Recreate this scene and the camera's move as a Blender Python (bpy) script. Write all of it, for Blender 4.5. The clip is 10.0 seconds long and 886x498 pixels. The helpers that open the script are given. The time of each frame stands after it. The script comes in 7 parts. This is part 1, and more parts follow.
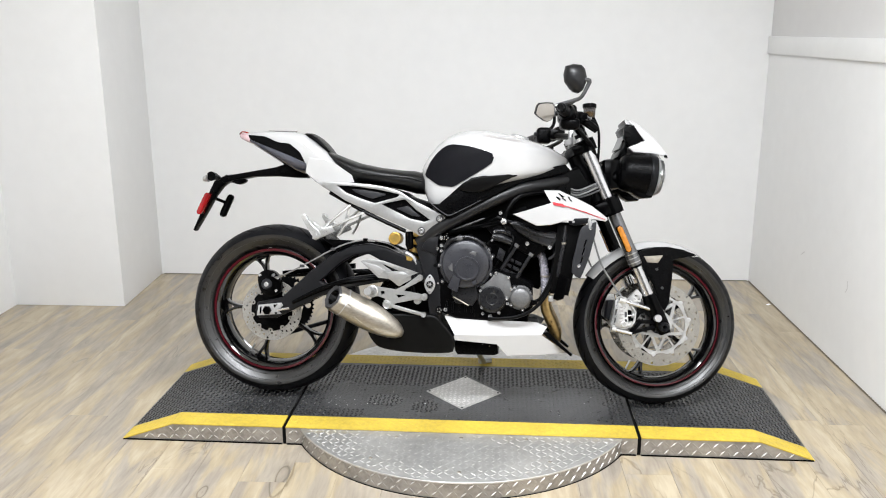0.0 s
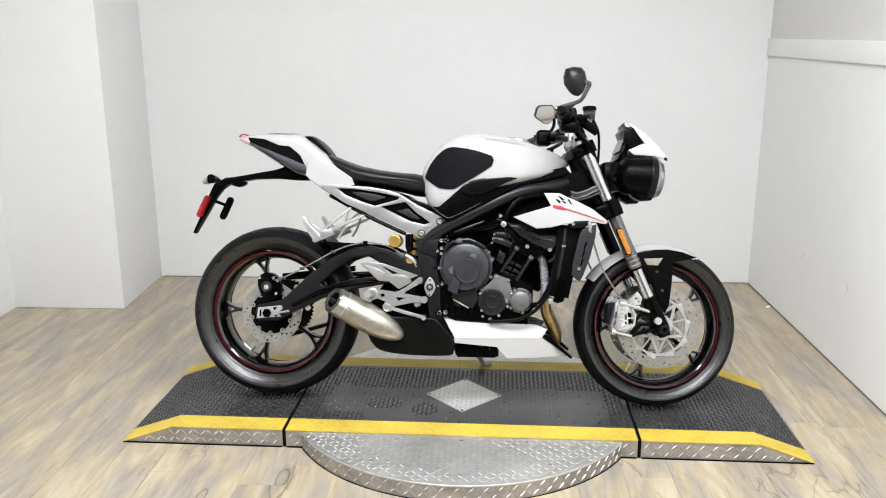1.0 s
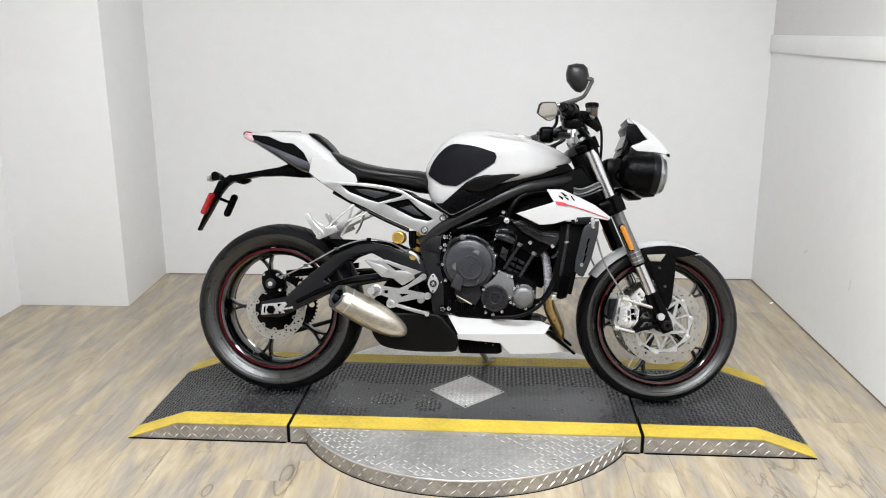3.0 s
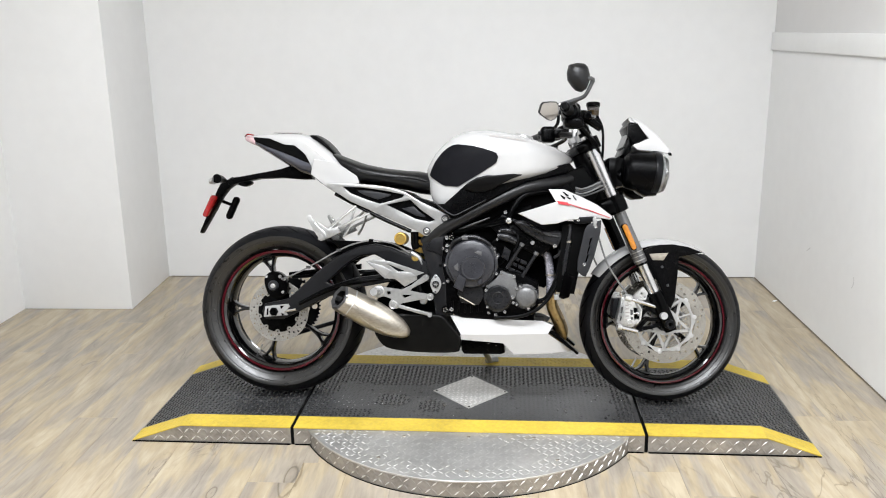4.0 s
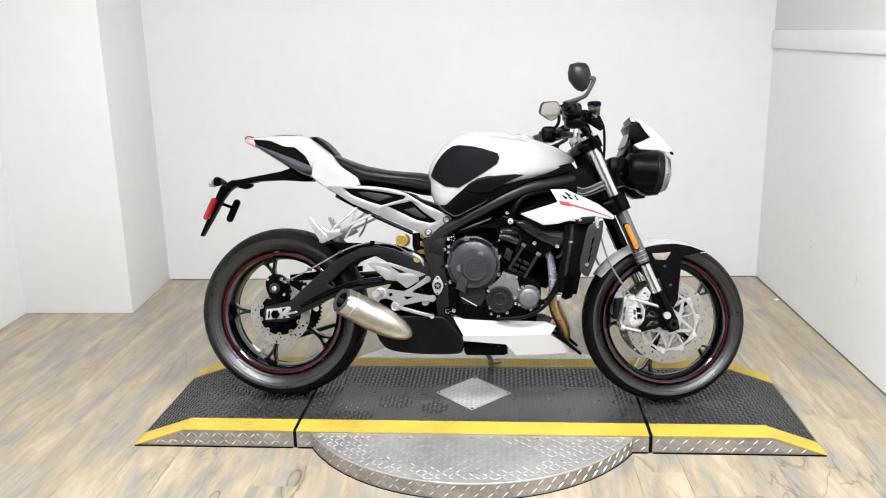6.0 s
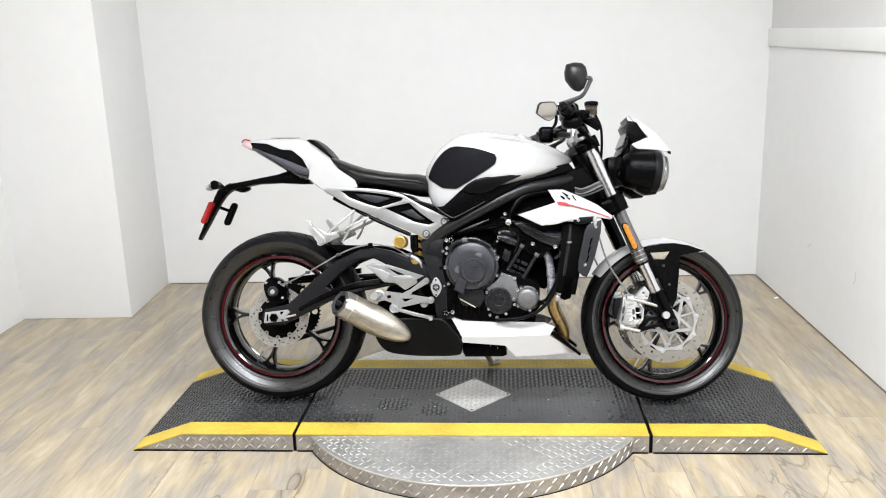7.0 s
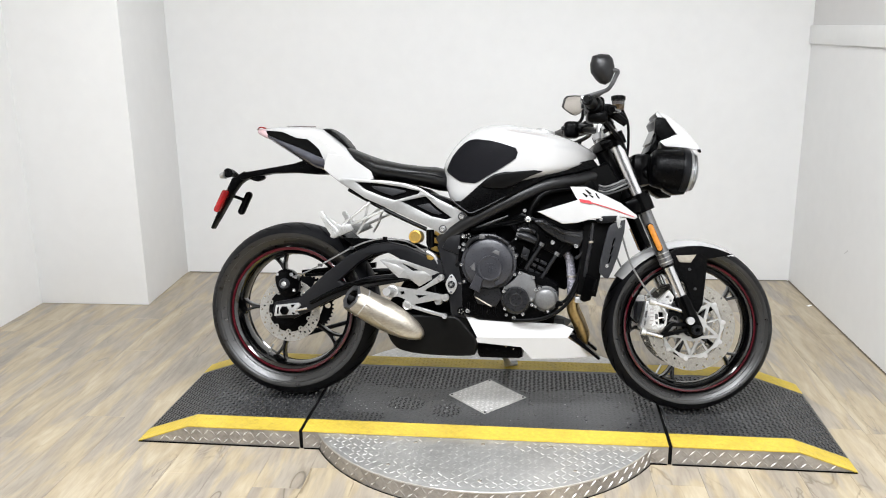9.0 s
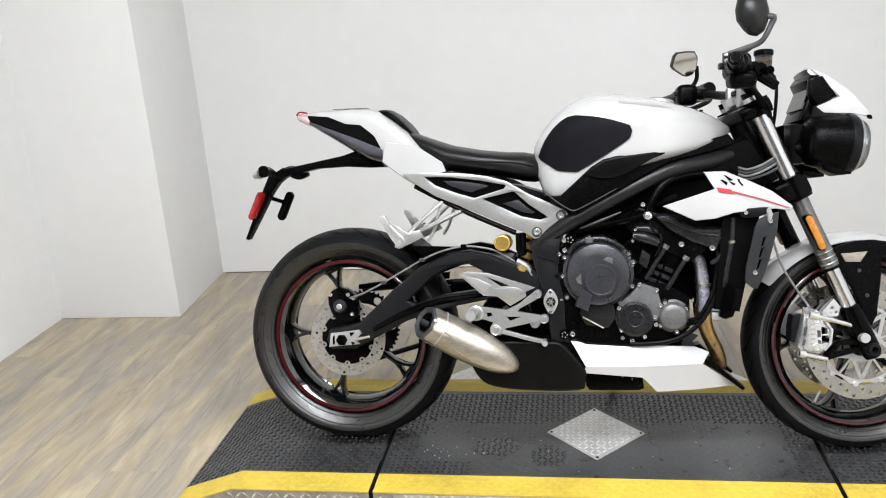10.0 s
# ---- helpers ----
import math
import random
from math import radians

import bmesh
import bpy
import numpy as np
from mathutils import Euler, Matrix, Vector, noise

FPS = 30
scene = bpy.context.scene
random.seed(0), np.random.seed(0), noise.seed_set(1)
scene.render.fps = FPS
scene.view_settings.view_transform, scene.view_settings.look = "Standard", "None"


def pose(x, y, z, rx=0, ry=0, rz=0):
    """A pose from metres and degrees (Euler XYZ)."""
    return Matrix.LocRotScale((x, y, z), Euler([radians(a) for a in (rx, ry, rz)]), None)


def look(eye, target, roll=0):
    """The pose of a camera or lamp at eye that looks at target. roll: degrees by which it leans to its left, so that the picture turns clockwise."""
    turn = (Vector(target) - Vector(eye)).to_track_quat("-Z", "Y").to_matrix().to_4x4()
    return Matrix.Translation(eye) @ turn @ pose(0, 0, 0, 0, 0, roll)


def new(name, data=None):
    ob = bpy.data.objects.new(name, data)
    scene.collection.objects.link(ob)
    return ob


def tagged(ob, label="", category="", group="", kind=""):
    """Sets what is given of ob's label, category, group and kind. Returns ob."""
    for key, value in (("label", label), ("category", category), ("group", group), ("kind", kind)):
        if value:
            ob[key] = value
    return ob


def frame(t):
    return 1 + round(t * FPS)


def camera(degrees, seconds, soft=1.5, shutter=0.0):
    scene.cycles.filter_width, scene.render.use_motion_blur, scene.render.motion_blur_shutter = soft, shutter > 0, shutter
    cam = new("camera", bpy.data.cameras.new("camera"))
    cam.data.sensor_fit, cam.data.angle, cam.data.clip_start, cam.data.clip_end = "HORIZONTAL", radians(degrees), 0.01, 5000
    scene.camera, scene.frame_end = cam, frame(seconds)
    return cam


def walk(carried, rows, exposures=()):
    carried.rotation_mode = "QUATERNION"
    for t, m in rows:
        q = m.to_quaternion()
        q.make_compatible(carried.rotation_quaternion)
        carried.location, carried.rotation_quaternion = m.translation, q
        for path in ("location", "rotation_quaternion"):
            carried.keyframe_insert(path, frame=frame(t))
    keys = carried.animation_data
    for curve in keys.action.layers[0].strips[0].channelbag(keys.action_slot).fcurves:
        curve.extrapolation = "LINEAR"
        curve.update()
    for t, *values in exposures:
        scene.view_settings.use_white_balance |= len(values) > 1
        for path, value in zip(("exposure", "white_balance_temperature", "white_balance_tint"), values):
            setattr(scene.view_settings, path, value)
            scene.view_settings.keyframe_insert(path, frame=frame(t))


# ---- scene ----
cam = camera(55.5, 10.0, soft=1.05)
PATH = [
    (0, (0.069, -2.906, 1.37), (-0.028, -0.973, 0.866), -0.1),
    (0.5, (0.067, -2.906, 1.374), (-0.031, -0.973, 0.868), -0.1),
    (1, (0.066, -2.905, 1.373), (-0.029, -0.971, 0.873), -0.1),
    (1.5, (0.066, -2.911, 1.372), (-0.032, -0.977, 0.871), 0.2),
    (2, (0.071, -2.916, 1.368), (-0.03, -0.982, 0.87), -0.1),
    (2.5, (0.067, -2.916, 1.369), (-0.034, -0.983, 0.866), -0.1),
    (4, (0.071, -2.915, 1.372), (-0.04, -0.983, 0.868), -0.8),
    (4.5, (0.064, -2.916, 1.375), (-0.048, -0.982, 0.881), -0.7),
    (5, (0.066, -2.915, 1.372), (-0.036, -0.979, 0.881), -0.7),
    (5.5, (0.061, -2.91, 1.369), (-0.045, -0.977, 0.867), -0.9),
    (7, (0.068, -2.899, 1.37), (-0.041, -0.966, 0.871), -1.8),
    (7.5, (0.07, -2.904, 1.371), (-0.041, -0.97, 0.874), -1.7),
    (8, (0.073, -2.91, 1.372), (-0.04, -0.973, 0.888), -1.7),
    (8.5, (0.074, -2.892, 1.367), (-0.04, -0.961, 0.862), -1.6),
    (9, (0.113, -2.8, 1.347), (-0.071, -0.874, 0.838), -0.7),
    (9.1, (0.116, -2.768, 1.336), (-0.114, -0.853, 0.817), -0.3),
    (9.2, (0.135, -2.728, 1.329), (-0.167, -0.834, 0.76), -0.1),
    (9.3, (0.117, -2.688, 1.327), (-0.218, -0.812, 0.733), -0.3),
    (9.4, (0.104, -2.628, 1.317), (-0.276, -0.765, 0.678), -0.9),
    (9.5, (0.082, -2.551, 1.313), (-0.288, -0.685, 0.693), -1.3),
    (9.6, (0.043, -2.489, 1.298), (-0.32, -0.606, 0.729), -1.5),
    (9.7, (0.004, -2.416, 1.29), (-0.346, -0.52, 0.762), -1.1),
    (9.8, (-0.034, -2.34, 1.297), (-0.336, -0.436, 0.768), -1.5),
    (9.9, (-0.06, -2.262, 1.318), (-0.357, -0.36, 0.765), -3.2),
    (10, (-0.1, -2.21, 1.326), (-0.366, -0.319, 0.733), -3.9),
]
EXPOSURES = [(0, -0.16), (1.5, -0.24), (2.5, -0.30), (4, -0.22), (5.5, -0.10), (7, -0.05), (7.5, -0.06), (8.5, -0.08), (9, -0.11), (9.5, -0.17), (10, -0.22)]
walk(cam, [(t, look(eye, target, roll)) for t, eye, target, roll in PATH], EXPOSURES)

# ---- world and light ----
world = bpy.data.worlds.new("world")
scene.world = world
world.use_nodes = True
world.node_tree.nodes["Background"].inputs[0].default_value = (0.8, 0.85, 0.9, 1)
world.node_tree.nodes["Background"].inputs[1].default_value = 0.1


def area_lamp(name, x, y, z, sx, sy, watts, colour):
    d = bpy.data.lights.new(name, "AREA")
    d.shape, d.size, d.size_y, d.energy, d.color = "RECTANGLE", sx, sy, watts, colour
    ob = new(name, d)
    ob.location = (x, y, z)
    return ob


CEILING = 2.9
LAMPS = [(-0.42, -1.35, 74), (0.55, -1.35, 70), (-0.42, -3.1, 50), (0.55, -3.1, 38)]
for lx, ly, watts in LAMPS:
    area_lamp("tube_light", lx, ly, CEILING - 0.09, 1.1, 0.5, watts, (0.925, 0.955, 1.0))


# ---- materials ----
def mat(name, base, rough=0.5, metal=0.0, var=0.12, scale=12.0, bump=0.0, bscale=200.0, coat=0.0, stretch=None, alpha_random=0.0, spec=0.5):
    """Paint, plastic or metal with mottling at two scales and a fine relief."""
    m = bpy.data.materials.new(name)
    m.use_nodes = True
    nt = m.node_tree
    b = nt.nodes["Principled BSDF"]
    b.inputs["Roughness"].default_value = rough
    b.inputs["Metallic"].default_value = metal
    b.inputs["Coat Weight"].default_value = coat
    b.inputs["Coat Roughness"].default_value = 0.06
    b.inputs["Specular IOR Level"].default_value = spec
    co = nt.nodes.new("ShaderNodeTexCoord")
    mp = nt.nodes.new("ShaderNodeMapping")
    mp.inputs["Scale"].default_value = stretch or (1, 1, 1)
    nt.links.new(co.outputs["Object"], mp.inputs[0])
    n1, n2 = nt.nodes.new("ShaderNodeTexNoise"), nt.nodes.new("ShaderNodeTexNoise")
    n1.inputs["Scale"].default_value, n2.inputs["Scale"].default_value = scale, scale * 9
    n1.inputs["Detail"].default_value = n2.inputs["Detail"].default_value = 5
    for n in (n1, n2):
        nt.links.new(mp.outputs[0], n.inputs["Vector"])
    mix = nt.nodes.new("ShaderNodeMix")
    mix.data_type = "FLOAT"
    mix.inputs[0].default_value = 0.4
    nt.links.new(n1.outputs[0], mix.inputs[2])
    nt.links.new(n2.outputs[0], mix.inputs[3])
    ramp = nt.nodes.new("ShaderNodeValToRGB")
    lo, hi = [c * (1 - var) for c in base], [min(1, c * (1 + var)) for c in base]
    ramp.color_ramp.elements[0].position, ramp.color_ramp.elements[1].position = 0.3, 0.7
    ramp.color_ramp.elements[0].color, ramp.color_ramp.elements[1].color = (*lo, 1), (*hi, 1)
    nt.links.new(mix.outputs[0], ramp.inputs[0])
    nt.links.new(ramp.outputs[0], b.inputs["Base Color"])
    rr = nt.nodes.new("ShaderNodeMapRange")
    rr.inputs[3].default_value, rr.inputs[4].default_value = max(0.02, rough * (1 - var)), min(1, rough * (1 + 1.5 * var))
    nt.links.new(n2.outputs[0], rr.inputs[0])
    nt.links.new(rr.outputs[0], b.inputs["Roughness"])
    if bump:
        nb = nt.nodes.new("ShaderNodeTexNoise")
        nb.inputs["Scale"].default_value, nb.inputs["Detail"].default_value = bscale, 3
        nt.links.new(mp.outputs[0], nb.inputs["Vector"])
        bp = nt.nodes.new("ShaderNodeBump")
        bp.inputs["Strength"].default_value, bp.inputs["Distance"].default_value = bump, 0.002
        nt.links.new(nb.outputs[0], bp.inputs["Height"])
        nt.links.new(bp.outputs[0], b.inputs["Normal"])
    return m


def glow(name, colour, strength):
    m = bpy.data.materials.new(name)
    m.use_nodes = True
    b = m.node_tree.nodes["Principled BSDF"]
    b.inputs["Base Color"].default_value = b.inputs["Emission Color"].default_value = (*colour, 1)
    b.inputs["Emission Strength"].default_value = strength
    return m


def clear(name, colour, rough=0.03):
    m = bpy.data.materials.new(name)
    m.use_nodes = True
    b = m.node_tree.nodes["Principled BSDF"]
    b.inputs["Base Color"].default_value = (*colour, 1)
    b.inputs["Roughness"].default_value = rough
    b.inputs["Transmission Weight"].default_value = 1.0
    b.inputs["IOR"].default_value = 1.45
    return m


WALL = mat("wall_paint", (0.80, 0.80, 0.795), 0.6, var=0.03, scale=1.5, bump=0.06, bscale=90)
WALLG = mat("grey_upper_wall", (0.66, 0.652, 0.643), 0.6, var=0.03, scale=1.5, bump=0.06, bscale=90)
WALLD = mat("unseen_wall_dark", (0.05, 0.05, 0.052), 0.7, var=0.05, scale=2)
CEIL = mat("ceiling_paint", (0.82, 0.82, 0.80), 0.8, var=0.03, scale=2)
TRIM = mat("trim_paint", (0.84, 0.84, 0.83), 0.35, var=0.03, scale=3)
BLACK = mat("black_satin", (0.0009, 0.0009, 0.0010), 0.18, var=0.3, scale=14, spec=0.07)
BLACKP = mat("black_plastic", (0.0011, 0.0011, 0.0013), 0.27, var=0.35, scale=25, bump=0.15, bscale=900, spec=0.065)
BLACKG = mat("black_gloss", (0.0012, 0.0012, 0.0014), 0.08, var=0.15, scale=8, spec=0.9)
RIM = mat("rim_gloss_black", (0.0009, 0.0009, 0.0010), 0.11, var=0.15, scale=8, spec=0.55)
GREYM = mat("dark_grey_metal", (0.0055, 0.0057, 0.0066), 0.30, 0.1, var=0.2, scale=20, bump=0.08, bscale=500, spec=0.15)
CASE = mat("engine_case_paint", (0.0105, 0.0107, 0.0122), 0.27, 0.1, var=0.4, scale=18, bump=0.16, bscale=600, spec=0.34)
CASEM = mat("blue_grey_cover_paint", (0.028, 0.0285, 0.0335), 0.28, 0.1, var=0.35, scale=22, bump=0.14, bscale=700, spec=0.38)
BOLT = mat("bright_bolt_steel", (0.72, 0.72, 0.71), 0.22, 0.85, var=0.1, scale=90)
CASEL = mat("grey_cast_case", (0.125, 0.125, 0.126), 0.34, 0.4, var=0.4, scale=18, bump=0.16, bscale=600)
SPAR = mat("satin_frame_paint", (0.0062, 0.0062, 0.0068), 0.34, var=0.15, scale=6, spec=0.3)
WHITE = mat("white_paint", (0.425, 0.421, 0.418), 0.18, var=0.03, scale=4, coat=0.7)
ALU = mat("cast_aluminium", (0.50, 0.50, 0.50), 0.36, 0.7, var=0.14, scale=20, bump=0.08, bscale=700)
SILVER = mat("silver_paint", (0.44, 0.44, 0.435), 0.32, 0.72, var=0.14, scale=14)
CHROME = mat("chromed_steel", (0.60, 0.60, 0.61), 0.24, 1.0, var=0.05, scale=10)
STEEL = mat("brushed_steel", (0.38, 0.348, 0.298), 0.42, 0.92, var=0.38, scale=8, stretch=(1, 3, 3), bump=0.14, bscale=450)
FORKG = mat("fork_grey_anodised", (0.17, 0.17, 0.175), 0.28, 0.85, var=0.2, scale=30)
SCUFFP = mat("scuffed_black_plastic", (0.0022, 0.0021, 0.0019), 0.34, var=0.45, scale=9, bump=0.15, bscale=500, spec=0.14)
SMOKE = clear("smoked_plastic", (0.16, 0.14, 0.135), 0.08)
SHELL = mat("mirror_shell_plastic", (0.0085, 0.0085, 0.009), 0.34, var=0.2, scale=25, bump=0.1, bscale=900, spec=0.3)
PEGM = mat("polished_bracket_alloy", (0.58, 0.58, 0.572), 0.28, 0.78, var=0.2, scale=30, bump=0.1, bscale=500)
DISC = mat("brake_disc_steel", (0.50, 0.485, 0.455), 0.28, 0.85, var=0.2, scale=30)
DISCF = mat("front_disc_steel", (0.33, 0.315, 0.285), 0.24, 0.95, var=0.2, scale=30)
GOLD = mat("gold_anodised", (0.55, 0.37, 0.10), 0.3, 0.8, var=0.15, scale=20)
HEAT = mat("heat_tinted_steel", (0.34, 0.235, 0.10), 0.3, 0.9, var=0.45, scale=9)
HEATB = mat("blued_steel", (0.44, 0.43, 0.49), 0.24, 0.55, var=0.45, scale=12)
RUBBER = mat("tyre_rubber", (0.0036, 0.0037, 0.0046), 0.44, var=0.5, scale=7, bump=0.15, bscale=400, spec=0.16)
SIDEW = mat("tyre_sidewall", (0.0048, 0.0045, 0.0043), 0.30, var=0.6, scale=6, bump=0.12, bscale=300, spec=0.75)
RED = mat("red_paint", (0.42, 0.012, 0.022), 0.3, var=0.1, scale=10, coat=0.3)
RIMRED = mat("rim_stripe_red", (0.046, 0.0030, 0.0062), 0.14, var=0.2, scale=6, spec=0.5)
REDL = mat("red_reflector", (0.27, 0.005, 0.006), 0.2, var=0.3, scale=40, coat=0.2)
AMBER = mat("amber_reflector", (0.40, 0.150, 0.016), 0.2, var=0.45, scale=90, coat=0.2)
PINKL = mat("clear_tail_lens", (0.66, 0.46, 0.48), 0.1, var=0.3, scale=60, coat=0.6)
LEATHER = mat("seat_vinyl", (0.0038, 0.0038, 0.0042), 0.32, var=0.3, scale=20, bump=0.2, bscale=700, spec=0.3)
PAD = mat("knee_pad_rubber", (0.0026, 0.0026, 0.0042), 0.55, var=0.15, scale=30, bump=0.2, bscale=1200, spec=0.12)
DARKBLUE = mat("dark_grey_panel", (0.044, 0.047, 0.066), 0.16, var=0.25, scale=9, spec=0.9)
MIRROR = mat("mirror_glass", (0.31, 0.288, 0.262), 0.04, 1.0, var=0.01, scale=3)
GLASS = clear("lens_glass", (0.97, 0.98, 1.0))
HOSE = mat("hose_rubber", (0.0022, 0.0022, 0.0025), 0.36, var=0.15, scale=30, spec=0.12)
BRAID = mat("braided_hose", (0.24, 0.24, 0.24), 0.4, 0.6, var=0.3, scale=90)
DECK = mat("deck_black_paint", (0.0085, 0.0087, 0.0095), 0.20, var=0.4, scale=5, bump=0.2, bscale=160, spec=0.8)
WORN = mat("worn_deck_paint", (0.034, 0.0342, 0.035), 0.30, var=0.55, scale=4, bump=0.35, bscale=220, spec=0.6)
PLATE = mat("tread_plate_steel", (0.56, 0.552, 0.535), 0.34, 0.72, var=0.22, scale=5, bump=0.12, bscale=250)
# Darker plate for upright skirts and for the tread bars' shaded slant.
SKIRT = mat("shaded_tread_plate", (0.36, 0.338, 0.312), 0.38, 0.6, var=0.35, scale=9, bump=0.12, bscale=250)
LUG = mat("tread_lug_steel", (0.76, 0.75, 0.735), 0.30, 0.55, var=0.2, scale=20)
YELLOW = mat("yellow_paint", (0.54, 0.395, 0.050), 0.5, var=0.28, scale=7, bump=0.1, bscale=200)
ARM = mat("swingarm_paint", (0.0050, 0.0051, 0.0062), 0.30, var=0.3, scale=12, bump=0.12, bscale=700, spec=0.32)
# Near-black for inner parts; also puts shade into gaps, grooves and holes.
INNER = mat("inner_shade_black", (0.0006, 0.0006, 0.0007), 0.5, var=0.3, scale=20, spec=0.06)
STALK = mat("grey_arm_paint", (0.050, 0.050, 0.052), 0.38, 0.2, var=0.15, scale=20)
GUARD = mat("dark_grey_guard", (0.019, 0.0195, 0.022), 0.36, var=0.25, scale=20, bump=0.1, bscale=600, spec=0.3)
SCOOP = mat("satin_dark_grey_plastic", (0.0022, 0.0021, 0.0022), 0.32, var=0.15, scale=9, spec=0.13)
NAMEG = mat("faint_grey_print", (0.33, 0.31, 0.30), 0.35, var=0.1, scale=30)
FLOORB = mat("floor_underlay", (0.16, 0.135, 0.10), 0.8, var=0.1, scale=3)
DARKGAP = mat("gap_dark", (0.004, 0.004, 0.004), 0.8, spec=0.05)


def plank_material():
    """Printed vinyl plank: blond and grey-brown streaks that run along the board."""
    m = bpy.data.materials.new("vinyl_plank")
    m.use_nodes = True
    nt = m.node_tree
    b = nt.nodes["Principled BSDF"]
    info = nt.nodes.new("ShaderNodeObjectInfo")
    geo = nt.nodes.new("ShaderNodeNewGeometry")
    off = nt.nodes.new("ShaderNodeVectorMath")
    off.operation = "MULTIPLY_ADD"
    off.inputs[1].default_value = (1, 1, 1)
    scl = nt.nodes.new("ShaderNodeVectorMath")
    scl.operation = "SCALE"
    scl.inputs[0].default_value = (0.05, 0.5, 0.08)
    nt.links.new(info.outputs["Random"], scl.inputs["Scale"])
    nt.links.new(geo.outputs["Position"], off.inputs[0])
    nt.links.new(scl.outputs[0], off.inputs[2])

    def tex(sx, sy, detail, dist):
        mp = nt.nodes.new("ShaderNodeMapping")
        mp.inputs["Scale"].default_value = (sx, sy, 1)
        n = nt.nodes.new("ShaderNodeTexNoise")
        n.inputs["Scale"].default_value, n.inputs["Detail"].default_value, n.inputs["Distortion"].default_value = 1, detail, dist
        nt.links.new(off.outputs[0], mp.inputs[0])
        nt.links.new(mp.outputs[0], n.inputs["Vector"])
        return n

    big, streak, grain = tex(9.5, 1.7, 4, 0.9), tex(19, 3.0, 3, 1.2), tex(100, 12, 4, 0.4)
    r1 = nt.nodes.new("ShaderNodeValToRGB")
    e = r1.color_ramp.elements
    e[0].position, e[0].color = 0.35, (0.300, 0.266, 0.222, 1)
    e[1].position, e[1].color = 0.66, (0.445, 0.378, 0.272, 1)
    k = e.new(0.47)
    k.color = (0.338, 0.295, 0.236, 1)
    k = e.new(0.56)
    k.color = (0.398, 0.330, 0.226, 1)
    nt.links.new(big.outputs[0], r1.inputs[0])
    r2 = nt.nodes.new("ShaderNodeValToRGB")
    e = r2.color_ramp.elements
    e[0].position, e[0].color = 0.34, (0.87, 0.857, 0.845, 1)
    e[1].position, e[1].color = 0.62, (1.03, 1.03, 1.02, 1)
    nt.links.new(streak.outputs[0], r2.inputs[0])
    r3 = nt.nodes.new("ShaderNodeValToRGB")
    e = r3.color_ramp.elements
    e[0].position, e[0].color = 0.3, (0.93, 0.925, 0.92, 1)
    e[1].position, e[1].color = 0.6, (1.05, 1.05, 1.05, 1)
    nt.links.new(grain.outputs[0], r3.inputs[0])
    mul = None
    prev = r1.outputs[0]
    for r in (r2, r3):
        mul = nt.nodes.new("ShaderNodeMix")
        mul.data_type, mul.blend_type = "RGBA", "MULTIPLY"
        mul.inputs[0].default_value = 1
        nt.links.new(prev, mul.inputs[6])
        nt.links.new(r.outputs[0], mul.inputs[7])
        prev = mul.outputs[2]
    vm = nt.nodes.new("ShaderNodeMapping")
    vm.inputs["Scale"].default_value = (3.2, 1.5, 1)
    vor = nt.nodes.new("ShaderNodeTexVoronoi")
    vor.inputs["Scale"].default_value = 1.0
    wob = nt.nodes.new("ShaderNodeVectorMath")
    wob.operation = "MULTIPLY_ADD"
    wob.inputs[1].default_value = (0.12, 0.35, 0)
    curl = tex(9, 5, 3, 0.6)
    nt.links.new(curl.outputs["Color"], wob.inputs[0])
    nt.links.new(off.outputs[0], wob.inputs[2])
    nt.links.new(wob.outputs[0], vm.inputs[0])
    nt.links.new(vm.outputs[0], vor.inputs["Vector"])
    rk = nt.nodes.new("ShaderNodeValToRGB")
    e = rk.color_ramp.elements
    e[0].position, e[0].color = 0.015, (0.42, 0.37, 0.32, 1)
    e[1].position, e[1].color = 0.07, (1, 1, 1, 1)
    nt.links.new(vor.outputs["Distance"], rk.inputs[0])
    mk = nt.nodes.new("ShaderNodeMix")
    mk.data_type, mk.blend_type = "RGBA", "MULTIPLY"
    mk.inputs[0].default_value = 0.8
    nt.links.new(prev, mk.inputs[6])
    nt.links.new(rk.outputs[0], mk.inputs[7])
    prev = mk.outputs[2]
    def darken(value, stops, strength):
        nonlocal prev
        ra = nt.nodes.new("ShaderNodeValToRGB")
        el = ra.color_ramp.elements
        for n, (at, v) in enumerate(stops):
            k = el[n] if n < 2 else el.new(at)
            k.position, k.color = at, (v, v ** 1.05, v ** 1.1, 1)
        nt.links.new(value, ra.inputs[0])
        mx = nt.nodes.new("ShaderNodeMix")
        mx.data_type, mx.blend_type = "RGBA", "MULTIPLY"
        if isinstance(strength, float):
            mx.inputs[0].default_value = strength
        else:
            nt.links.new(strength, mx.inputs[0])
        nt.links.new(prev, mx.inputs[6])
        nt.links.new(ra.outputs[0], mx.inputs[7])
        prev = mx.outputs[2]

    vein, mask = tex(5.5, 1.1, 4, 1.7), tex(2.6, 1.6, 2, 0.5)
    few = nt.nodes.new("ShaderNodeMapRange")
    few.inputs[1].default_value, few.inputs[2].default_value, few.inputs[3].default_value, few.inputs[4].default_value = 0.54, 0.66, 0.0, 0.7
    nt.links.new(mask.outputs[0], few.inputs[0])
    darken(vein.outputs[0], [(0.482, 1.0), (0.518, 1.0), (0.492, 0.72), (0.500, 0.50), (0.508, 0.80)], few.outputs[0])
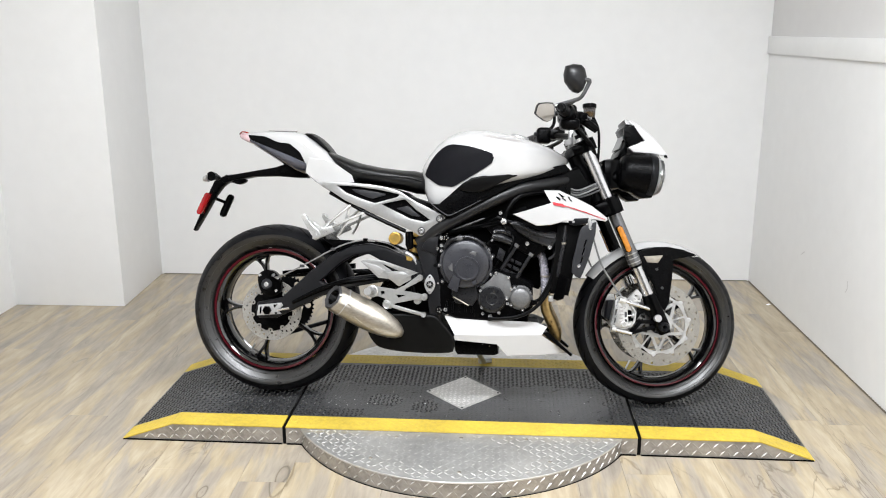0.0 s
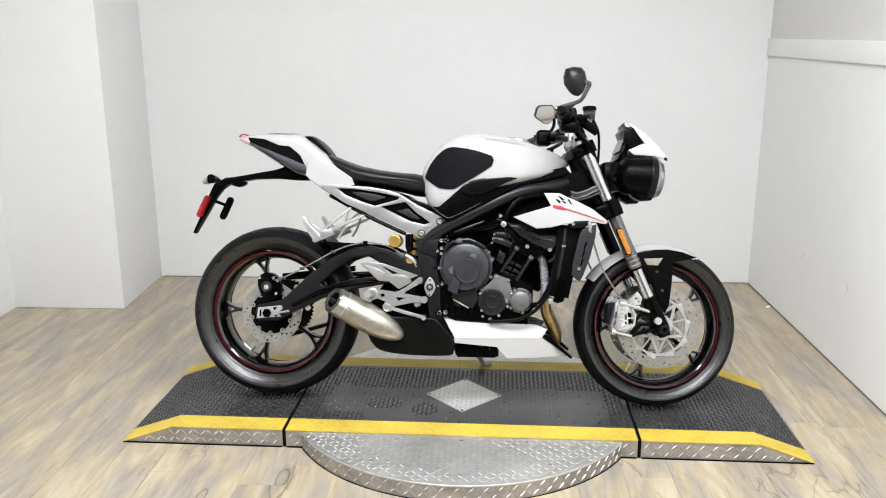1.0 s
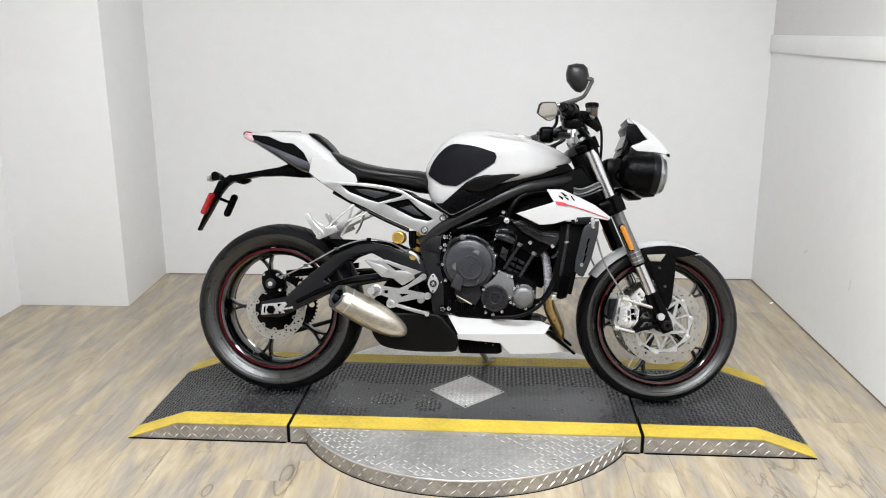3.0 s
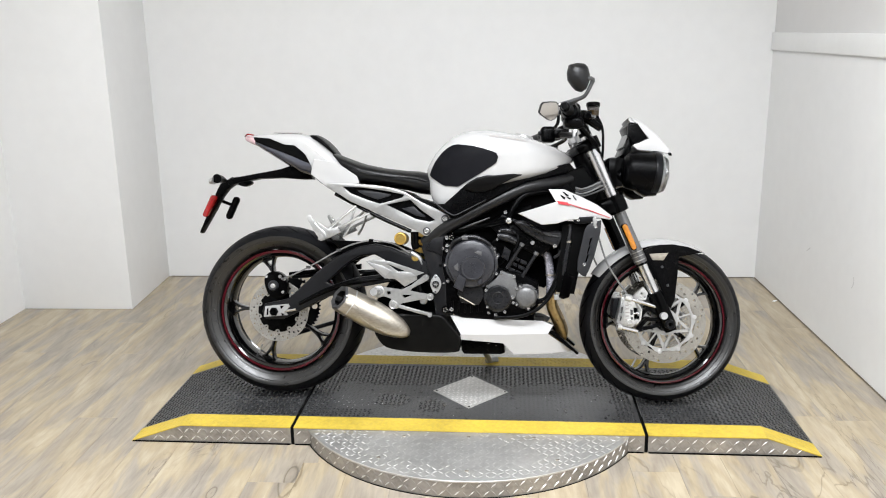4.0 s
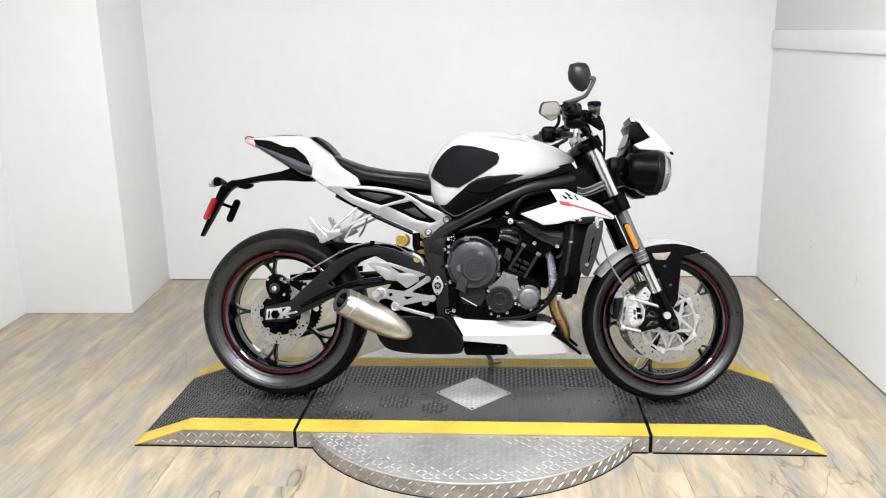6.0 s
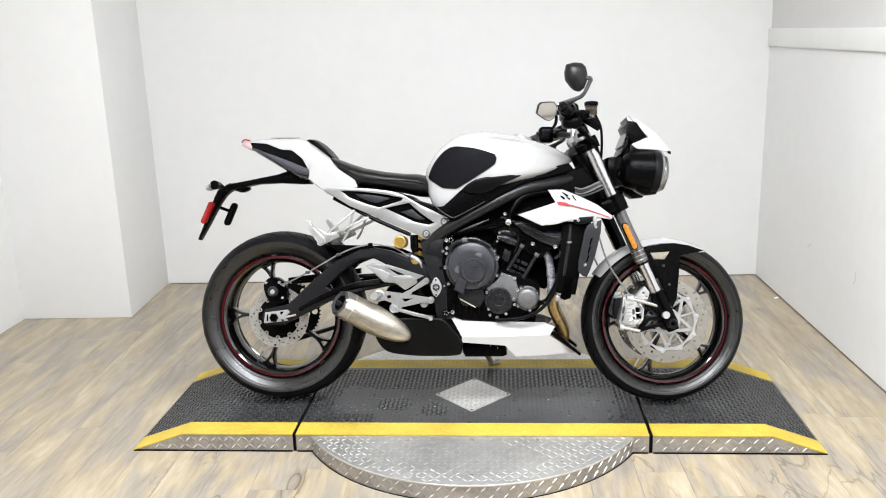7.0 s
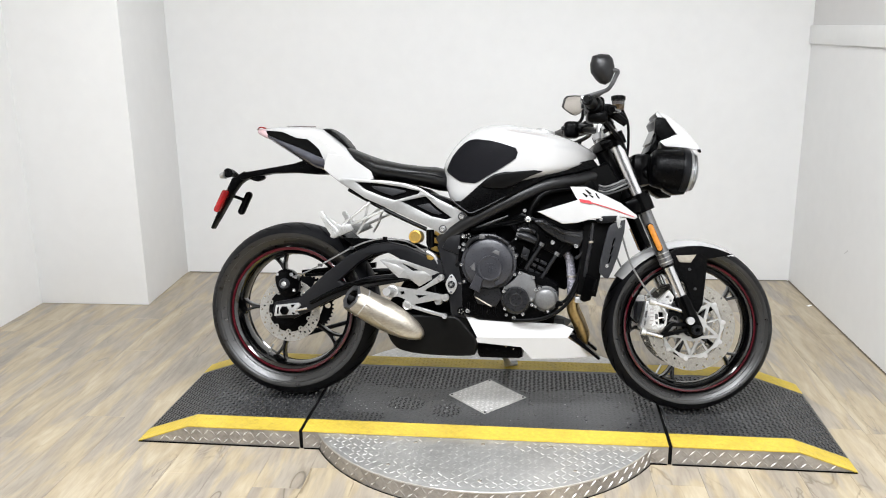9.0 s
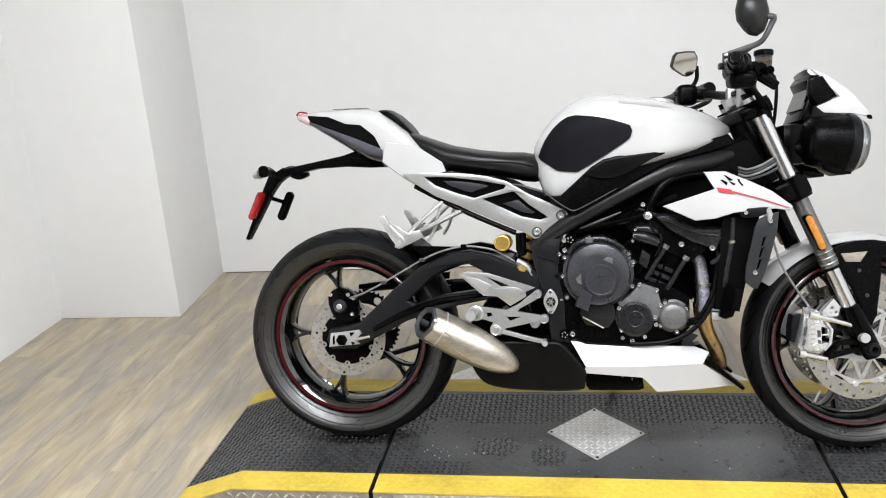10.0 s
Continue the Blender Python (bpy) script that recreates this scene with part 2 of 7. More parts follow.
    for kx, ky, sx, sy in ((-0.565, -0.53, 0.030, 0.115), (-0.785, -0.635, 0.018, 0.05), (0.86, -0.66, 0.03, 0.09)):
        rel = nt.nodes.new("ShaderNodeVectorMath")
        rel.operation = "SUBTRACT"
        rel.inputs[1].default_value = (kx, ky, 0)
        nt.links.new(geo.outputs["Position"], rel.inputs[0])
        size = nt.nodes.new("ShaderNodeMapping")
        size.inputs["Rotation"].default_value = (0, 0, radians(34 if kx < 0 else -20))
        size.inputs["Scale"].default_value = (1 / sx, 1 / sy, 0)
        nt.links.new(rel.outputs[0], size.inputs[0])
        far = nt.nodes.new("ShaderNodeVectorMath")
        far.operation = "LENGTH"
        nt.links.new(size.outputs[0], far.inputs[0])
        wav = nt.nodes.new("ShaderNodeMath")
        wav.operation = "MULTIPLY_ADD"
        wav.inputs[1].default_value = 2.2
        nt.links.new(curl.outputs[0], wav.inputs[0])
        nt.links.new(far.outputs["Value"], wav.inputs[2])
        shrink = nt.nodes.new("ShaderNodeMath")
        shrink.operation = "MULTIPLY"
        shrink.inputs[1].default_value = 0.34
        nt.links.new(wav.outputs[0], shrink.inputs[0])
        darken(shrink.outputs[0], [(0.36, 0.62), (0.80, 1.0), (0.48, 0.88), (0.58, 0.84), (0.63, 0.45), (0.68, 0.88)], 0.85)
    tone = nt.nodes.new("ShaderNodeMapRange")
    tone.inputs[3].default_value, tone.inputs[4].default_value = 0.97, 1.03
    nt.links.new(info.outputs["Random"], tone.inputs[0])
    hsv = nt.nodes.new("ShaderNodeHueSaturation")
    nt.links.new(tone.outputs[0], hsv.inputs["Value"])
    nt.links.new(prev, hsv.inputs["Color"])
    nt.links.new(hsv.outputs[0], b.inputs["Base Color"])
    b.inputs["Roughness"].default_value = 0.27
    bp = nt.nodes.new("ShaderNodeBump")
    bp.inputs["Strength"].default_value, bp.inputs["Distance"].default_value = 0.12, 0.002
    nt.links.new(grain.outputs[0], bp.inputs["Height"])
    nt.links.new(bp.outputs[0], b.inputs["Normal"])
    return m


PLANK = plank_material()


# ---- shape helpers ----
from mathutils.geometry import tessellate_polygon


def mesh_of(name, bm, material, smooth=35):
    bmesh.ops.recalc_face_normals(bm, faces=bm.faces)
    me = bpy.data.meshes.new(name)
    bm.to_mesh(me)
    bm.free()
    if material:
        me.materials.append(material)
    if smooth:
        for p in me.polygons:
            p.use_smooth = True
        me.set_sharp_from_angle(angle=radians(smooth))
    return me


def part(name, bm, material, parent=None, label="", smooth=35):
    ob = new(name, mesh_of(name, bm, material, smooth))
    if parent:
        ob.parent = parent
    if label:
        ob["label"] = label
    return ob


def curve_pts(pts, n=6, closed=False):
    """Catmull-Rom through the points."""
    P = [Vector(p) for p in pts]
    m = len(P)
    out = []
    for i in range(m if closed else m - 1):
        if closed:
            a, b, c, d = P[i - 1], P[i], P[(i + 1) % m], P[(i + 2) % m]
        else:
            a, b, c, d = P[max(i - 1, 0)], P[i], P[i + 1], P[min(i + 2, m - 1)]
        for k in range(n):
            t = k / n
            out.append(0.5 * (2 * b + (c - a) * t + (2 * a - 5 * b + 4 * c - d) * t * t + (3 * b - a - 3 * c + d) * t ** 3))
    if not closed:
        out.append(P[-1])
    return out


def soft(pts, n=4):
    """A rounded closed outline in x and z."""
    return [(p.x, p.y) for p in curve_pts([(x, z, 0) for x, z in pts], n, True)]


def sheet(pts, y0, y1, holes=(), bevel=0.0, seg=2, bm=None):
    """An outline in x and z, with holes, made a plate from y0 to y1."""
    own = bm is None
    bm = bm or bmesh.new()
    loops = [list(pts)] + [list(h) for h in holes]
    flat = [p for l in loops for p in l]
    f = [bm.verts.new((x, y0, z)) for x, z in flat]
    g = [bm.verts.new((x, y1, z)) for x, z in flat]
    if holes:
        for a, b, c in tessellate_polygon([[Vector((x, z, 0)) for x, z in l] for l in loops]):
            bm.faces.new((f[a], f[b], f[c]))
            bm.faces.new((g[c], g[b], g[a]))
    else:
        bm.faces.new(f)
        bm.faces.new(g[::-1])
    at, rim = 0, []
    for l in loops:
        n = len(l)
        for i in range(n):
            a, b = at + i, at + (i + 1) % n
            bm.faces.new((f[a], g[a], g[b], f[b]))
        for i in range(n):
            rim += [bm.edges.get((v[at + i], v[at + (i + 1) % n])) for v in (f, g)]
        at += n
    if bevel and own:
        bmesh.ops.recalc_face_normals(bm, faces=bm.faces)
        bmesh.ops.bevel(bm, geom=rim, offset=bevel, segments=seg, profile=0.6, affect="EDGES", clamp_overlap=True)
    return bm


def block(x0, x1, y0, y1, z0, z1, bevel=0.0, seg=2, m=None):
    bm = bmesh.new()
    bmesh.ops.create_cube(bm, size=1)
    bm.transform(Matrix.Translation(((x0 + x1) / 2, (y0 + y1) / 2, (z0 + z1) / 2)) @ Matrix.Diagonal((x1 - x0, y1 - y0, z1 - z0, 1)))
    if bevel:
        bmesh.ops.bevel(bm, geom=bm.edges[:], offset=bevel, segments=seg, profile=0.6, affect="EDGES")
    if m:
        bm.transform(m)
    return bm


def tube(pts, r, n=12, fine=5, bm=None, cap=True):
    """A round bar or hose along the points; r is one radius or one for each point."""
    bm = bm or bmesh.new()
    rs = r if isinstance(r, (list, tuple)) else [r] * len(pts)
    P = curve_pts(pts, fine) if fine > 1 else [Vector(p) for p in pts]
    rings, up = [], None
    for i, p in enumerate(P):
        t = (P[min(i + 1, len(P) - 1)] - P[max(i - 1, 0)]).normalized()
        if up is None:
            up = Vector((0, 1, 0)) if abs(t.y) < 0.8 else Vector((0, 0, 1))
        side = t.cross(up).normalized()
        up = side.cross(t).normalized()
        u = i / (len(P) - 1) * (len(rs) - 1)
        k = min(int(u), len(rs) - 2)
        rad = rs[k] + (rs[k + 1] - rs[k]) * (u - k)
        rings.append([bm.verts.new(p + rad * (math.cos(a) * side + math.sin(a) * up)) for a in (2 * math.pi * j / n for j in range(n))])
    for a, b in zip(rings, rings[1:]):
        for j in range(n):
            bm.faces.new((a[j], a[(j + 1) % n], b[(j + 1) % n], b[j]))
    if cap:
        bm.faces.new(rings[0][::-1])
        bm.faces.new(rings[-1])
    return bm


def lathe(profile, m=None, n=48, closed=False, bm=None):
    """Turn (radius, height) points round the local z axis."""
    own = bm is None
    bm = bm or bmesh.new()
    M = m or Matrix.Identity(4)
    rings = []
    for r, h in profile:
        if r < 1e-6:
            rings.append([bm.verts.new(M @ Vector((0, 0, h)))])
        else:
            rings.append([bm.verts.new(M @ Vector((r * math.cos(2 * math.pi * j / n), r * math.sin(2 * math.pi * j / n), h))) for j in range(n)])
    pairs = list(zip(rings, rings[1:])) + ([(rings[-1], rings[0])] if closed else [])
    for a, b in pairs:
        for j in range(n):
            k = (j + 1) % n
            if len(a) == 1 and len(b) > 1:
                bm.faces.new((a[0], b[j], b[k]))
            elif len(b) == 1 and len(a) > 1:
                bm.faces.new((a[j], b[0], a[k]))
            elif len(a) > 1:
                bm.faces.new((a[j], a[k], b[k], b[j]))
    return bm


def side_m(x, y, z):
    """Local z points to the viewer's side of the bike (its right, -y)."""
    return pose(x, y, z, 90, 0, 0)


def loft(stations, n=28, power=2.4, m=None, low=None):
    """Skin over superellipse rings across x: (x, z low, z high, half width[, power])."""
    bm = bmesh.new()
    rings = []
    for st in stations:
        x, lo, hi, w = st[:4]
        ring = []
        for j in range(n):
            a = 2 * math.pi * j / n
            c, s = math.cos(a), math.sin(a)
            p = (low or power) if s < 0 else power
            ring.append(bm.verts.new((x, w * math.copysign(abs(c) ** (2 / p), c), (lo + hi) / 2 + (hi - lo) / 2 * math.copysign(abs(s) ** (2 / p), s))))
        rings.append(ring)
    for a, b in zip(rings, rings[1:]):
        for j in range(n):
            bm.faces.new((a[j], a[(j + 1) % n], b[(j + 1) % n], b[j]))
    bm.faces.new(rings[0])
    bm.faces.new(rings[-1][::-1])
    if m:
        bm.transform(m)
    return bm


def spline(table, x):
    """Smooth value of a table of (x, v) at x."""
    if x <= table[0][0]:
        return table[0][1]
    for (a, va), (b, vb) in zip(table, table[1:]):
        if x <= b:
            t = (x - a) / (b - a)
            return va + (vb - va) * t
    return table[-1][1]


def join_bm(bm, other):
    """Add another bmesh to bm."""
    me = bpy.data.meshes.new("tmp")
    other.to_mesh(me)
    other.free()
    bm.from_mesh(me)
    bpy.data.meshes.remove(me)
    return bm


def thing(name, label, category, m=None, group=""):
    ob = new(name)
    ob.empty_display_size = 0.1
    if m:
        ob.matrix_world = m
    return tagged(ob, label, category, group)


def setting(name, bm, material, label, category, smooth=0):
    return tagged(part(name, bm, material, None, "", smooth), label, category, kind="structure")


# ---- the room ----
XL, XR, YB, YF = -2.335, 1.555, 1.71, -5.0
PX, PY, SKEW = -1.765, 1.11, 0.031  # the pillar stands a little out of square
T = 0.12
setting("wall_back", block(PX - SKEW, XR + T, YB, YB + T, 0, CEILING), WALL, "plain white painted wall behind the motorcycle", "wall")
setting("wall_left", block(XL - T, XL, YF, PY, 0, CEILING), WALL, "plain white painted side wall", "wall")
bm = block(XL - T, PX, PY, YB + T, 0, CEILING, 0.006)
for v in bm.verts:
    if v.co.x > PX - 0.1:
        v.co.x -= SKEW * (v.co.y - PY) / (YB - PY)
setting("wall_pillar", bm, WALL, "white painted boxed-in corner pillar", "wall", 35)
setting("wall_right", block(XR, XR + T, YF, YB, 0, 1.30), WALL, "white painted lower side wall with a rail", "wall")
# Greyer than the wall below the rail.
setting("wall_right_upper", block(XR + 0.001, XR + T, YF, YB, 1.30, CEILING), WALLG, "painted side wall over the rail, greyer than the part below", "wall")
# Unseen wall, kept dark so that the bike's black parts reflect little.
setting("wall_front", block(XL - T, XR + T, YF - T, YF, 0, CEILING), WALLD, "plain dark grey unseen wall added facing the motorcycle", "wall")
setting("ceiling", block(XL - T, XR + T, YF - T, YB + T, CEILING, CEILING + 0.1), CEIL, "plain white ceiling", "ceiling")
setting("trim", block(XR - 0.013, XR - 0.001, YF + 0.01, YB - 0.003, 1.248, 1.336, 0.004), TRIM, "white painted wooden rail along the wall", "trim", 35)
floor = setting("floor", block(XL - T, XR + T, YF - T, YB + T, -0.1, -0.0035), FLOORB, "vinyl plank floor in blond and grey-brown wood print", "floor")
setting("trim_side", block(XR - 0.004, XR - 0.0005, YF + 0.02, YB - 0.006, 0.0004, 0.006, 0.001), FLOORB, "thin brown line along the wall's foot", "trim")
setting("trim_back", block(PX - SKEW + 0.01, XR - 0.006, YB - 0.003, YB - 0.0005, 0.0004, 0.004, 0.0008), FLOORB, "thin brown line along the wall's foot", "trim")
for lx, ly, watts in LAMPS:
    lt = thing("ceiling_light", "flat white fluorescent light panel on the ceiling", "ceiling light", pose(lx, ly, CEILING), "ceiling lights")
    bm = block(-0.6, 0.6, -0.3, 0.3, -0.06, -0.001, 0.006)
    part("frame", bm, TRIM, lt)
    part("diffuser", block(-0.56, 0.56, -0.26, 0.26, -0.068, -0.061, 0.002), glow("diffuser_glow", (0.97, 0.985, 1.0), 2.0), lt)

# scuffs on the lower wall and a scrap at its foot
SCUFF = mat("grey_scuff", (0.64, 0.635, 0.63), 0.7, var=0.05, scale=40)
low_wall = bpy.data.objects["wall_right"]
for y, z, pts in ((0.97, 0.356, [(-0.02, 0.014), (0.0, 0.002), (0.022, -0.012)]), (0.475, 0.35, [(-0.006, 0.022), (-0.012, 0.0), (-0.004, -0.02), (0.006, -0.03)])):
    sc = tube([(0, dy, dz) for dy, dz in pts], [0.003] * (len(pts) - 1) + [0.001], 8)
    sc.transform(Matrix.Translation((XR - 0.0003, y, z)) @ Matrix.Diagonal((0.12, 1, 1, 1)))
    part("scuff_mark", sc, SCUFF, low_wall, "grey scuff on the paint")
scrap = block(-0.012, 0.012, -0.006, 0.006, 0.0, 0.0015, 0.0005)
scrap.transform(pose(1.532, 1.287, 0.0008, 4, -3, 35))
tagged(part("paper_scrap", scrap, TRIM), "small white paper scrap on the floor by the wall", "paper scrap")

crumb = block(-0.011, 0.011, -0.005, 0.005, 0.0, 0.004, 0.0015)
crumb.transform(pose(-2.226, 0.447, 0.0008, 3, 5, 20))
tagged(part("debris", crumb, SCUFF), "small pale scrap of debris on the floor by the wall", "debris")

# framed sheet low on the side wall
fr = thing("picture_frame", "dark wooden frame with metal corners round a white ruled sheet", "picture frame", pose(XL, 0.338, 0.06))
WOODF = mat("dark_frame_wood", (0.045, 0.035, 0.028), 0.4, var=0.35, scale=12)
for nm, b in (("frame_side", (0.001, 0.03, -0.07, 0, 0, 1.0)), ("frame_side", (0.001, 0.03, -0.75, -0.68, 0, 1.0)), ("frame_rail", (0.002, 0.029, -0.68, -0.07, 0, 0.07)), ("frame_rail", (0.002, 0.029, -0.68, -0.07, 0.93, 1.0))):
    part(nm, block(*b, 0.006), WOODF, fr)
for cy, cz in ((-0.013, 0.013), (-0.737, 0.013), (-0.013, 0.987), (-0.737, 0.987), (-0.013, 0.45)):
    part("corner_cap", block(0.002, 0.033, cy - 0.015, cy + 0.015, cz - 0.015, cz + 0.015, 0.003), CHROME, fr, "small metal corner cap")
part("sheet", block(0.001, 0.012, -0.68, -0.07, 0.07, 0.93), TRIM, fr, "white sheet with fine grey rules")
bm = bmesh.new()
for i in range(34):
    join_bm(bm, block(0.0121, 0.0127, -0.66, -0.075, 0.09 + i * 0.024, 0.0915 + i * 0.024))
part("rules", bm, GREYM, fr, "thin grey printed lines")

# ---- the display platform ----
H, HW = 0.065, 0.333
XG, XK, XT = 0.597, 0.985, 1.165
STRIPE = 0.088


def lugs(bm, spots, length, width, height, place, worn=1.0):
    """Raised tread bars: at each (u, v, turn) a low lozenge, put on the surface by place(u, v, h)."""
    rnd = random.Random(len(spots))
    full = (length, width, height)
    for u, v, a in spots:
        k = (worn if a < 0 else 1.0) * (rnd.uniform(0.8, 1.1) if worn < 1 else 1.0)
        if worn < 1 and rnd.random() < 0.06:
            continue
        length, width, height = full[0] * (0.75 + 0.25 * k), full[1] * (0.6 + 0.4 * k), full[2] * k
        a += rnd.uniform(-0.08, 0.08)
        c, s = math.cos(a), math.sin(a)
        ring = []
        for d, e, h in ((-1, 0, 0), (0, -1, 0), (1, 0, 0), (0, 1, 0), (-0.55, 0, 1), (0, -0.5, 1), (0.55, 0, 1), (0, 0.5, 1)):
            x, y = d * length / 2, e * width / 2
            ring.append(bm.verts.new(place(u + x * c - y * s, v + x * s + y * c, h * height)))
        for i in range(4):
            bm.faces.new((ring[i], ring[(i + 1) % 4], ring[4 + (i + 1) % 4], ring[4 + i]))
        bm.faces.new(ring[4:8])
    return bm


def tread_spots(u0, u1, v0, v1, pitch, keep=lambda u, v: True, high=1.0):
    out = []
    for i in range(int((u1 - u0) / pitch)):
        for j in range(int((v1 - v0) / (pitch * high))):
            u, v = u0 + (i + 0.5) * pitch, v0 + (j + 0.5) * pitch * high
            if keep(u, v):
                out.append((u, v, math.pi / 4 if (i + j) % 2 else -math.pi / 4))
    return out


def deck_z(x):
    ax = abs(x)
    return H if ax <= XK else H - (H - 0.004) * (ax - XK) / (XT - XK)


def deck_section(name, label, xs, group=""):
    """One section of the platform: deck plate on skirts, yellow edges, raised tread."""
    ob = thing(name, label, "platform", pose(0, 0, 0, 0, 0, -1.2), group)
    x0, x1 = xs[0], xs[-1]
    outline = [(x, deck_z(x)) for x in xs]
    top = outline + [(x, z - 0.003) for x, z in outline[::-1]]
    part("deck_plate", sheet(top, -HW + STRIPE, HW - STRIPE), WORN, ob, "worn black tread deck", 0)
    for nm, a, b in (("yellow_edge", -HW, -HW + STRIPE), ("yellow_edge", HW - STRIPE, HW)):
        part(nm, sheet([(x, z + 0.0006) for x, z in outline] + [(x, z - 0.003) for x, z in outline[::-1]], a, b), YELLOW, ob, "yellow painted edge stripe", 0)
    for a, b in ((-HW + 0.002, -HW + 0.006), (HW - 0.006, HW - 0.002)):
        low = [(x0, 0.0005), (x1, 0.0005)]
        part("skirt", sheet([(x, z - 0.0032) for x, z in outline] + low[::-1], a, b), SKIRT, ob, "bare steel tread plate skirt", 0)
    for x in (x0 + 0.001, x1 - 0.004):
        if deck_z(x) > 0.03:
            part("end_plate", block(x, x + 0.003, -HW + 0.007, HW - 0.007, 0.001, H - 0.0035), DARKGAP, ob)
    if x0 > -0.7 and x1 < 0.7:
        # Filler added so that the open joint stays dark, as shade would.
        for x in (x0 - 0.0105, x1 + 0.0005):
            part("joint_filler", block(x, x + 0.010, -HW + 0.004, HW - 0.004, 0.001, H - 0.0035), DARKGAP, ob, "dark filler that gives the joint its shade")
    # A thin black strip draws the shadow line below the skirt.
    part("shadow_strip", block(x0 + 0.002, x1 - 0.002, -HW - 0.002, -HW + 0.0015, 0.0003, 0.0045, 0.0008), DARKGAP, ob, "thin black strip drawing the shadow under the skirt")
    if x0 > -0.7 and x1 < 0.7:
        for cx, cy, rx, ry in ((-0.283, -0.095, 0.070, 0.050), (-0.131, -0.135, 0.050, 0.045)):
            rim = [(cx + rx * (1 + 0.3 * noise.noise(Vector((cx * 9, k * 0.9, 1)))) * math.cos(k * math.pi / 12), cy + ry * (1 + 0.3 * noise.noise(Vector((cx * 9, k * 0.9, 5)))) * math.sin(k * math.pi / 12)) for k in range(24)]
            bm = sheet(rim, 0, 0.0004)
            bm.transform(Matrix(((1, 0, 0, 0), (0, 0, 1, 0), (0, 1, 0, H + 0.0001), (0, 0, 0, 1))))
            part("unworn_patch", bm, DECK, ob, "patch where the black paint is still dark", 0)
    if x0 > -0.7 and x1 < 0.7:
        rnd = random.Random(11)
        bm = bmesh.new()
        for k in range(46):
            if k < 14:
                x, y = rnd.gauss(-0.44, 0.03), rnd.gauss(-0.13, 0.03)
            else:
                x, y = rnd.uniform(-0.55, 0.57), rnd.uniform(-0.23, 0.02)
            s = rnd.uniform(0.0010, 0.0026)
            lugs(bm, [(x, y, rnd.uniform(0, 3))], 2.4 * s, 1.4 * s, 0.0006, lambda u, v, h: (u, v, H + 0.0006 + h))
        tagged(part("dust_fleck", bm, TRIM, ob, "pale specks of dust on the deck", 0), kind="stuff")
    p = 0.0162
    bm = lugs(bmesh.new(), tread_spots(x0 + 0.004, x1 - 0.004, -HW + STRIPE + 0.004, HW - STRIPE - 0.004, p, unworn), 0.0176, 0.0052, 0.0026, lambda u, v, h: (u, v, deck_z(u) + h))
    tagged(part("deck_tread", bm, DECK, ob, "raised black tread bars", 0), kind="stuff")
    if x1 < 0.7 and x0 > -0.7:
        bm = lugs(bmesh.new(), tread_spots(x0 + 0.004, x1 - 0.004, -HW + STRIPE + 0.004, HW - STRIPE - 0.004, p, lambda u, v: not unworn(u, v) and abs(u) / 0.141 + abs(v) / 0.148 > 1.04), 0.0165, 0.0048, 0.0009, lambda u, v, h: (u, v, deck_z(u) + h))
        tagged(part("worn_tread", bm, WORN, ob, "worn-down grey tread bars", 0), kind="stuff")
    for v0 in (-HW + 0.004, HW - STRIPE + 0.004):
        bm = lugs(bmesh.new(), tread_spots(x0 + 0.004, x1 - 0.004, v0, v0 + STRIPE - 0.006, p), 0.0165, 0.0048, 0.0009, lambda u, v, h: (u, v, deck_z(u) + 0.0006 + h))
        tagged(part("edge_tread", bm, YELLOW, ob, "raised yellow tread bars", 0), kind="stuff")
    q = 0.0225
    spots = tread_spots(x0 + 0.005, x1 - 0.005, 0.003, H - 0.005, q, lambda u, v: v < deck_z(u) - 0.012 and not (x1 < 0.7 and x0 > -0.7 and abs(u) < 0.53), 1.22)
    # Shading by slant is put into the colour: one way bright, other dim.
    for nm, m, pick, height in (("skirt_tread", LUG, [k for k in spots if k[2] > 0], 0.0022), ("shaded_slant_tread", SKIRT, [k for k in spots if k[2] < 0], 0.0012)):
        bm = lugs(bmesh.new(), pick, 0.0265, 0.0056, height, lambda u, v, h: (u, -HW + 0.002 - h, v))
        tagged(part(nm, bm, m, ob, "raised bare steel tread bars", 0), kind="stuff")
    return ob


def unworn(x, y):
    """Where the deck's tread is still sharp."""
    if abs(x) < 0.16 and abs(x) / 0.141 + abs(y) / 0.148 < 1.02:
        return False
    n = noise.noise(Vector((x * 7, y * 7, 3)))
    if abs(x) > XG:
        return True
    spot = min(math.hypot((x + 0.283) / 1.25, y + 0.095), math.hypot(x + 0.131, y + 0.135))
    if spot < 0.055 + 0.02 * n:
        return True
    return y > 0.05 + 0.04 * n or abs(x) > 0.50 + 0.05 * n or (y < -0.17 and x < -0.35)


g = 0.006
deck_section("ramp_section", "low black ramp section with yellow edges and steel skirts", [-XT, -XK, -XG - g], "platform ramps")
deck_section("deck_section", "black middle deck of the platform with a steel diamond", [-XG + g, XG - g])
deck_section("ramp_section", "low black ramp section with yellow edges and steel skirts", [XG + g, XK, XT], "platform ramps")

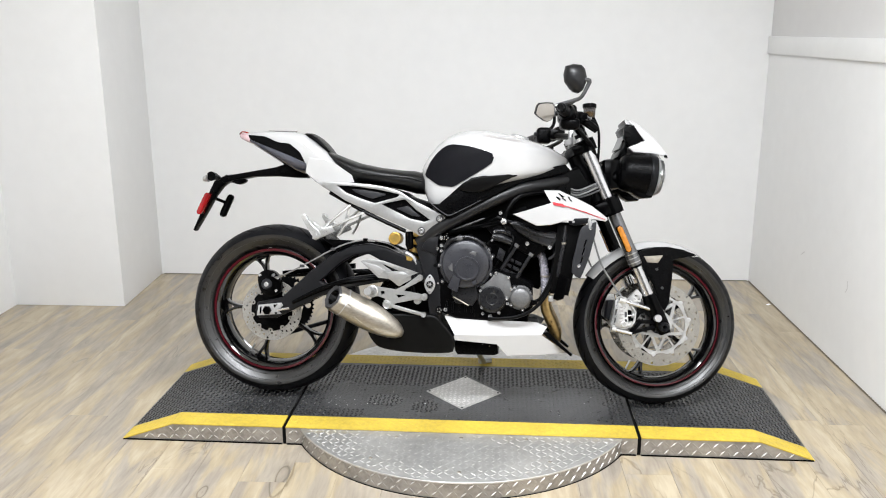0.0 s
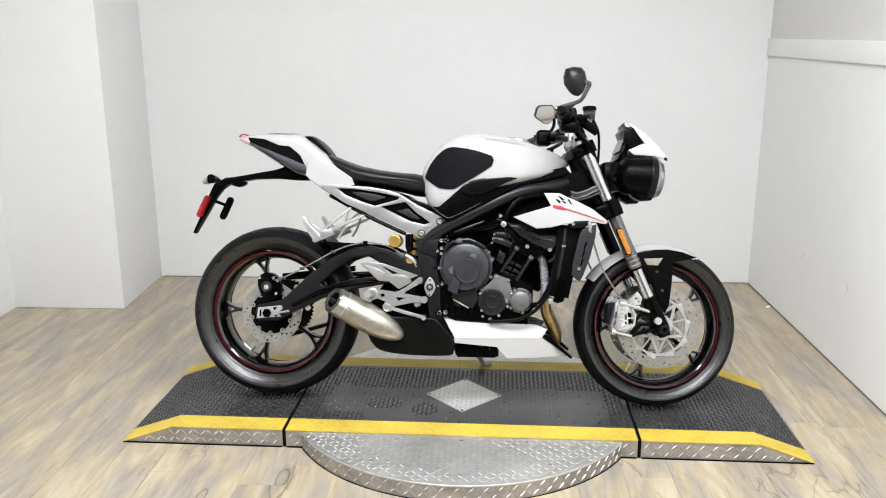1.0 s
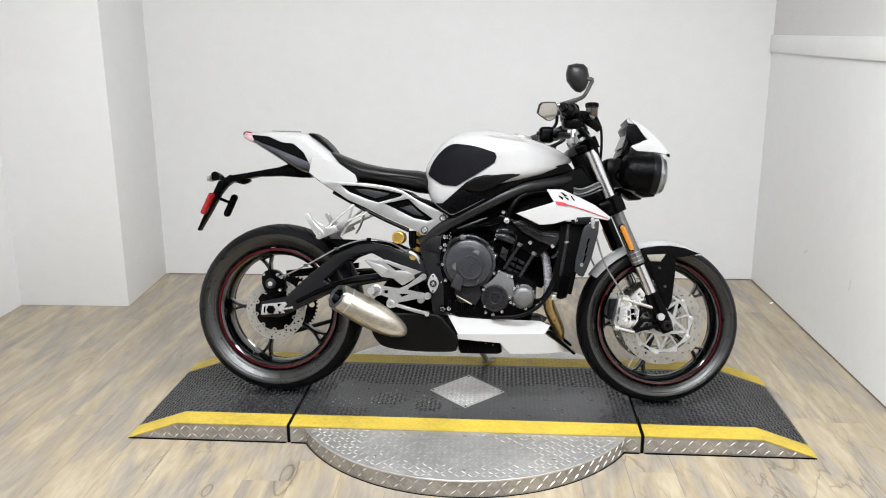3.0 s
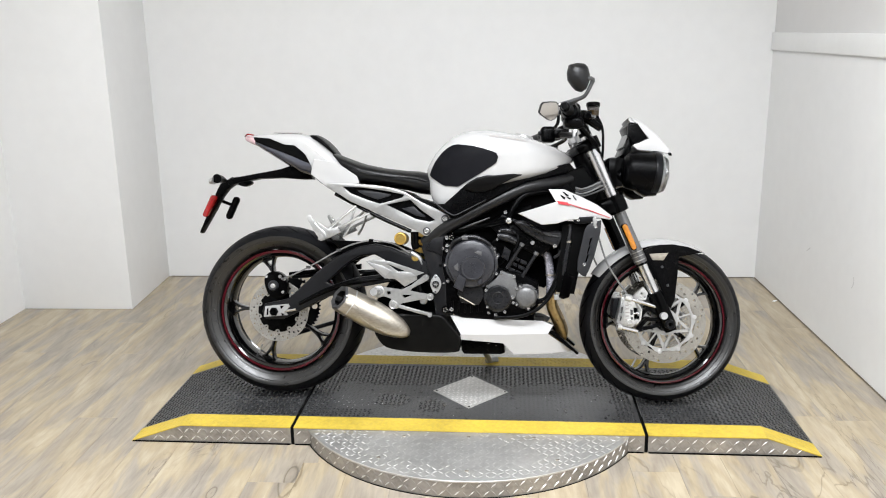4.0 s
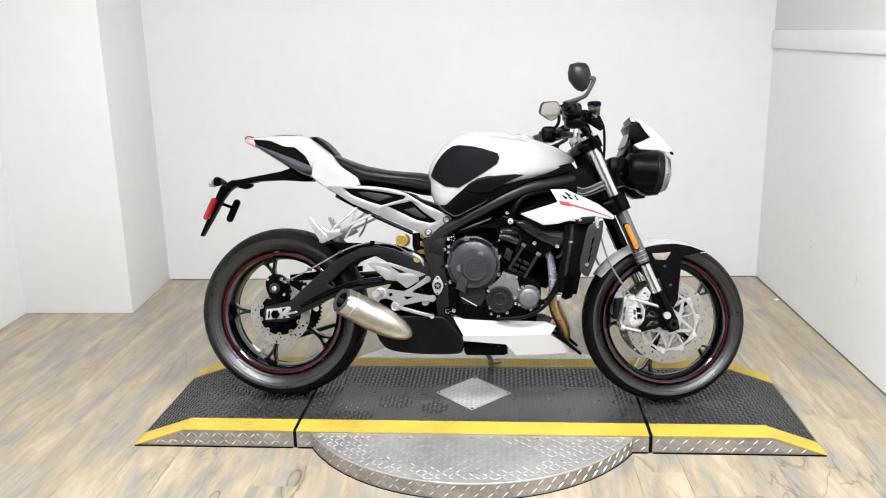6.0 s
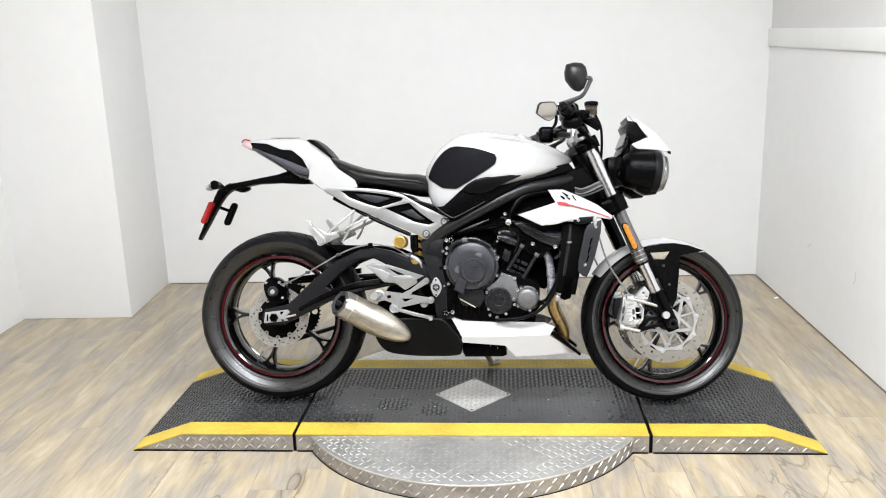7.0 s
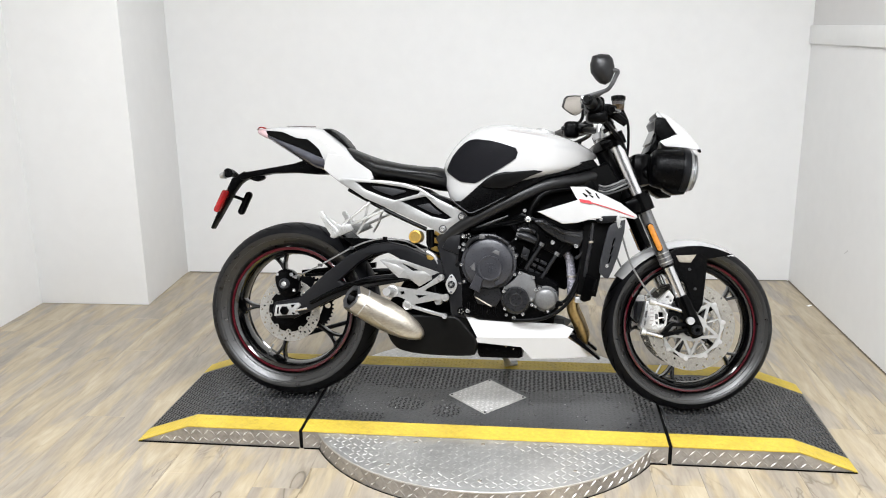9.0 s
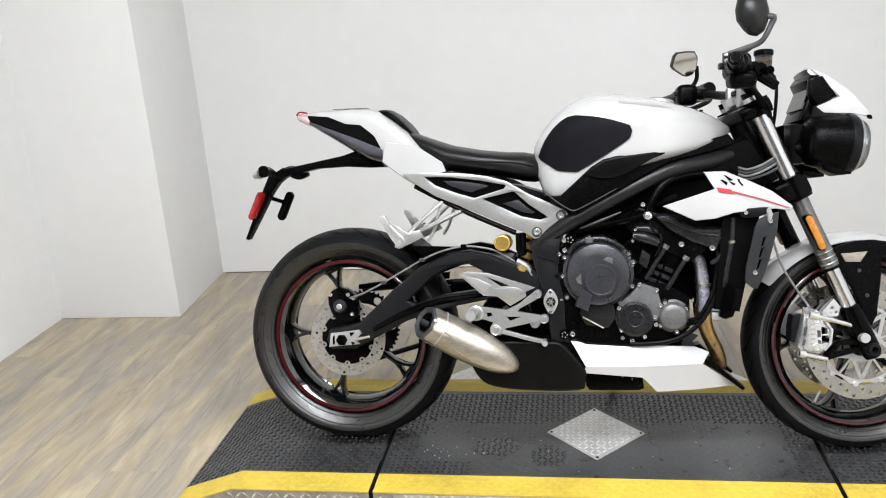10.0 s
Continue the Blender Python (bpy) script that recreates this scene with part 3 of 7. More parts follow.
inset = thing("diamond_plate", "bare steel tread plate diamond set in the black deck", "plate", pose(0, -0.01, 0, 0, 0, -1.2))
bm = bmesh.new()
DW, DH = 0.141, 0.148
lo = [bm.verts.new((x, y, H - 0.001)) for x, y in ((-DW, 0), (0, -DH), (DW, 0), (0, DH))]
hi = [bm.verts.new((x * 0.985, y * 0.985, H + 0.0018)) for x, y in ((-DW, 0), (0, -DH), (DW, 0), (0, DH))]
bm.faces.new(hi)
for i in range(4):
    bm.faces.new((lo[i], lo[(i + 1) % 4], hi[(i + 1) % 4], hi[i]))
part("plate", bm, PLATE, inset, "", 0)
tagged(part("tread", lugs(bmesh.new(), tread_spots(-0.14, 0.14, -0.145, 0.145, 0.0170, lambda u, v: abs(u) / DW + abs(v) / DH < 0.92), 0.0190, 0.0050, 0.0016, lambda u, v, h: (u, v, H + 0.0018 + h)), LUG, inset, "", 0), kind="stuff")

for sx, sy in ((-DW + 0.014, 0), (DW - 0.014, 0), (0, DH - 0.014), (0, -DH + 0.014)):
    part("screw", lathe([(0, 0.0022), (0.003, 0.0018), (0.0045, 0), (0, -0.001)], pose(sx, sy, H + 0.0018), 10), GREYM, inset)

RT, ZT = 0.622, 0.058
table = thing("turntable", "round steel tread plate turntable under the platform", "turntable", pose(0, -0.022, 0))
part("top_plate", lathe([(0, ZT), (RT - 0.0012, ZT), (RT, ZT - 0.0014), (RT, ZT - 0.006), (RT - 0.01, ZT - 0.006), (0, ZT - 0.006)], n=128), PLATE, table, "worn bare tread plate top")
part("rim_band", lathe([(RT - 0.002, 0.0005), (RT - 0.002, ZT - 0.0065), (RT - 0.008, ZT - 0.0065), (RT - 0.008, 0.0005)], n=128, closed=True), SKIRT, table, "bent tread plate rim")


# The contact shadow round the turntable, drawn as a low black ring.
part("shadow_ring", lathe([(RT - 0.0015, 0.0003), (RT + 0.0008, 0.0003), (RT + 0.0005, 0.0022), (RT - 0.0015, 0.0022)], n=128, closed=True), DARKGAP, table, "thin black ring drawing the shadow round the turntable's foot")
for a, r in ((-1.57, 0.56), (-2.1, 0.56), (-1.04, 0.56), (-1.57, 0.335), (-1.0, 0.40), (-2.14, 0.40)):
    part("screw", lathe([(0, 0.0018), (0.005, 0.0014), (0.007, 0), (0, -0.002)], pose(r * math.cos(a), r * math.sin(a), ZT), 10), STEEL, table)


def table_keep(u, v):
    r = math.hypot(u, v)
    n = noise.noise(Vector((u * 5, v * 5, 9))) + 1.4 * noise.noise(Vector((u * 47, v * 47, 2)))
    return r < RT - 0.012 and abs(v) > 0.3 and not (math.hypot((u + 0.05) / 1.7, v + 0.42) < 0.15 + 0.05 * n)


top = tread_spots(-RT, RT, -RT, RT, 0.0205, table_keep)
# Bars of one slant get brighter steel, as if catching the light.
for nm, m, pick in (("top_tread", LUG, [k for k in top if k[2] < 0]), ("shaded_slant_tread", PLATE, [k for k in top if k[2] > 0])):
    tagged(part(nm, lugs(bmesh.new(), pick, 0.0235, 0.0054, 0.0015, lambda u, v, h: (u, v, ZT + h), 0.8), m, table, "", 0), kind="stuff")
tagged(part("worn_tread", lugs(bmesh.new(), tread_spots(-RT, RT, -RT, RT, 0.0205, lambda u, v: math.hypot(u, v) < RT - 0.012 and abs(v) > 0.3 and not table_keep(u, v)), 0.021, 0.0048, 0.0007, lambda u, v, h: (u, v, ZT + h), 0.6), PLATE, table, "", 0), kind="stuff")
spots = [(i * 0.0225 / RT, 0.0155 + 0.0265 * j, math.pi / 4 if (i + j) % 2 else -math.pi / 4) for i in range(174) for j in range(2) if i * 0.0225 / RT < 2 * math.pi - 0.02]
# The rim's bars too have light and shade by slant in their steel.
for nm, m, way, height in (("rim_tread", LUG, 1, 0.0022), ("shaded_slant_tread", SKIRT, -1, 0.0012)):
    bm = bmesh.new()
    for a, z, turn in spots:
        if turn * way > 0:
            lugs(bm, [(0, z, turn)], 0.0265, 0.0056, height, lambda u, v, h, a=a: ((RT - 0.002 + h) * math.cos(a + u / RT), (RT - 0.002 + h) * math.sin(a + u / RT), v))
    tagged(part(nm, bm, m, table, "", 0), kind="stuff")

# ---- the motorcycle: x forward, y to its left, z up from the tyres' contact line ----
bike = thing("motorcycle", "white and black naked sport motorcycle leaning on its side stand", "motorcycle", pose(-0.005, -0.049, H + 0.0022, -12, 0, -1.925))
RAX, RAZ, FAX, FAZ = -0.689, 0.311, 0.683, 0.2895
LEAD = Vector((-math.sin(radians(24)), 0, math.cos(radians(24))))
STEER = Matrix.Translation((0.50, 0, 0.62)) @ Matrix.Rotation(radians(7), 4, LEAD) @ Matrix.Translation((-0.50, 0, -0.62))


def put(name, bm, material, parent=None, label="", steer=False, smooth=35):
    if steer:
        bm.transform(STEER)
    return part(name, bm, material, parent or bike, label, smooth)


def mirrored(bm):
    bm.transform(Matrix.Diagonal((1, -1, 1, 1)))
    return bm


def bolt(x, y, z, r=0.006, material=None, parent=None, steer=False, h=0.004):
    """A socket-head bolt on the bike's right flank."""
    r *= 0.8
    bm = lathe([(0, h * 0.35), (r * 0.5, h * 0.35), (r * 0.55, h), (r * 0.9, h), (r, h * 0.8), (r, -0.004), (0, -0.004)], side_m(x, y, z), 10)
    return put("bolt", bm, BOLT if material in (None, ALU) else material, parent, "", steer)


def circle(cx, cz, r, n=12, a0=0.0):
    return [(cx + r * math.cos(a0 + 2 * math.pi * i / n), cz + r * math.sin(a0 + 2 * math.pi * i / n)) for i in range(n)]


def rod(a, b, r, n=10, r2=None):
    return tube([a, b], [r, r if r2 is None else r2], n, 1)


def bar(pts, w, y0, y1, bevel=0.003):
    """A flat bar of width w along points in x and z."""
    P = [Vector((x, z)) for x, z in pts]
    left, right = [], []
    for i, p in enumerate(P):
        t = (P[min(i + 1, len(P) - 1)] - P[max(i - 1, 0)]).normalized()
        n = Vector((-t.y, t.x)) * w / 2
        left.append(tuple(p + n))
        right.append(tuple(p - n))
    return sheet(left + right[::-1], y0, y1, bevel=bevel)


def capsule(a, b, r, y0, y1, bevel=0.003):
    a, b = Vector(a), Vector(b)
    t = math.atan2(b.y - a.y, b.x - a.x)
    pts = [(a.x + r * math.cos(t + math.pi / 2 + math.pi * i / 7), a.y + r * math.sin(t + math.pi / 2 + math.pi * i / 7)) for i in range(8)]
    pts += [(b.x + r * math.cos(t - math.pi / 2 + math.pi * i / 7), b.y + r * math.sin(t - math.pi / 2 + math.pi * i / 7)) for i in range(8)]
    return sheet(pts, y0, y1, bevel=bevel)


def flank(stations, x, z, power, low=None):
    """The half width of a loft's skin at x and height z."""
    lo = spline([(s[0], s[1]) for s in stations], x)
    hi = spline([(s[0], s[2]) for s in stations], x)
    w = spline([(s[0], s[3]) for s in stations], x)
    if low and z < (lo + hi) / 2:
        power = low
    u = min(0.995, abs((z - (lo + hi) / 2) / max(1e-4, (hi - lo) / 2)))
    return w * (1 - u ** power) ** (1 / power)


def patch_on(stations, power, outline, off=0.002, thick=0.005, nx=26, nz=10, side=-1, low=None):
    """A panel that lies on the flank of a loft, inside an outline in x and z."""
    xs = [p[0] for p in outline]
    x0, x1 = min(xs) + 1e-4, max(xs) - 1e-4
    bm = bmesh.new()
    grid = []
    for i in range(nx + 1):
        x = x0 + (x1 - x0) * i / nx
        cuts = []
        for (ax, az), (bx, bz) in zip(outline, outline[1:] + outline[:1]):
            if (ax - x) * (bx - x) <= 0 and ax != bx:
                cuts.append(az + (bz - az) * (x - ax) / (bx - ax))
        lo, hi = min(cuts), max(cuts)
        row = []
        for j in range(nz + 1):
            z = lo + (hi - lo) * j / nz
            y = flank(stations, x, z, power, low)
            row.append((bm.verts.new((x, side * (y + off), z)), bm.verts.new((x, side * max(0, y + off - thick), z))))
        grid.append(row)
    for i in range(nx):
        for j in range(nz):
            a, b, c, d = grid[i][j], grid[i + 1][j], grid[i + 1][j + 1], grid[i][j + 1]
            bm.faces.new((a[0], b[0], c[0], d[0]))
            bm.faces.new((d[1], c[1], b[1], a[1]))
    for i in range(nx):
        for j in (0, nz):
            a, b = grid[i][j], grid[i + 1][j]
            bm.faces.new((a[0], a[1], b[1], b[0]))
    for j in range(nz):
        for i in (0, nx):
            a, b = grid[i][j], grid[i][j + 1]
            bm.faces.new((a[0], a[1], b[1], b[0]))
    bmesh.ops.remove_doubles(bm, verts=bm.verts, dist=1e-5)
    return bm


# -- wheels --
def wheel(name, label, ax, az, R, hw, rw, first, steer):
    M = side_m(ax, 0, az)
    prof = [(0.224, rw - 0.004), (0.219, rw), (0.211, rw - 0.002), (0.206, rw - 0.012), (0.197, rw * 0.45), (0.193, 0)]
    rim = prof + [(r, -h) for r, h in prof[-2::-1]] + [(0.21, -rw * 0.7), (0.203, 0), (0.21, rw * 0.7)]
    wh = put(name, lathe(rim, M, 72, True), RIM, None, label, steer)
    k = R - 0.224
    tread = [(R - 0.42 * k, hw), (R - 0.25 * k, hw * 0.86), (R - 0.1 * k, hw * 0.58), (R - 0.025 * k, hw * 0.28), (R, 0)]
    full = tread + [(r, -h) for r, h in tread[-2::-1]]
    inner = [(R - 0.5 * k, -hw * 0.8), (R - 0.2 * k, 0), (R - 0.5 * k, hw * 0.8)]
    put("tyre", lathe(full + inner, M, 96, True), RUBBER, wh, "black rubber tyre", steer, 50)
    for sg in (1, -1):
        side = [(0.2255, sg * (rw - 0.012)), (0.2295, sg * (rw - 0.007)), (R - 0.60 * k, sg * hw * 0.955), (R - 0.52 * k, sg * hw * 0.993), (R - 0.43 * k, sg * hw * 0.999), (R - 0.46 * k, sg * hw * 0.8), (0.226, sg * (rw - 0.02))]
        put("sidewall", lathe(side, M, 96, True), SIDEW, wh, "scuffed dark grey tyre sidewall", steer)
        for r in (0.2375, R - 0.62 * k):
            h = sg * (rw - 0.007 + (hw * 0.955 - rw + 0.007) * max(0, min(1, (r - 0.2295) / (R - 0.6 * k - 0.2295))))
            put("moulding_ring", lathe([(r - 0.001, h - 0.001), (r - 0.0006, h + sg * 0.0012), (r + 0.0006, h + sg * 0.0012), (r + 0.001, h - 0.001)], M, 96, True), SIDEW, wh, "", steer)
        put("rim_stripe", lathe([((0.2122 if hw > 0.07 else 0.2142), sg * (rw - 0.0022)), ((0.2128 if hw > 0.07 else 0.2148), sg * (rw + 0.0004)), (0.2190, sg * (rw + 0.0014)), (0.2216, sg * (rw - 0.0004)), (0.218, sg * (rw - 0.0024))], M, 96, True), RIMRED, wh, "thin red rim stripe", steer)
        put("rim_lip", lathe([(0.2000, sg * (rw - 0.0112)), (0.2035, sg * (rw - 0.0078)), (0.2070, sg * (rw - 0.0046)), (0.2112, sg * (rw - 0.0012)), (0.2105, sg * (rw - 0.0060)), (0.2050, sg * (rw - 0.0135))], M, 96, True), BLACKG, wh, "glossy black rim lip", steer)
    grooves = bmesh.new()
    for i in range(26):
        a0 = 2 * math.pi * i / 26
        for sg in (-1, 1):
            strip = []
            for n in range(7):
                t = n / 6
                hh = hw * (0.80 - 0.62 * t)
                rr = spline([(0.0, R), (hw * 0.28, R - 0.025 * k), (hw * 0.58, R - 0.1 * k), (hw * 0.86, R - 0.25 * k), (hw, R - 0.42 * k)], hh) + 0.0004
                aa = a0 + (0.20 * t + 0.05 * math.sin(3 * t)) + (0.12 if sg > 0 else 0)
                half = 0.0055 * (1 - (2 * t - 1) ** 4) + 0.0008
                strip.append([grooves.verts.new(M @ Vector((rr * math.cos(aa + e * half / R), rr * math.sin(aa + e * half / R), sg * hh))) for e in (-1, 1)])
            for p, q in zip(strip, strip[1:]):
                grooves.faces.new((p[0], p[1], q[1], q[0]))
    tagged(put("tread_groove", grooves, INNER, wh, "dark grooves in the tread", steer, 0), kind="stuff")
    hub = [(0.0, rw * 0.9), (0.026, rw * 0.9), (0.032, rw * 0.8), (0.036, 0.02), (0.048, 0.014), (0.048, -0.014), (0.036, -0.02), (0.032, -rw * 0.8), (0, -rw * 0.8)]
    put("hub", lathe(hub, M, 32), BLACKG, wh, "", steer)
    for i in range(5):
        stem = [(0.040, 0.012), (0.09, 0.0068), (0.145, 0.0062), (0.168, 0.012), (0.186, 0.021), (0.198, 0.036), (0.198, -0.036), (0.186, -0.021), (0.168, -0.012), (0.145, -0.0062), (0.09, -0.0068), (0.040, -0.012)]
        hole = [(0.164, 0.0), (0.188, 0.012), (0.188, -0.012)]
        bm = sheet(stem, -0.017, 0.017, [hole], bevel=0.0035)
        bm.transform(Matrix.Translation((ax, 0, az)) @ Matrix.Rotation(-radians(first + 72 * i), 4, "Y"))
        put("spoke", bm, RIM, wh, "", steer)
    put("valve", rod((ax - 0.10, -0.01, az - 0.165), (ax - 0.085, -0.012, az - 0.135), 0.0035), ALU, wh, "", steer)
    return wh


rear = wheel("rear_wheel", "black rear wheel with red rim stripe", RAX, RAZ, 0.309, 0.088, 0.070, 108, False)
front = wheel("front_wheel", "black front wheel with red rim stripe", FAX, FAZ, 0.2885, 0.061, 0.048, 36, True)


def ring_disc(ax, az, ro, ri, y0, y1, drilled, rows, hole=0.0035):
    holes = [circle(ax, az, ri, 48)]
    for i in range(drilled):
        a = 2 * math.pi * i / drilled
        r = ri + (ro - ri) * rows[i % len(rows)]
        holes.append(circle(ax + r * math.cos(a), az + r * math.sin(a), hole, 6))
    return sheet(circle(ax, az, ro, 72), y0, y1, holes)


put("brake_disc", ring_disc(RAX, RAZ, 0.109, 0.076, -0.090, -0.085, 40, (0.25, 0.52, 0.78), 0.0046), DISC, rear, "drilled steel rear brake disc", False, 0)
for k in range(10):
    a = 2 * math.pi * (k + 0.4) / 10
    put("disc_lobe", sheet(circle(RAX + 0.074 * math.cos(a), RAZ + 0.074 * math.sin(a), 0.0085, 12), -0.0915, -0.0852, [circle(RAX + 0.073 * math.cos(a), RAZ + 0.073 * math.sin(a), 0.0032, 8)]), DISC, rear, "", False, 0)
put("disc_carrier", lathe([(0.03, 0.083), (0.073, 0.083), (0.076, 0.086), (0.076, 0.0885), (0.060, 0.0905), (0.03, 0.0905)], side_m(RAX, 0, RAZ), 40, True), BLACK, rear)
teeth = []
for i in range(46):
    for da, r in ((0, 0.112), (0.25, 0.112), (0.4, 0.106), (0.85, 0.106)):
        a = 2 * math.pi * (i + da) / 46
        teeth.append((RAX + r * math.cos(a), RAZ + r * math.sin(a)))
put("sprocket", sheet(teeth, 0.092, 0.098, [circle(RAX, RAZ, 0.07, 32)] + [circle(RAX + 0.088 * math.cos(a), RAZ + 0.088 * math.sin(a), 0.012, 10) for a in (k * math.pi / 3 for k in range(6))]), GREYM, rear, "toothed steel sprocket", False, 0)
for sg in (-1, 1):
    y = 0.068 * sg
    fd = put("brake_disc", ring_disc(FAX, FAZ, 0.146, 0.108, y - 0.0025, y + 0.0025, 40, (0.3, 0.55, 0.8), 0.0042), DISCF, front, "drilled steel front brake disc", True, 0)
    ya, yb = y - 0.003, y + 0.003
    wavy = []
    for k in range(40):
        a = 2 * math.pi * k / 40
        r = 0.109 if k % 4 in (0, 1) else 0.102
        wavy.append((FAX + r * math.cos(a), FAZ + r * math.sin(a)))
    bm = sheet(wavy, ya, yb, [circle(FAX, FAZ, 0.0945, 40)])
    put("carrier_hub", sheet(circle(FAX, FAZ, 0.047, 32), ya, yb, [circle(FAX, FAZ, 0.033, 24)]), SILVER, front, "", True, 0)
    for k in range(10):
        a0, a1 = 2 * math.pi * (k // 2) / 5 + 0.3, 2 * math.pi * (k // 2 + (0.5 if k % 2 else -0.5)) / 5 + 0.3
        p0, p1 = (FAX + 0.043 * math.cos(a0), FAZ + 0.043 * math.sin(a0)), (FAX + 0.094 * math.cos(a1), FAZ + 0.094 * math.sin(a1))
        put("carrier_arm", bar([p0, p1], 0.0095, ya + 0.0004, yb - 0.0004, 0.0), SILVER, front, "", True, 0)
    for k in range(5):
        a0 = 2 * math.pi * k / 5 + 0.3
        put("carrier_arm", bar([(FAX + 0.044 * math.cos(a0), FAZ + 0.044 * math.sin(a0)), (FAX + 0.094 * math.cos(a0), FAZ + 0.094 * math.sin(a0))], 0.0055, ya + 0.0008, yb - 0.0008, 0.0), SILVER, front, "", True, 0)
    put("disc_carrier", bm, SILVER, front, "spoked silver disc carrier", True, 0)
    for k in range(10):
        a = 2 * math.pi * (k + 0.25) / 10
        put("disc_button", lathe([(0, 0.0055), (0.006, 0.0055), (0.008, 0.004), (0.008, -0.003), (0, -0.003)], side_m(FAX + 0.107 * math.cos(a), y, FAZ + 0.107 * math.sin(a)), 10), ALU, front, "", True)

# -- swingarm, axle, rear brake, chain --
SWING = [(-0.642, 0.362), (-0.545, 0.453), (-0.466, 0.516), (-0.387, 0.552), (-0.328, 0.561), (-0.269, 0.549), (-0.21, 0.523), (-0.13, 0.50), (-0.10, 0.46), (-0.11, 0.42), (-0.17, 0.432), (-0.268, 0.428), (-0.386, 0.405), (-0.505, 0.368), (-0.615, 0.31), (-0.66, 0.288), (-0.723, 0.287), (-0.738, 0.315), (-0.729, 0.343)]
SHOLE = [(-0.50, 0.424), (-0.43, 0.488), (-0.385, 0.515), (-0.33, 0.523), (-0.29, 0.503), (-0.31, 0.452), (-0.40, 0.440), (-0.48, 0.414)]
arm = put("swingarm", sheet(SWING, -0.138, -0.098, [SHOLE], bevel=0.011, seg=3), ARM, None, "black cast swingarm")
put("swingarm_left", sheet(SWING, 0.105, 0.142, [SHOLE], bevel=0.011, seg=3), BLACKP, arm)
put("cross_brace", block(-0.30, -0.22, -0.10, 0.11, 0.44, 0.53, 0.015), BLACKP, arm)
put("arm_rib", tube([(-0.60, -0.139, 0.345), (-0.50, -0.141, 0.395), (-0.40, -0.141, 0.425), (-0.28, -0.139, 0.44)], [0.006, 0.009, 0.009, 0.004], 8), BLACK, arm)
blk = put("axle_block", sheet([(-0.728, 0.297), (-0.722, 0.335), (-0.640, 0.345), (-0.633, 0.335), (-0.652, 0.318), (-0.640, 0.305)], -0.1465, -0.137, bevel=0.002), ALU, None, "bright aluminium chain adjuster plate")
for pts in ([(-0.668, 0.338), (-0.652, 0.339), (-0.664, 0.326)], [(-0.664, 0.312), (-0.650, 0.309), (-0.660, 0.303)], [(-0.716, 0.326), (-0.710, 0.331), (-0.711, 0.305), (-0.717, 0.304)]):
    put("plate_slot", sheet(pts, -0.1472, -0.140), BLACK, blk, "", False, 0)
put("axle_nut", lathe([(0, 0.150), (0.009, 0.150), (0.010, 0.156), (0.014, 0.156), (0.0165, 0.151), (0.0165, 0.14), (0, 0.14)], side_m(-0.690, 0, 0.317), 6), BLACK, blk)
put("axle", rod((-0.690, -0.14, 0.316), (-0.690, 0.15, 0.316), 0.011), STEEL, blk)
put("adjuster_bolt", rod((-0.652, -0.1435, 0.318), (-0.61, -0.1435, 0.327), 0.005, 8), CHROME, blk)
cal = put("rear_caliper", sheet(soft([(-0.735, 0.43), (-0.715, 0.455), (-0.68, 0.452), (-0.655, 0.425), (-0.648, 0.39), (-0.665, 0.365), (-0.70, 0.36), (-0.725, 0.385)], 3), -0.118, -0.07, bevel=0.006), BLACK, None, "black rear brake caliper")
put("piston_cap", lathe([(0, 0.002), (0.010, 0.002), (0.013, 0.004), (0.016, 0.003), (0.018, -0.001), (0.02, -0.006), (0, -0.006)], side_m(-0.70, -0.1245, 0.407), 24), GUARD, cal, "round dark piston cap")
put("cap_centre", lathe([(0, 0.004), (0.006, 0.004), (0.0085, 0.002), (0.0085, -0.001), (0, -0.001)], side_m(-0.70, -0.1245, 0.407), 20), ALU, cal)
for bx, bz in ((-0.665, 0.385), (-0.725, 0.44), (-0.66, 0.43)):
    bolt(bx, -0.118, bz, 0.007, ALU, cal)
put("pad_pin", rod((-0.675, -0.122, 0.44), (-0.675, -0.07, 0.44), 0.006), CHROME, cal)
put("caliper_mount", sheet([(-0.715, 0.37), (-0.67, 0.37), (-0.655, 0.33), (-0.70, 0.32)], -0.112, -0.094, bevel=0.004), BLACK, cal)
hs = put("rear_brake_hose", tube([(-0.668, -0.125, 0.432), (-0.63, -0.146, 0.445), (-0.58, -0.147, 0.469), (-0.52, -0.147, 0.502), (-0.457, -0.147, 0.537), (-0.40, -0.146, 0.561), (-0.34, -0.146, 0.573), (-0.29, -0.147, 0.569), (-0.25, -0.147, 0.558), (-0.205, -0.14, 0.53)], 0.0027, 10), BRAID, None, "braided grey brake hose")
for cx, cz in ((-0.565, 0.477), (-0.455, 0.538), (-0.34, 0.5735)):
    put("hose_clip", block(cx - 0.008, cx + 0.008, -0.151, -0.140, cz - 0.005, cz + 0.005, 0.002), STALK if cx < -0.4 else BLACK, hs)
hug = []
for i in range(15):
    a = radians(34 + i * 1.75)
    hug.append((RAX + 0.330 * math.cos(a), RAZ + 0.330 * math.sin(a)))
hug += [(RAX + 0.322 * math.cos(radians(34 + i * 1.75)), RAZ + 0.322 * math.sin(radians(34 + i * 1.75))) for i in range(14, -1, -1)]
put("rear_hugger", sheet(hug, -0.085, 0.085, bevel=0.002), BLACKP, None, "black plastic tyre hugger")
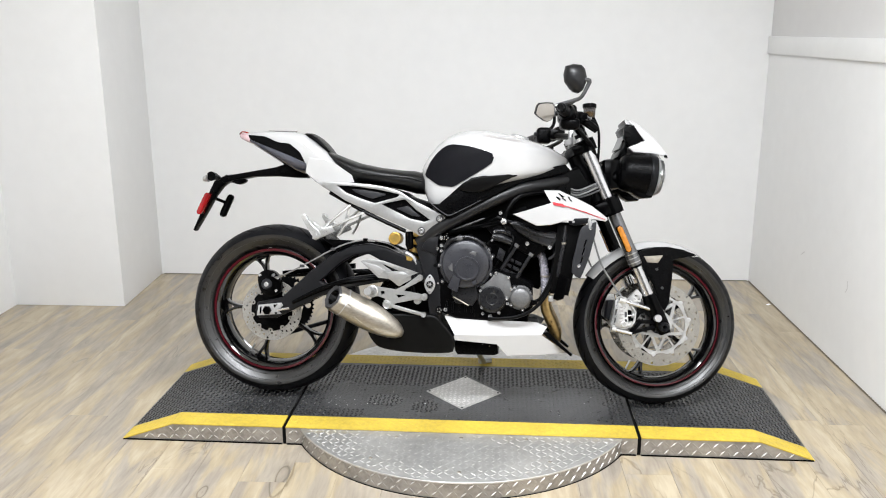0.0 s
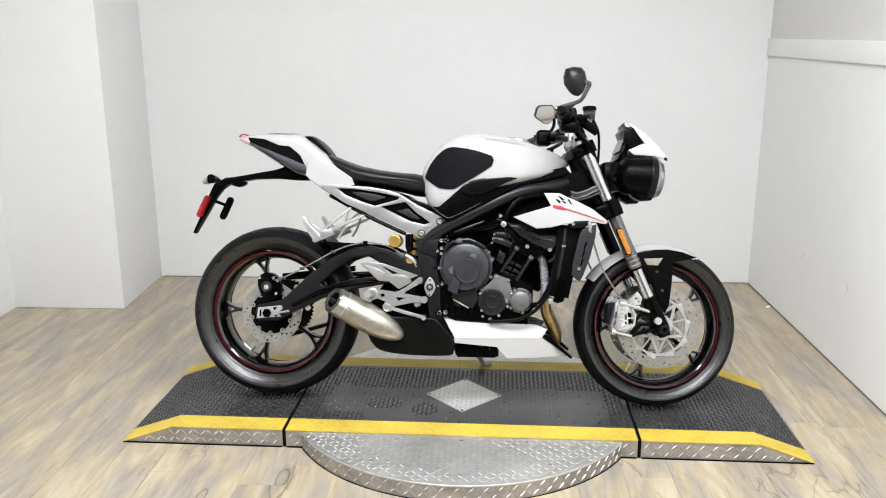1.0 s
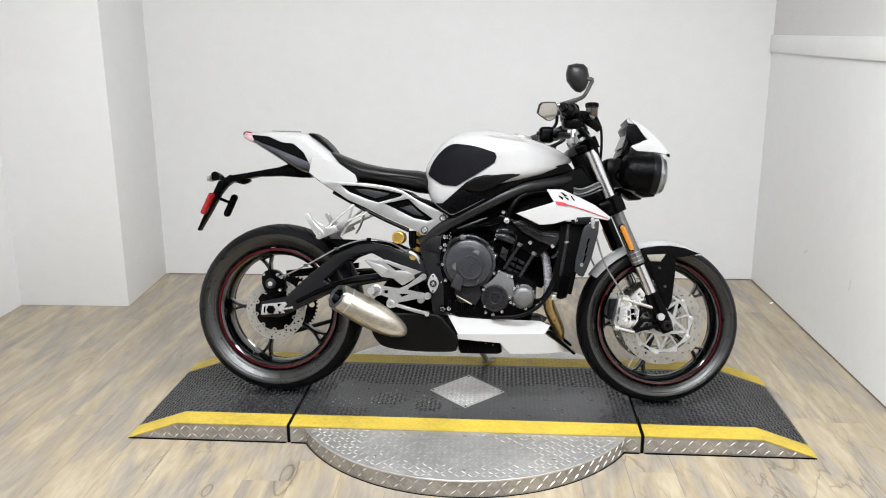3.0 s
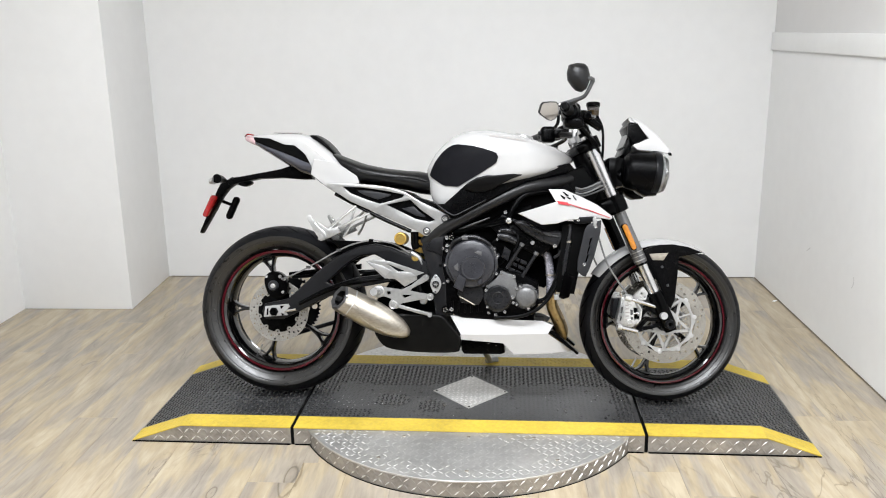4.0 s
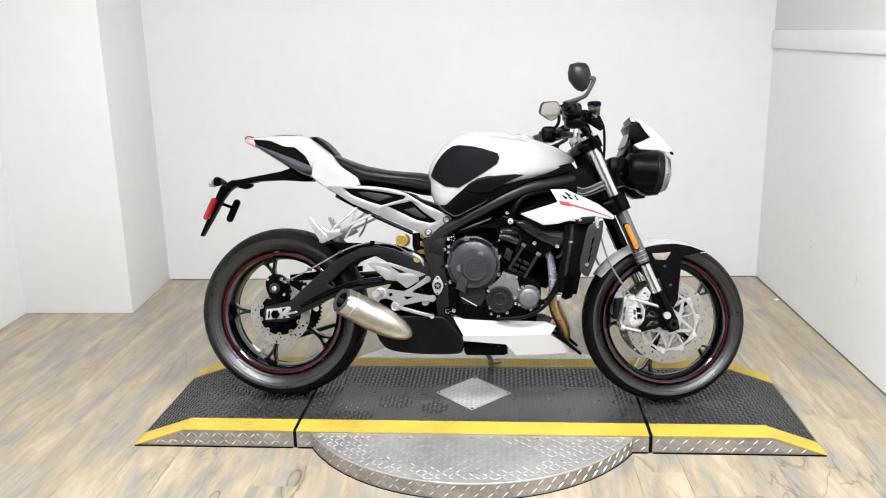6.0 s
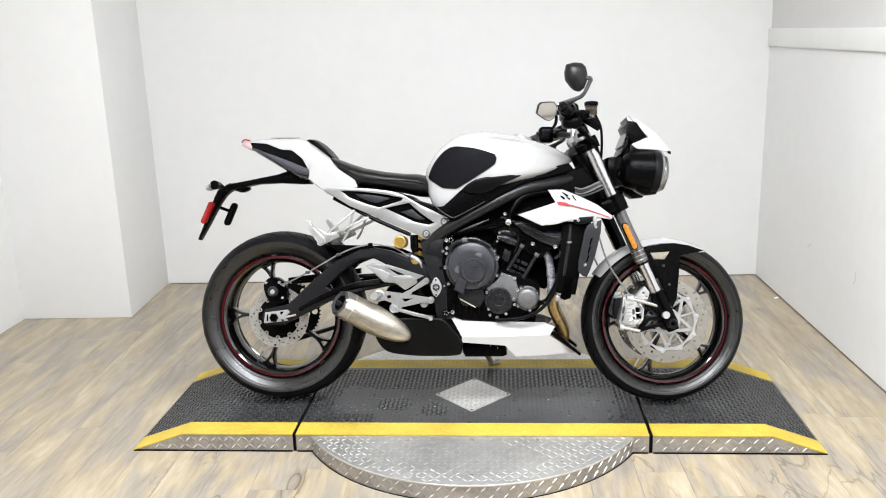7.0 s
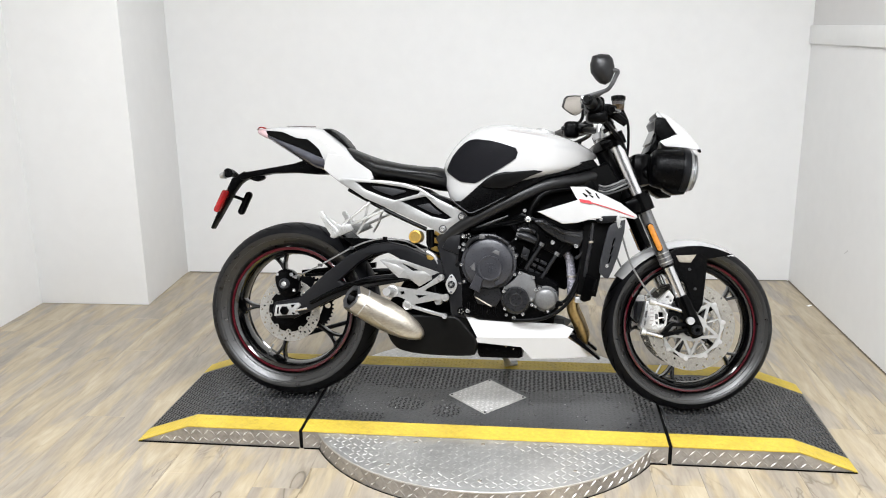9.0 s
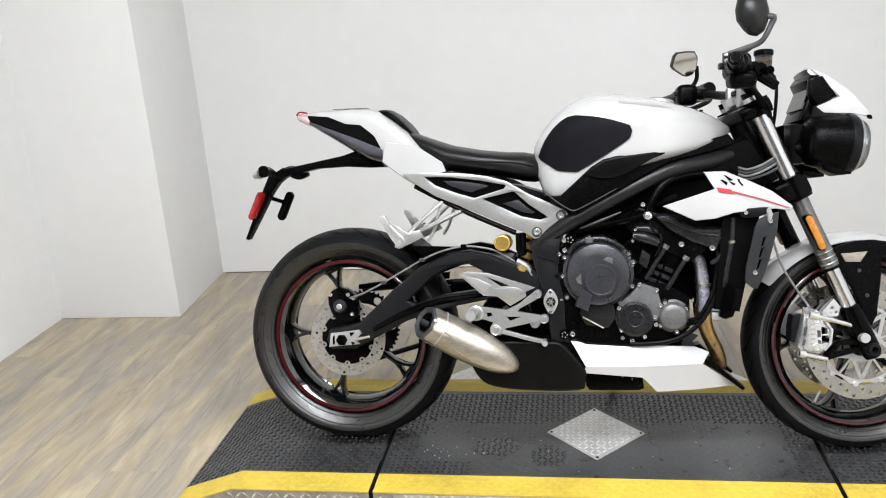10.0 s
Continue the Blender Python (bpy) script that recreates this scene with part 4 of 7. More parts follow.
put("hugger_side", sheet([(RAX + 0.323 * math.cos(radians(a)), RAZ + 0.323 * math.sin(radians(a))) for a in range(34, 56, 5)] + [(-0.30, 0.565), (-0.33, 0.525)], -0.094, -0.086, bevel=0.002), BLACKP, None)
ch = put("chain", tube([(RAX, 0.095, RAZ + 0.112), (-0.40, 0.097, 0.445), (-0.10, 0.099, 0.458)], 0.008, 8), GREYM, None, "grey drive chain")
put("chain_run", tube([(RAX, 0.095, RAZ - 0.112), (-0.40, 0.097, 0.29), (-0.10, 0.099, 0.405)], 0.008, 8), GREYM, ch)
put("chain_guard", sheet([(-0.70, 0.44), (-0.42, 0.475), (-0.42, 0.455), (-0.70, 0.425)], 0.085, 0.11, bevel=0.003), BLACKP, None)

# -- exhaust --
AXM = Vector((0.225, 0, -0.114)).normalized()
MUF = Matrix.Translation((-0.437, -0.185, 0.371)) @ AXM.to_track_quat("Z", "Y").to_matrix().to_4x4()
OUT = (MUF.to_3x3().inverted() @ Vector((0, -1, 0.25))).normalized()


def slashed(bm):
    """Cut the outlet end on the slant, so that it opens to the side, then set the muffler in place."""
    for v in bm.verts:
        w = max(0.0, min(1.0, (0.075 - v.co.z) / 0.075))
        th = math.atan2(v.co.y, v.co.x) % (math.pi / 4) - math.pi / 8
        k = 1 + (1.04 * math.cos(math.pi / 8) / math.cos(th) - 1) * w
        v.co.x, v.co.y = v.co.x * k, v.co.y * k
        v.co.z += 0.62 * (v.co.x * OUT.x + v.co.y * OUT.y) * w
    bm.transform(MUF)
    return bm


muf = put("muffler", slashed(lathe([(0.0445, -0.006), (0.047, 0.0), (0.0482, 0.02), (0.049, 0.035), (0.0495, 0.05), (0.0505, 0.075), (0.0515, 0.10), (0.0507, 0.135), (0.0475, 0.168), (0.0420, 0.200), (0.0345, 0.228), (0.0235, 0.252), (0.012, 0.265), (0.0, 0.269)], None, 48)), STEEL, None, "brushed steel stub muffler")
put("seam_band", slashed(lathe([(0.0485, 0.030), (0.0502, 0.031), (0.0502, 0.035), (0.0488, 0.036)], None, 48, True)), ALU, muf)
put("end_cap", slashed(lathe([(0.0440, 0.004), (0.0445, -0.007), (0.041, -0.012), (0.030, -0.008), (0.027, 0.004), (0.026, 0.05), (0, 0.05)], None, 48)), STALK, muf, "dark end cap round the outlet")
put("outlet", slashed(lathe([(0.0262, -0.006), (0.0262, 0.03), (0.022, 0.03), (0.022, -0.0095), (0.0245, -0.0095)], None, 32, True)), BLACK, muf, "black outlet pipe")
UPM = (MUF.to_3x3().inverted() @ Vector((0, -0.2, 1))).normalized()
crease = []
for s, r, tilt in ((0.055, 0.0502, 0.0), (0.075, 0.0508, -0.1), (0.095, 0.0515, -0.5), (0.135, 0.0507, -0.62), (0.18, 0.0458, -0.7), (0.22, 0.0372, -0.75)):
    w = (Vector((OUT.x, OUT.y, 0)).normalized() * math.cos(tilt) + Vector((UPM.x, UPM.y, 0)).normalized() * math.sin(tilt)).normalized()
    crease.append(tuple(MUF @ (w * (r - 0.0006) + Vector((0, 0, s)))))
put("weld_seam", tube(crease, 0.0018, 6), STEEL, muf)
for k in range(3):
    a = 2 * math.pi * k / 3 + 0.5
    put("rivet", lathe([(0, 0.002), (0.003, 0.0015), (0.004, -0.002), (0, -0.002)], MUF @ Matrix.Rotation(a, 4, "Z") @ pose(0.0485, 0, 0.018, 0, 90, 0), 8), ALU, muf)
COL = [(-0.325, 0.262), (-0.285, 0.30), (-0.247, 0.318), (-0.13, 0.318), (-0.087, 0.314), (-0.056, 0.282), (-0.022, 0.239), (-0.024, 0.203), (-0.041, 0.186), (-0.167, 0.184), (-0.265, 0.194), (-0.304, 0.216)]
put("exhaust_collector", sheet(soft(COL, 3), -0.168, 0.06, bevel=0.024, seg=5), SCUFFP, None, "scuffed black under-slung exhaust collector box")
for k, y in enumerate((-0.085, -0.005, 0.075)):
    dx = 0.004 * k
    hp = put("header_pipe", tube([(0.262 + dx, y, 0.548), (0.280 + dx, y * 1.05, 0.515), (0.289 + dx, y * 1.05, 0.45), (0.291 + dx, y, 0.385)], 0.0150, 14), HEATB, None, "blued steel header pipe")
    put("lower_bend", tube([(0.291 + dx, y, 0.386), (0.297 + dx, y * 0.95, 0.335), (0.325 + dx, y * 0.8, 0.272), (0.332 + dx, y * 0.6, 0.23), (0.29, y * 0.4, 0.215), (0.12, y * 0.3, 0.215)], [0.0185, 0.019, 0.019, 0.019, 0.019, 0.019], 14), HEAT, hp, "golden heat-tinted lower bend")
    put("pipe_collar", lathe([(0.0148, -0.004), (0.0185, -0.003), (0.0185, 0.003), (0.0148, 0.004)], Matrix.Translation((0.2905 + dx, y * 1.03, 0.455)), 18, True), STEEL, hp, "steel pipe collar")
    put("flange", lathe([(0.016, 0.0), (0.024, 0.0), (0.024, 0.008), (0.016, 0.008)], Matrix.Translation((0.268, y, 0.535)) @ pose(0, 0, 0, 0, -30, 0), 20, True), GREYM, hp)

# -- engine --
CC = [(-0.098, 0.53), (-0.07, 0.585), (0.03, 0.60), (0.085, 0.56), (0.11, 0.48), (0.19, 0.465), (0.247, 0.43), (0.248, 0.35), (0.21, 0.315), (0.10, 0.298), (-0.02, 0.305), (-0.08, 0.33)]
eng = put("engine", sheet(CC, -0.145, 0.145, bevel=0.012, seg=3), BLACKP, None, "dark grey three-cylinder engine")
M = side_m(0.014, -0.145, 0.497)
cov = put("clutch_cover", lathe([(0.092, -0.004), (0.092, 0.006), (0.089, 0.009), (0.084, 0.010), (0.083, 0.026), (0.079, 0.035), (0.070, 0.040), (0.050, 0.043), (0.0, 0.044)], M, 56), CASEM, eng, "round blue-grey clutch cover")
put("cover_cap", lathe([(0.043, -0.008), (0.042, 0.004), (0.040, 0.006), (0.036, 0.006), (0.034, 0.0045), (0.0, 0.0055)], side_m(0.0203, -0.188, 0.482), 40), CASEM, cov, "round raised cap on the cover")
for pts in ([(0.0175, 0.494), (0.020, 0.494), (0.020, 0.470), (0.0175, 0.467)], [(0.026, 0.494), (0.0285, 0.494), (0.0285, 0.467), (0.026, 0.470)], [(0.011, 0.499), (0.035, 0.499), (0.035, 0.495), (0.011, 0.495)]):
    put("badge_mark", sheet(pts, -0.1955, -0.1925), CASEM, cov)
for bx, bz in ((-0.008, 0.5893), (0.0562, 0.5748), (0.092, 0.5468), (0.104, 0.5243), (0.101, 0.4619), (0.070, 0.418), (0.0207, 0.404), (-0.0674, 0.4339), (-0.072, 0.540), (-0.078, 0.490)):
    bolt(bx, -0.153, bz, 0.0066, ALU, cov)
    put("bolt_boss", lathe([(0, 0.008), (0.008, 0.008), (0.0095, 0.006), (0.0095, -0.006), (0, -0.006)], side_m(bx, -0.145, bz), 12), CASE, cov)
for k in range(9):
    a = radians(12 + 7 * k)
    put("flange_tooth", lathe([(0, 0.010), (0.0035, 0.010), (0.0045, 0.006), (0.0045, -0.006), (0, -0.006)], side_m(0.014 + 0.0905 * math.cos(a), -0.147, 0.497 + 0.0905 * math.sin(a)), 8), CASEL, cov)
put("cover_lug", sheet([(-0.0262, 0.4623), (-0.0012, 0.4462), (-0.0126, 0.4013), (-0.0465, 0.4175)], -0.197, -0.16, bevel=0.005), CASEM, cov)
put("cover_lug", sheet([(0.0365, 0.437), (0.0511, 0.4468), (0.0557, 0.4319), (0.0412, 0.4245)], -0.192, -0.17, bevel=0.004), CASEM, cov)
put("cover_neck", sheet([(-0.03, 0.425), (0.05, 0.425), (0.060, 0.385), (0.040, 0.352), (-0.02, 0.36), (-0.035, 0.39)], -0.160, -0.14, bevel=0.006), CASE, cov)
put("cover_window", sheet([(0.0258, 0.5362), (0.0379, 0.5434), (0.0513, 0.5398), (0.0497, 0.525)], -0.1895, -0.18, bevel=0.0015), CASEL, cov, "small bright facet")
put("cover_window", sheet([(-0.0444, 0.4874), (-0.0305, 0.5012), (-0.0285, 0.4723), (-0.0406, 0.4774)], -0.1895, -0.18, bevel=0.0015), CASEL, cov, "small bright facet")
put("oil_line", tube([(-0.06, -0.158, 0.55), (-0.045, -0.165, 0.572), (-0.015, -0.168, 0.585), (0.02, -0.168, 0.589), (0.05, -0.166, 0.580), (0.078, -0.162, 0.562)], 0.0075, 10), CASE, cov)
put("oil_line_clip", block(-0.018, 0.002, -0.176, -0.160, 0.578, 0.594, 0.003), CASEL, cov)
cap1 = put("crank_cover", lathe([(0.050, -0.003), (0.050, 0.008), (0.0455, 0.010), (0.044, 0.024), (0.039, 0.028), (0.0, 0.0285)], side_m(0.107, -0.148, 0.379), 40), CASE, eng, "round dark crank cover")
put("cover_plate", sheet([(0.066, 0.418), (0.0984, 0.4444), (0.1205, 0.4717), (0.1637, 0.4564), (0.1767, 0.4064), (0.1631, 0.372), (0.10, 0.37)], -0.1645, -0.14, bevel=0.005), CASEL, cap1, "grey cast side cover")
put("cap_ring", lathe([(0.018, 0.0285), (0.020, 0.030), (0.022, 0.0285)], side_m(0.107, -0.148, 0.379), 32), CASE, cap1)
for bx, bz in ((0.1186, 0.4675), (0.1623, 0.4537), (0.1715, 0.4132), (0.157, 0.3823), (0.160, 0.3632), (0.1309, 0.3311), (0.0719, 0.3483), (0.066, 0.4057)):
    bolt(bx, -0.166, bz, 0.0072, ALU, cap1)
cap2 = put("starter_cover", lathe([(0.043, -0.003), (0.043, 0.006), (0.038, 0.010), (0.036, 0.020), (0.030, 0.026), (0.018, 0.0285), (0.0, 0.029)], side_m(0.204, -0.144, 0.383), 36), CASEL, eng, "small round grey starter cover")
for bx, bz in ((0.1836, 0.4182), (0.236, 0.401), (0.2124, 0.3432), (0.172, 0.358)):
    bolt(bx, -0.154, bz, 0.0072, ALU, cap2)
    put("bolt_boss", lathe([(0, 0.01), (0.0085, 0.01), (0.010, 0.008), (0.010, -0.006), (0, -0.006)], side_m(bx, -0.144, bz), 12), CASE, cap2)
put("pickup_housing", sheet([(0.238, 0.378), (0.262, 0.374), (0.262, 0.362), (0.236, 0.355)], -0.16, -0.13, bevel=0.004), BLACKP, cap2)
cyl = put("cylinder_block", sheet([(0.055, 0.545), (0.11, 0.595), (0.235, 0.53), (0.19, 0.45), (0.12, 0.45)], -0.125, 0.125, bevel=0.006), BLACK, eng, "black cylinder block")
for k in range(3):
    for m in range(2):
        p = Vector((0.171 - 0.008 * k, 0.519 - 0.019 * k)) + m * Vector((0.026, -0.012))
        put("cooling_fin", sheet([(p.x - 0.012, p.y + 0.005), (p.x + 0.010, p.y - 0.005), (p.x + 0.007, p.y - 0.016), (p.x - 0.014, p.y - 0.007)], -0.136, -0.12, bevel=0.003), CASE, cyl)
for a, b in (((0.1878, 0.5632), (0.1364, 0.4788)), ((0.238, 0.5326), (0.1895, 0.4507))):
    put("stud_pipe", rod((a[0], -0.142, a[1]), (b[0], -0.142, b[1]), 0.0065, 12), CASE, cyl)
    put("stud_cap", rod((a[0] - 0.003, -0.142, a[1] - 0.005), (a[0] + 0.003, -0.142, a[1] + 0.005), 0.009, 8), CASEL, cyl)
put("block_flange", sheet([(0.128, 0.556), (0.150, 0.541), (0.140, 0.505), (0.118, 0.520)], -0.139, -0.12, bevel=0.004), CASE, cyl)
put("block_flange", sheet([(0.140, 0.54), (0.152, 0.548), (0.122, 0.495), (0.112, 0.487)], -0.134, -0.12, bevel=0.003), BLACKP, cyl)
hd = put("cylinder_head", sheet([(0.072, 0.632), (0.113, 0.655), (0.283, 0.592), (0.290, 0.553), (0.25, 0.52), (0.115, 0.585)], -0.14, 0.14, bevel=0.008), BLACKP, eng, "black cylinder head")
put("cam_cover", sheet([(0.085, 0.638), (0.12, 0.668), (0.275, 0.612), (0.288, 0.585), (0.12, 0.645)], -0.15, 0.15, bevel=0.007), BLACK, hd, "ribbed black cam cover")
put("intake_duct", sheet([(0.150, 0.648), (0.190, 0.648), (0.260, 0.614), (0.3248, 0.6123), (0.3248, 0.5833), (0.3109, 0.5546), (0.2504, 0.575), (0.196, 0.606)], -0.168, -0.11, bevel=0.014, seg=4), CASE, hd, "moulded black intake duct")
put("duct_rib", tube([(0.165, -0.168, 0.640), (0.21, -0.170, 0.624), (0.262, -0.170, 0.601), (0.312, -0.167, 0.592)], 0.004, 8), CASE, hd)
put("plug_tower", tube([(0.1033, -0.15, 0.594), (0.135, -0.152, 0.588), (0.168, -0.150, 0.574)], [0.011, 0.015, 0.012], 12), CASE, hd)
put("plug_tower", tube([(0.112, -0.15, 0.612), (0.14, -0.152, 0.611), (0.165, -0.150, 0.602)], [0.007, 0.010, 0.008], 12), CASE, hd)
put("wire", tube([(0.17, -0.15, 0.60), (0.176, -0.158, 0.585), (0.170, -0.158, 0.56), (0.160, -0.15, 0.54)], 0.003, 8), HOSE, hd)
put("wire", tube([(0.142, -0.15, 0.64), (0.150, -0.158, 0.615), (0.162, -0.158, 0.60)], 0.003, 8), HOSE, hd)
for bx, bz, r in ((0.1104, 0.6102, 0.005), (0.1078, 0.5943, 0.006), (0.1028, 0.5805, 0.005)):
    bolt(bx, -0.158, bz, r, ALU, hd)
for bx, bz in ((0.2237, 0.571), (0.300, 0.560)):
    bolt(bx, -0.168, bz, 0.009, ALU, hd)
put("frame_bolt", lathe([(0, 0.006), (0.006, 0.006), (0.009, 0.005), (0.011, 0.002), (0.012, -0.01), (0, -0.01)], side_m(0.142, -0.165, 0.6455), 16), BOLT, hd)
bolt(0.1302, -0.150, 0.674, 0.008, ALU, hd)
for bx, bz, r in ((-0.072, 0.585, 0.009), (-0.055, 0.335, 0.009), (-0.082, 0.427, 0.0045), (0.10, 0.317, 0.008), (0.075, 0.325, 0.007), (-0.086, 0.548, 0.007)):
    bolt(bx, -0.150, bz, r, ALU, eng)
put("sump", sheet([(-0.05, 0.31), (0.24, 0.325), (0.22, 0.24), (0.16, 0.215), (-0.02, 0.215)], -0.095, 0.095, bevel=0.012), BLACK, eng, "black oil sump")
put("sensor_wire", rod((-0.028, -0.160, 0.3825), (0.026, -0.160, 0.353), 0.0024, 8), STEEL, eng)
for k in range(5):
    put("case_rib", block(-0.055 + 0.022 * k, -0.048 + 0.022 * k, -0.152, -0.14, 0.325, 0.365, 0.002), BLACKP, eng)
put("coolant_hose", tube([(0.335, -0.15, 0.50), (0.318, -0.152, 0.45), (0.285, -0.155, 0.385), (0.245, -0.157, 0.342), (0.195, -0.157, 0.318), (0.14, -0.154, 0.310), (0.095, -0.15, 0.309)], 0.0062, 10), HOSE, None, "thin black hose")
put("coolant_pipe", tube([(0.30, -0.10, 0.60), (0.318, -0.14, 0.54), (0.31, -0.148, 0.46), (0.275, -0.145, 0.385), (0.25, -0.14, 0.37)], 0.0055, 10), HOSE, None)
for pts, r in (([(0.352, -0.160, 0.635), (0.348, -0.166, 0.58), (0.338, -0.166, 0.52), (0.330, -0.160, 0.46)], 0.007), ([(0.336, -0.150, 0.62), (0.330, -0.158, 0.57), (0.318, -0.158, 0.535), (0.300, -0.150, 0.52)], 0.006)):
    put("radiator_hose", tube(pts, r, 12), CASE, None, "black rubber radiator hose")
put("hose_clamp", lathe([(0.007, -0.004), (0.0086, -0.003), (0.0086, 0.003), (0.007, 0.004)], pose(0.3475, -0.166, 0.575, 0, -8, 0), 16, True), STEEL, None, "steel hose clamp")
put("hose_bracket", block(0.300, 0.325, -0.15, -0.12, 0.372, 0.392, 0.004), ALU, None)
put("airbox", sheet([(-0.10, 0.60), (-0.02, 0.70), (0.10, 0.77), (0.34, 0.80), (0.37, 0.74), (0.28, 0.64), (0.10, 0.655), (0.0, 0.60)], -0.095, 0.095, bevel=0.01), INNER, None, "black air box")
# Dark blocks added behind the engine to fill its gaps with shade.
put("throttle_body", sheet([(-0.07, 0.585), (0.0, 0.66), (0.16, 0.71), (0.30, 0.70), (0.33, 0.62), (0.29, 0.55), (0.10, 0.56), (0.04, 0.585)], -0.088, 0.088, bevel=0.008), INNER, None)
put("gap_filler", sheet([(0.18, 0.60), (0.34, 0.62), (0.325, 0.50), (0.30, 0.43), (0.27, 0.40), (0.20, 0.42)], 0.0, 0.10, bevel=0.006), INNER, None)
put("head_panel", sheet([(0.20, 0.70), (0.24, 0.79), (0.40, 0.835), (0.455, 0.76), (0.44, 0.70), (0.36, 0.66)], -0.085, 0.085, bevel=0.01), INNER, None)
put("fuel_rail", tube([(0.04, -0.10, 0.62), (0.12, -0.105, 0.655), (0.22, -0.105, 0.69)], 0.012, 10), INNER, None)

# -- frame, pivot plates, shock --
fm = put("main_frame", tube([(-0.155, -0.125, 0.565), (-0.09, -0.142, 0.612), (0.0, -0.147, 0.664), (0.10, -0.142, 0.716), (0.195, -0.125, 0.757), (0.28, -0.10, 0.775), (0.36, -0.06, 0.795), (0.405, -0.03, 0.815)], [0.020, 0.021, 0.022, 0.022, 0.022, 0.023, 0.026, 0.03], 20), SPAR, None, "dark satin tubular frame")
for nm, bm in (("frame_rail", mirrored(tube([(-0.155, -0.125, 0.565), (0.0, -0.147, 0.664), (0.195, -0.125, 0.757), (0.36, -0.06, 0.795), (0.405, -0.03, 0.815)], [0.017, 0.019, 0.019, 0.026, 0.03], 12))),
               ("lower_rail", tube([(-0.046, -0.14, 0.605), (0.05, -0.142, 0.6256), (0.142, -0.145, 0.6445)], [0.011, 0.009, 0.008], 10)),
               ("down_rail", tube([(0.142, -0.15, 0.6455), (0.157, -0.146, 0.69), (0.19, -0.138, 0.729), (0.243, -0.12, 0.744), (0.30, -0.10, 0.748)], 0.0115, 12)),
               ("head_tube", tube([tuple(Vector((0.455, 0, 0.745)) + LEAD * t) for t in (-0.03, 0.18)], 0.032, 16, 1))):
    put(nm, bm, BLACK if nm in ("lower_rail", "down_rail") else SPAR, fm)
put("upper_brace", tube([(-0.046, -0.143, 0.6074), (0.016, -0.144, 0.6313), (0.075, -0.145, 0.655)], [0.005, 0.006, 0.003], 8), SPAR, fm)
PIV = [(-0.158, 0.562), (-0.124, 0.60), (-0.0736, 0.596), (-0.082, 0.5787), (-0.0892, 0.5079), (-0.0834, 0.4671), (-0.0742, 0.4262), (-0.073, 0.3545), (-0.0647, 0.3107), (-0.1113, 0.315), (-0.1200, 0.3803), (-0.1330, 0.4471), (-0.1480, 0.5035), (-0.1600, 0.5444)]
pv = put("pivot_plate", sheet(PIV, -0.148, -0.118, bevel=0.006), ARM, None, "black swingarm pivot plate")
put("plate_facet", sheet([(-0.118, 0.5918), (-0.0830, 0.5888), (-0.0869, 0.5231), (-0.1446, 0.5442)], -0.154, -0.145, bevel=0.004), ARM, pv)
put("plate_hole", lathe([(0, 0.001), (0.006, 0.001), (0.007, -0.002), (0, -0.002)], side_m(-0.0935, -0.1482, 0.4886), 14), INNER, pv)
put("pivot_plate_left", sheet(PIV, 0.118, 0.148, bevel=0.006), BLACKP, pv)
put("pivot_cover", sheet(soft([(-0.111, 0.457), (-0.099, 0.445), (-0.091, 0.423), (-0.099, 0.401), (-0.110, 0.389), (-0.122, 0.401), (-0.130, 0.423), (-0.122, 0.445)], 3), -0.156, -0.147, bevel=0.002), ALU, pv, "oval aluminium pivot cover")
put("pivot_nut", lathe([(0, 0.002), (0.006, 0.002), (0.007, 0.005), (0.012, 0.005), (0.013, 0.003), (0.013, -0.002), (0, -0.002)], side_m(-0.110, -0.157, 0.423), 8), GREYM, pv)
for k in range(6):
    put("nut_slot", rod((-0.110, -0.1625, 0.423), (-0.110 + 0.010 * math.cos(k * math.pi / 3), -0.1625, 0.423 + 0.010 * math.sin(k * math.pi / 3)), 0.0018, 6), BOLT, pv)
bolt(-0.111, -0.155, 0.449, 0.005, CHROME, pv)
bolt(-0.111, -0.155, 0.397, 0.005, CHROME, pv)
for bx, bz in ((-0.0564, 0.5858), (-0.0758, 0.3339)):
    put("star_bolt", lathe([(0, 0.003), (0.006, 0.003), (0.009, 0.006), (0.011, 0.004), (0.012, 0.0), (0.014, -0.003), (0.014, -0.02), (0, -0.02)], side_m(bx, -0.152, bz), 12), BLACK, pv)
    for k in range(5):
        a = 2 * math.pi * k / 5
        put("bolt_point", lathe([(0, 0.002), (0.002, 0.0015), (0.0025, -0.002), (0, -0.002)], side_m(bx + 0.007 * math.cos(a), -0.157, bz + 0.007 * math.sin(a)), 8), BOLT, pv)
bolt(-0.0718, -0.150, 0.5583, 0.008, ALU, pv)
sh = put("rear_shock", rod((-0.19, -0.045, 0.44), (-0.155, -0.045, 0.60), 0.028, 16), GOLD, None, "gold and black rear shock")
for k in range(6):
    p = Vector((-0.19, -0.045, 0.45)).lerp(Vector((-0.16, -0.045, 0.58)), k / 5)
    put("spring_coil", lathe([(0.034 + 0.005 * math.cos(a), 0.005 * math.sin(a)) for a in (2 * math.pi * i / 8 for i in range(8))], Matrix.Translation(p) @ pose(0, 0, 0, 8, 13, 0), 24, True), BLACK, sh)
rs = put("shock_reservoir", tube([(-0.235, -0.155, 0.581), (-0.233, -0.10, 0.579)], 0.0215, 24, 1), GOLD, None, "round gold shock reservoir")
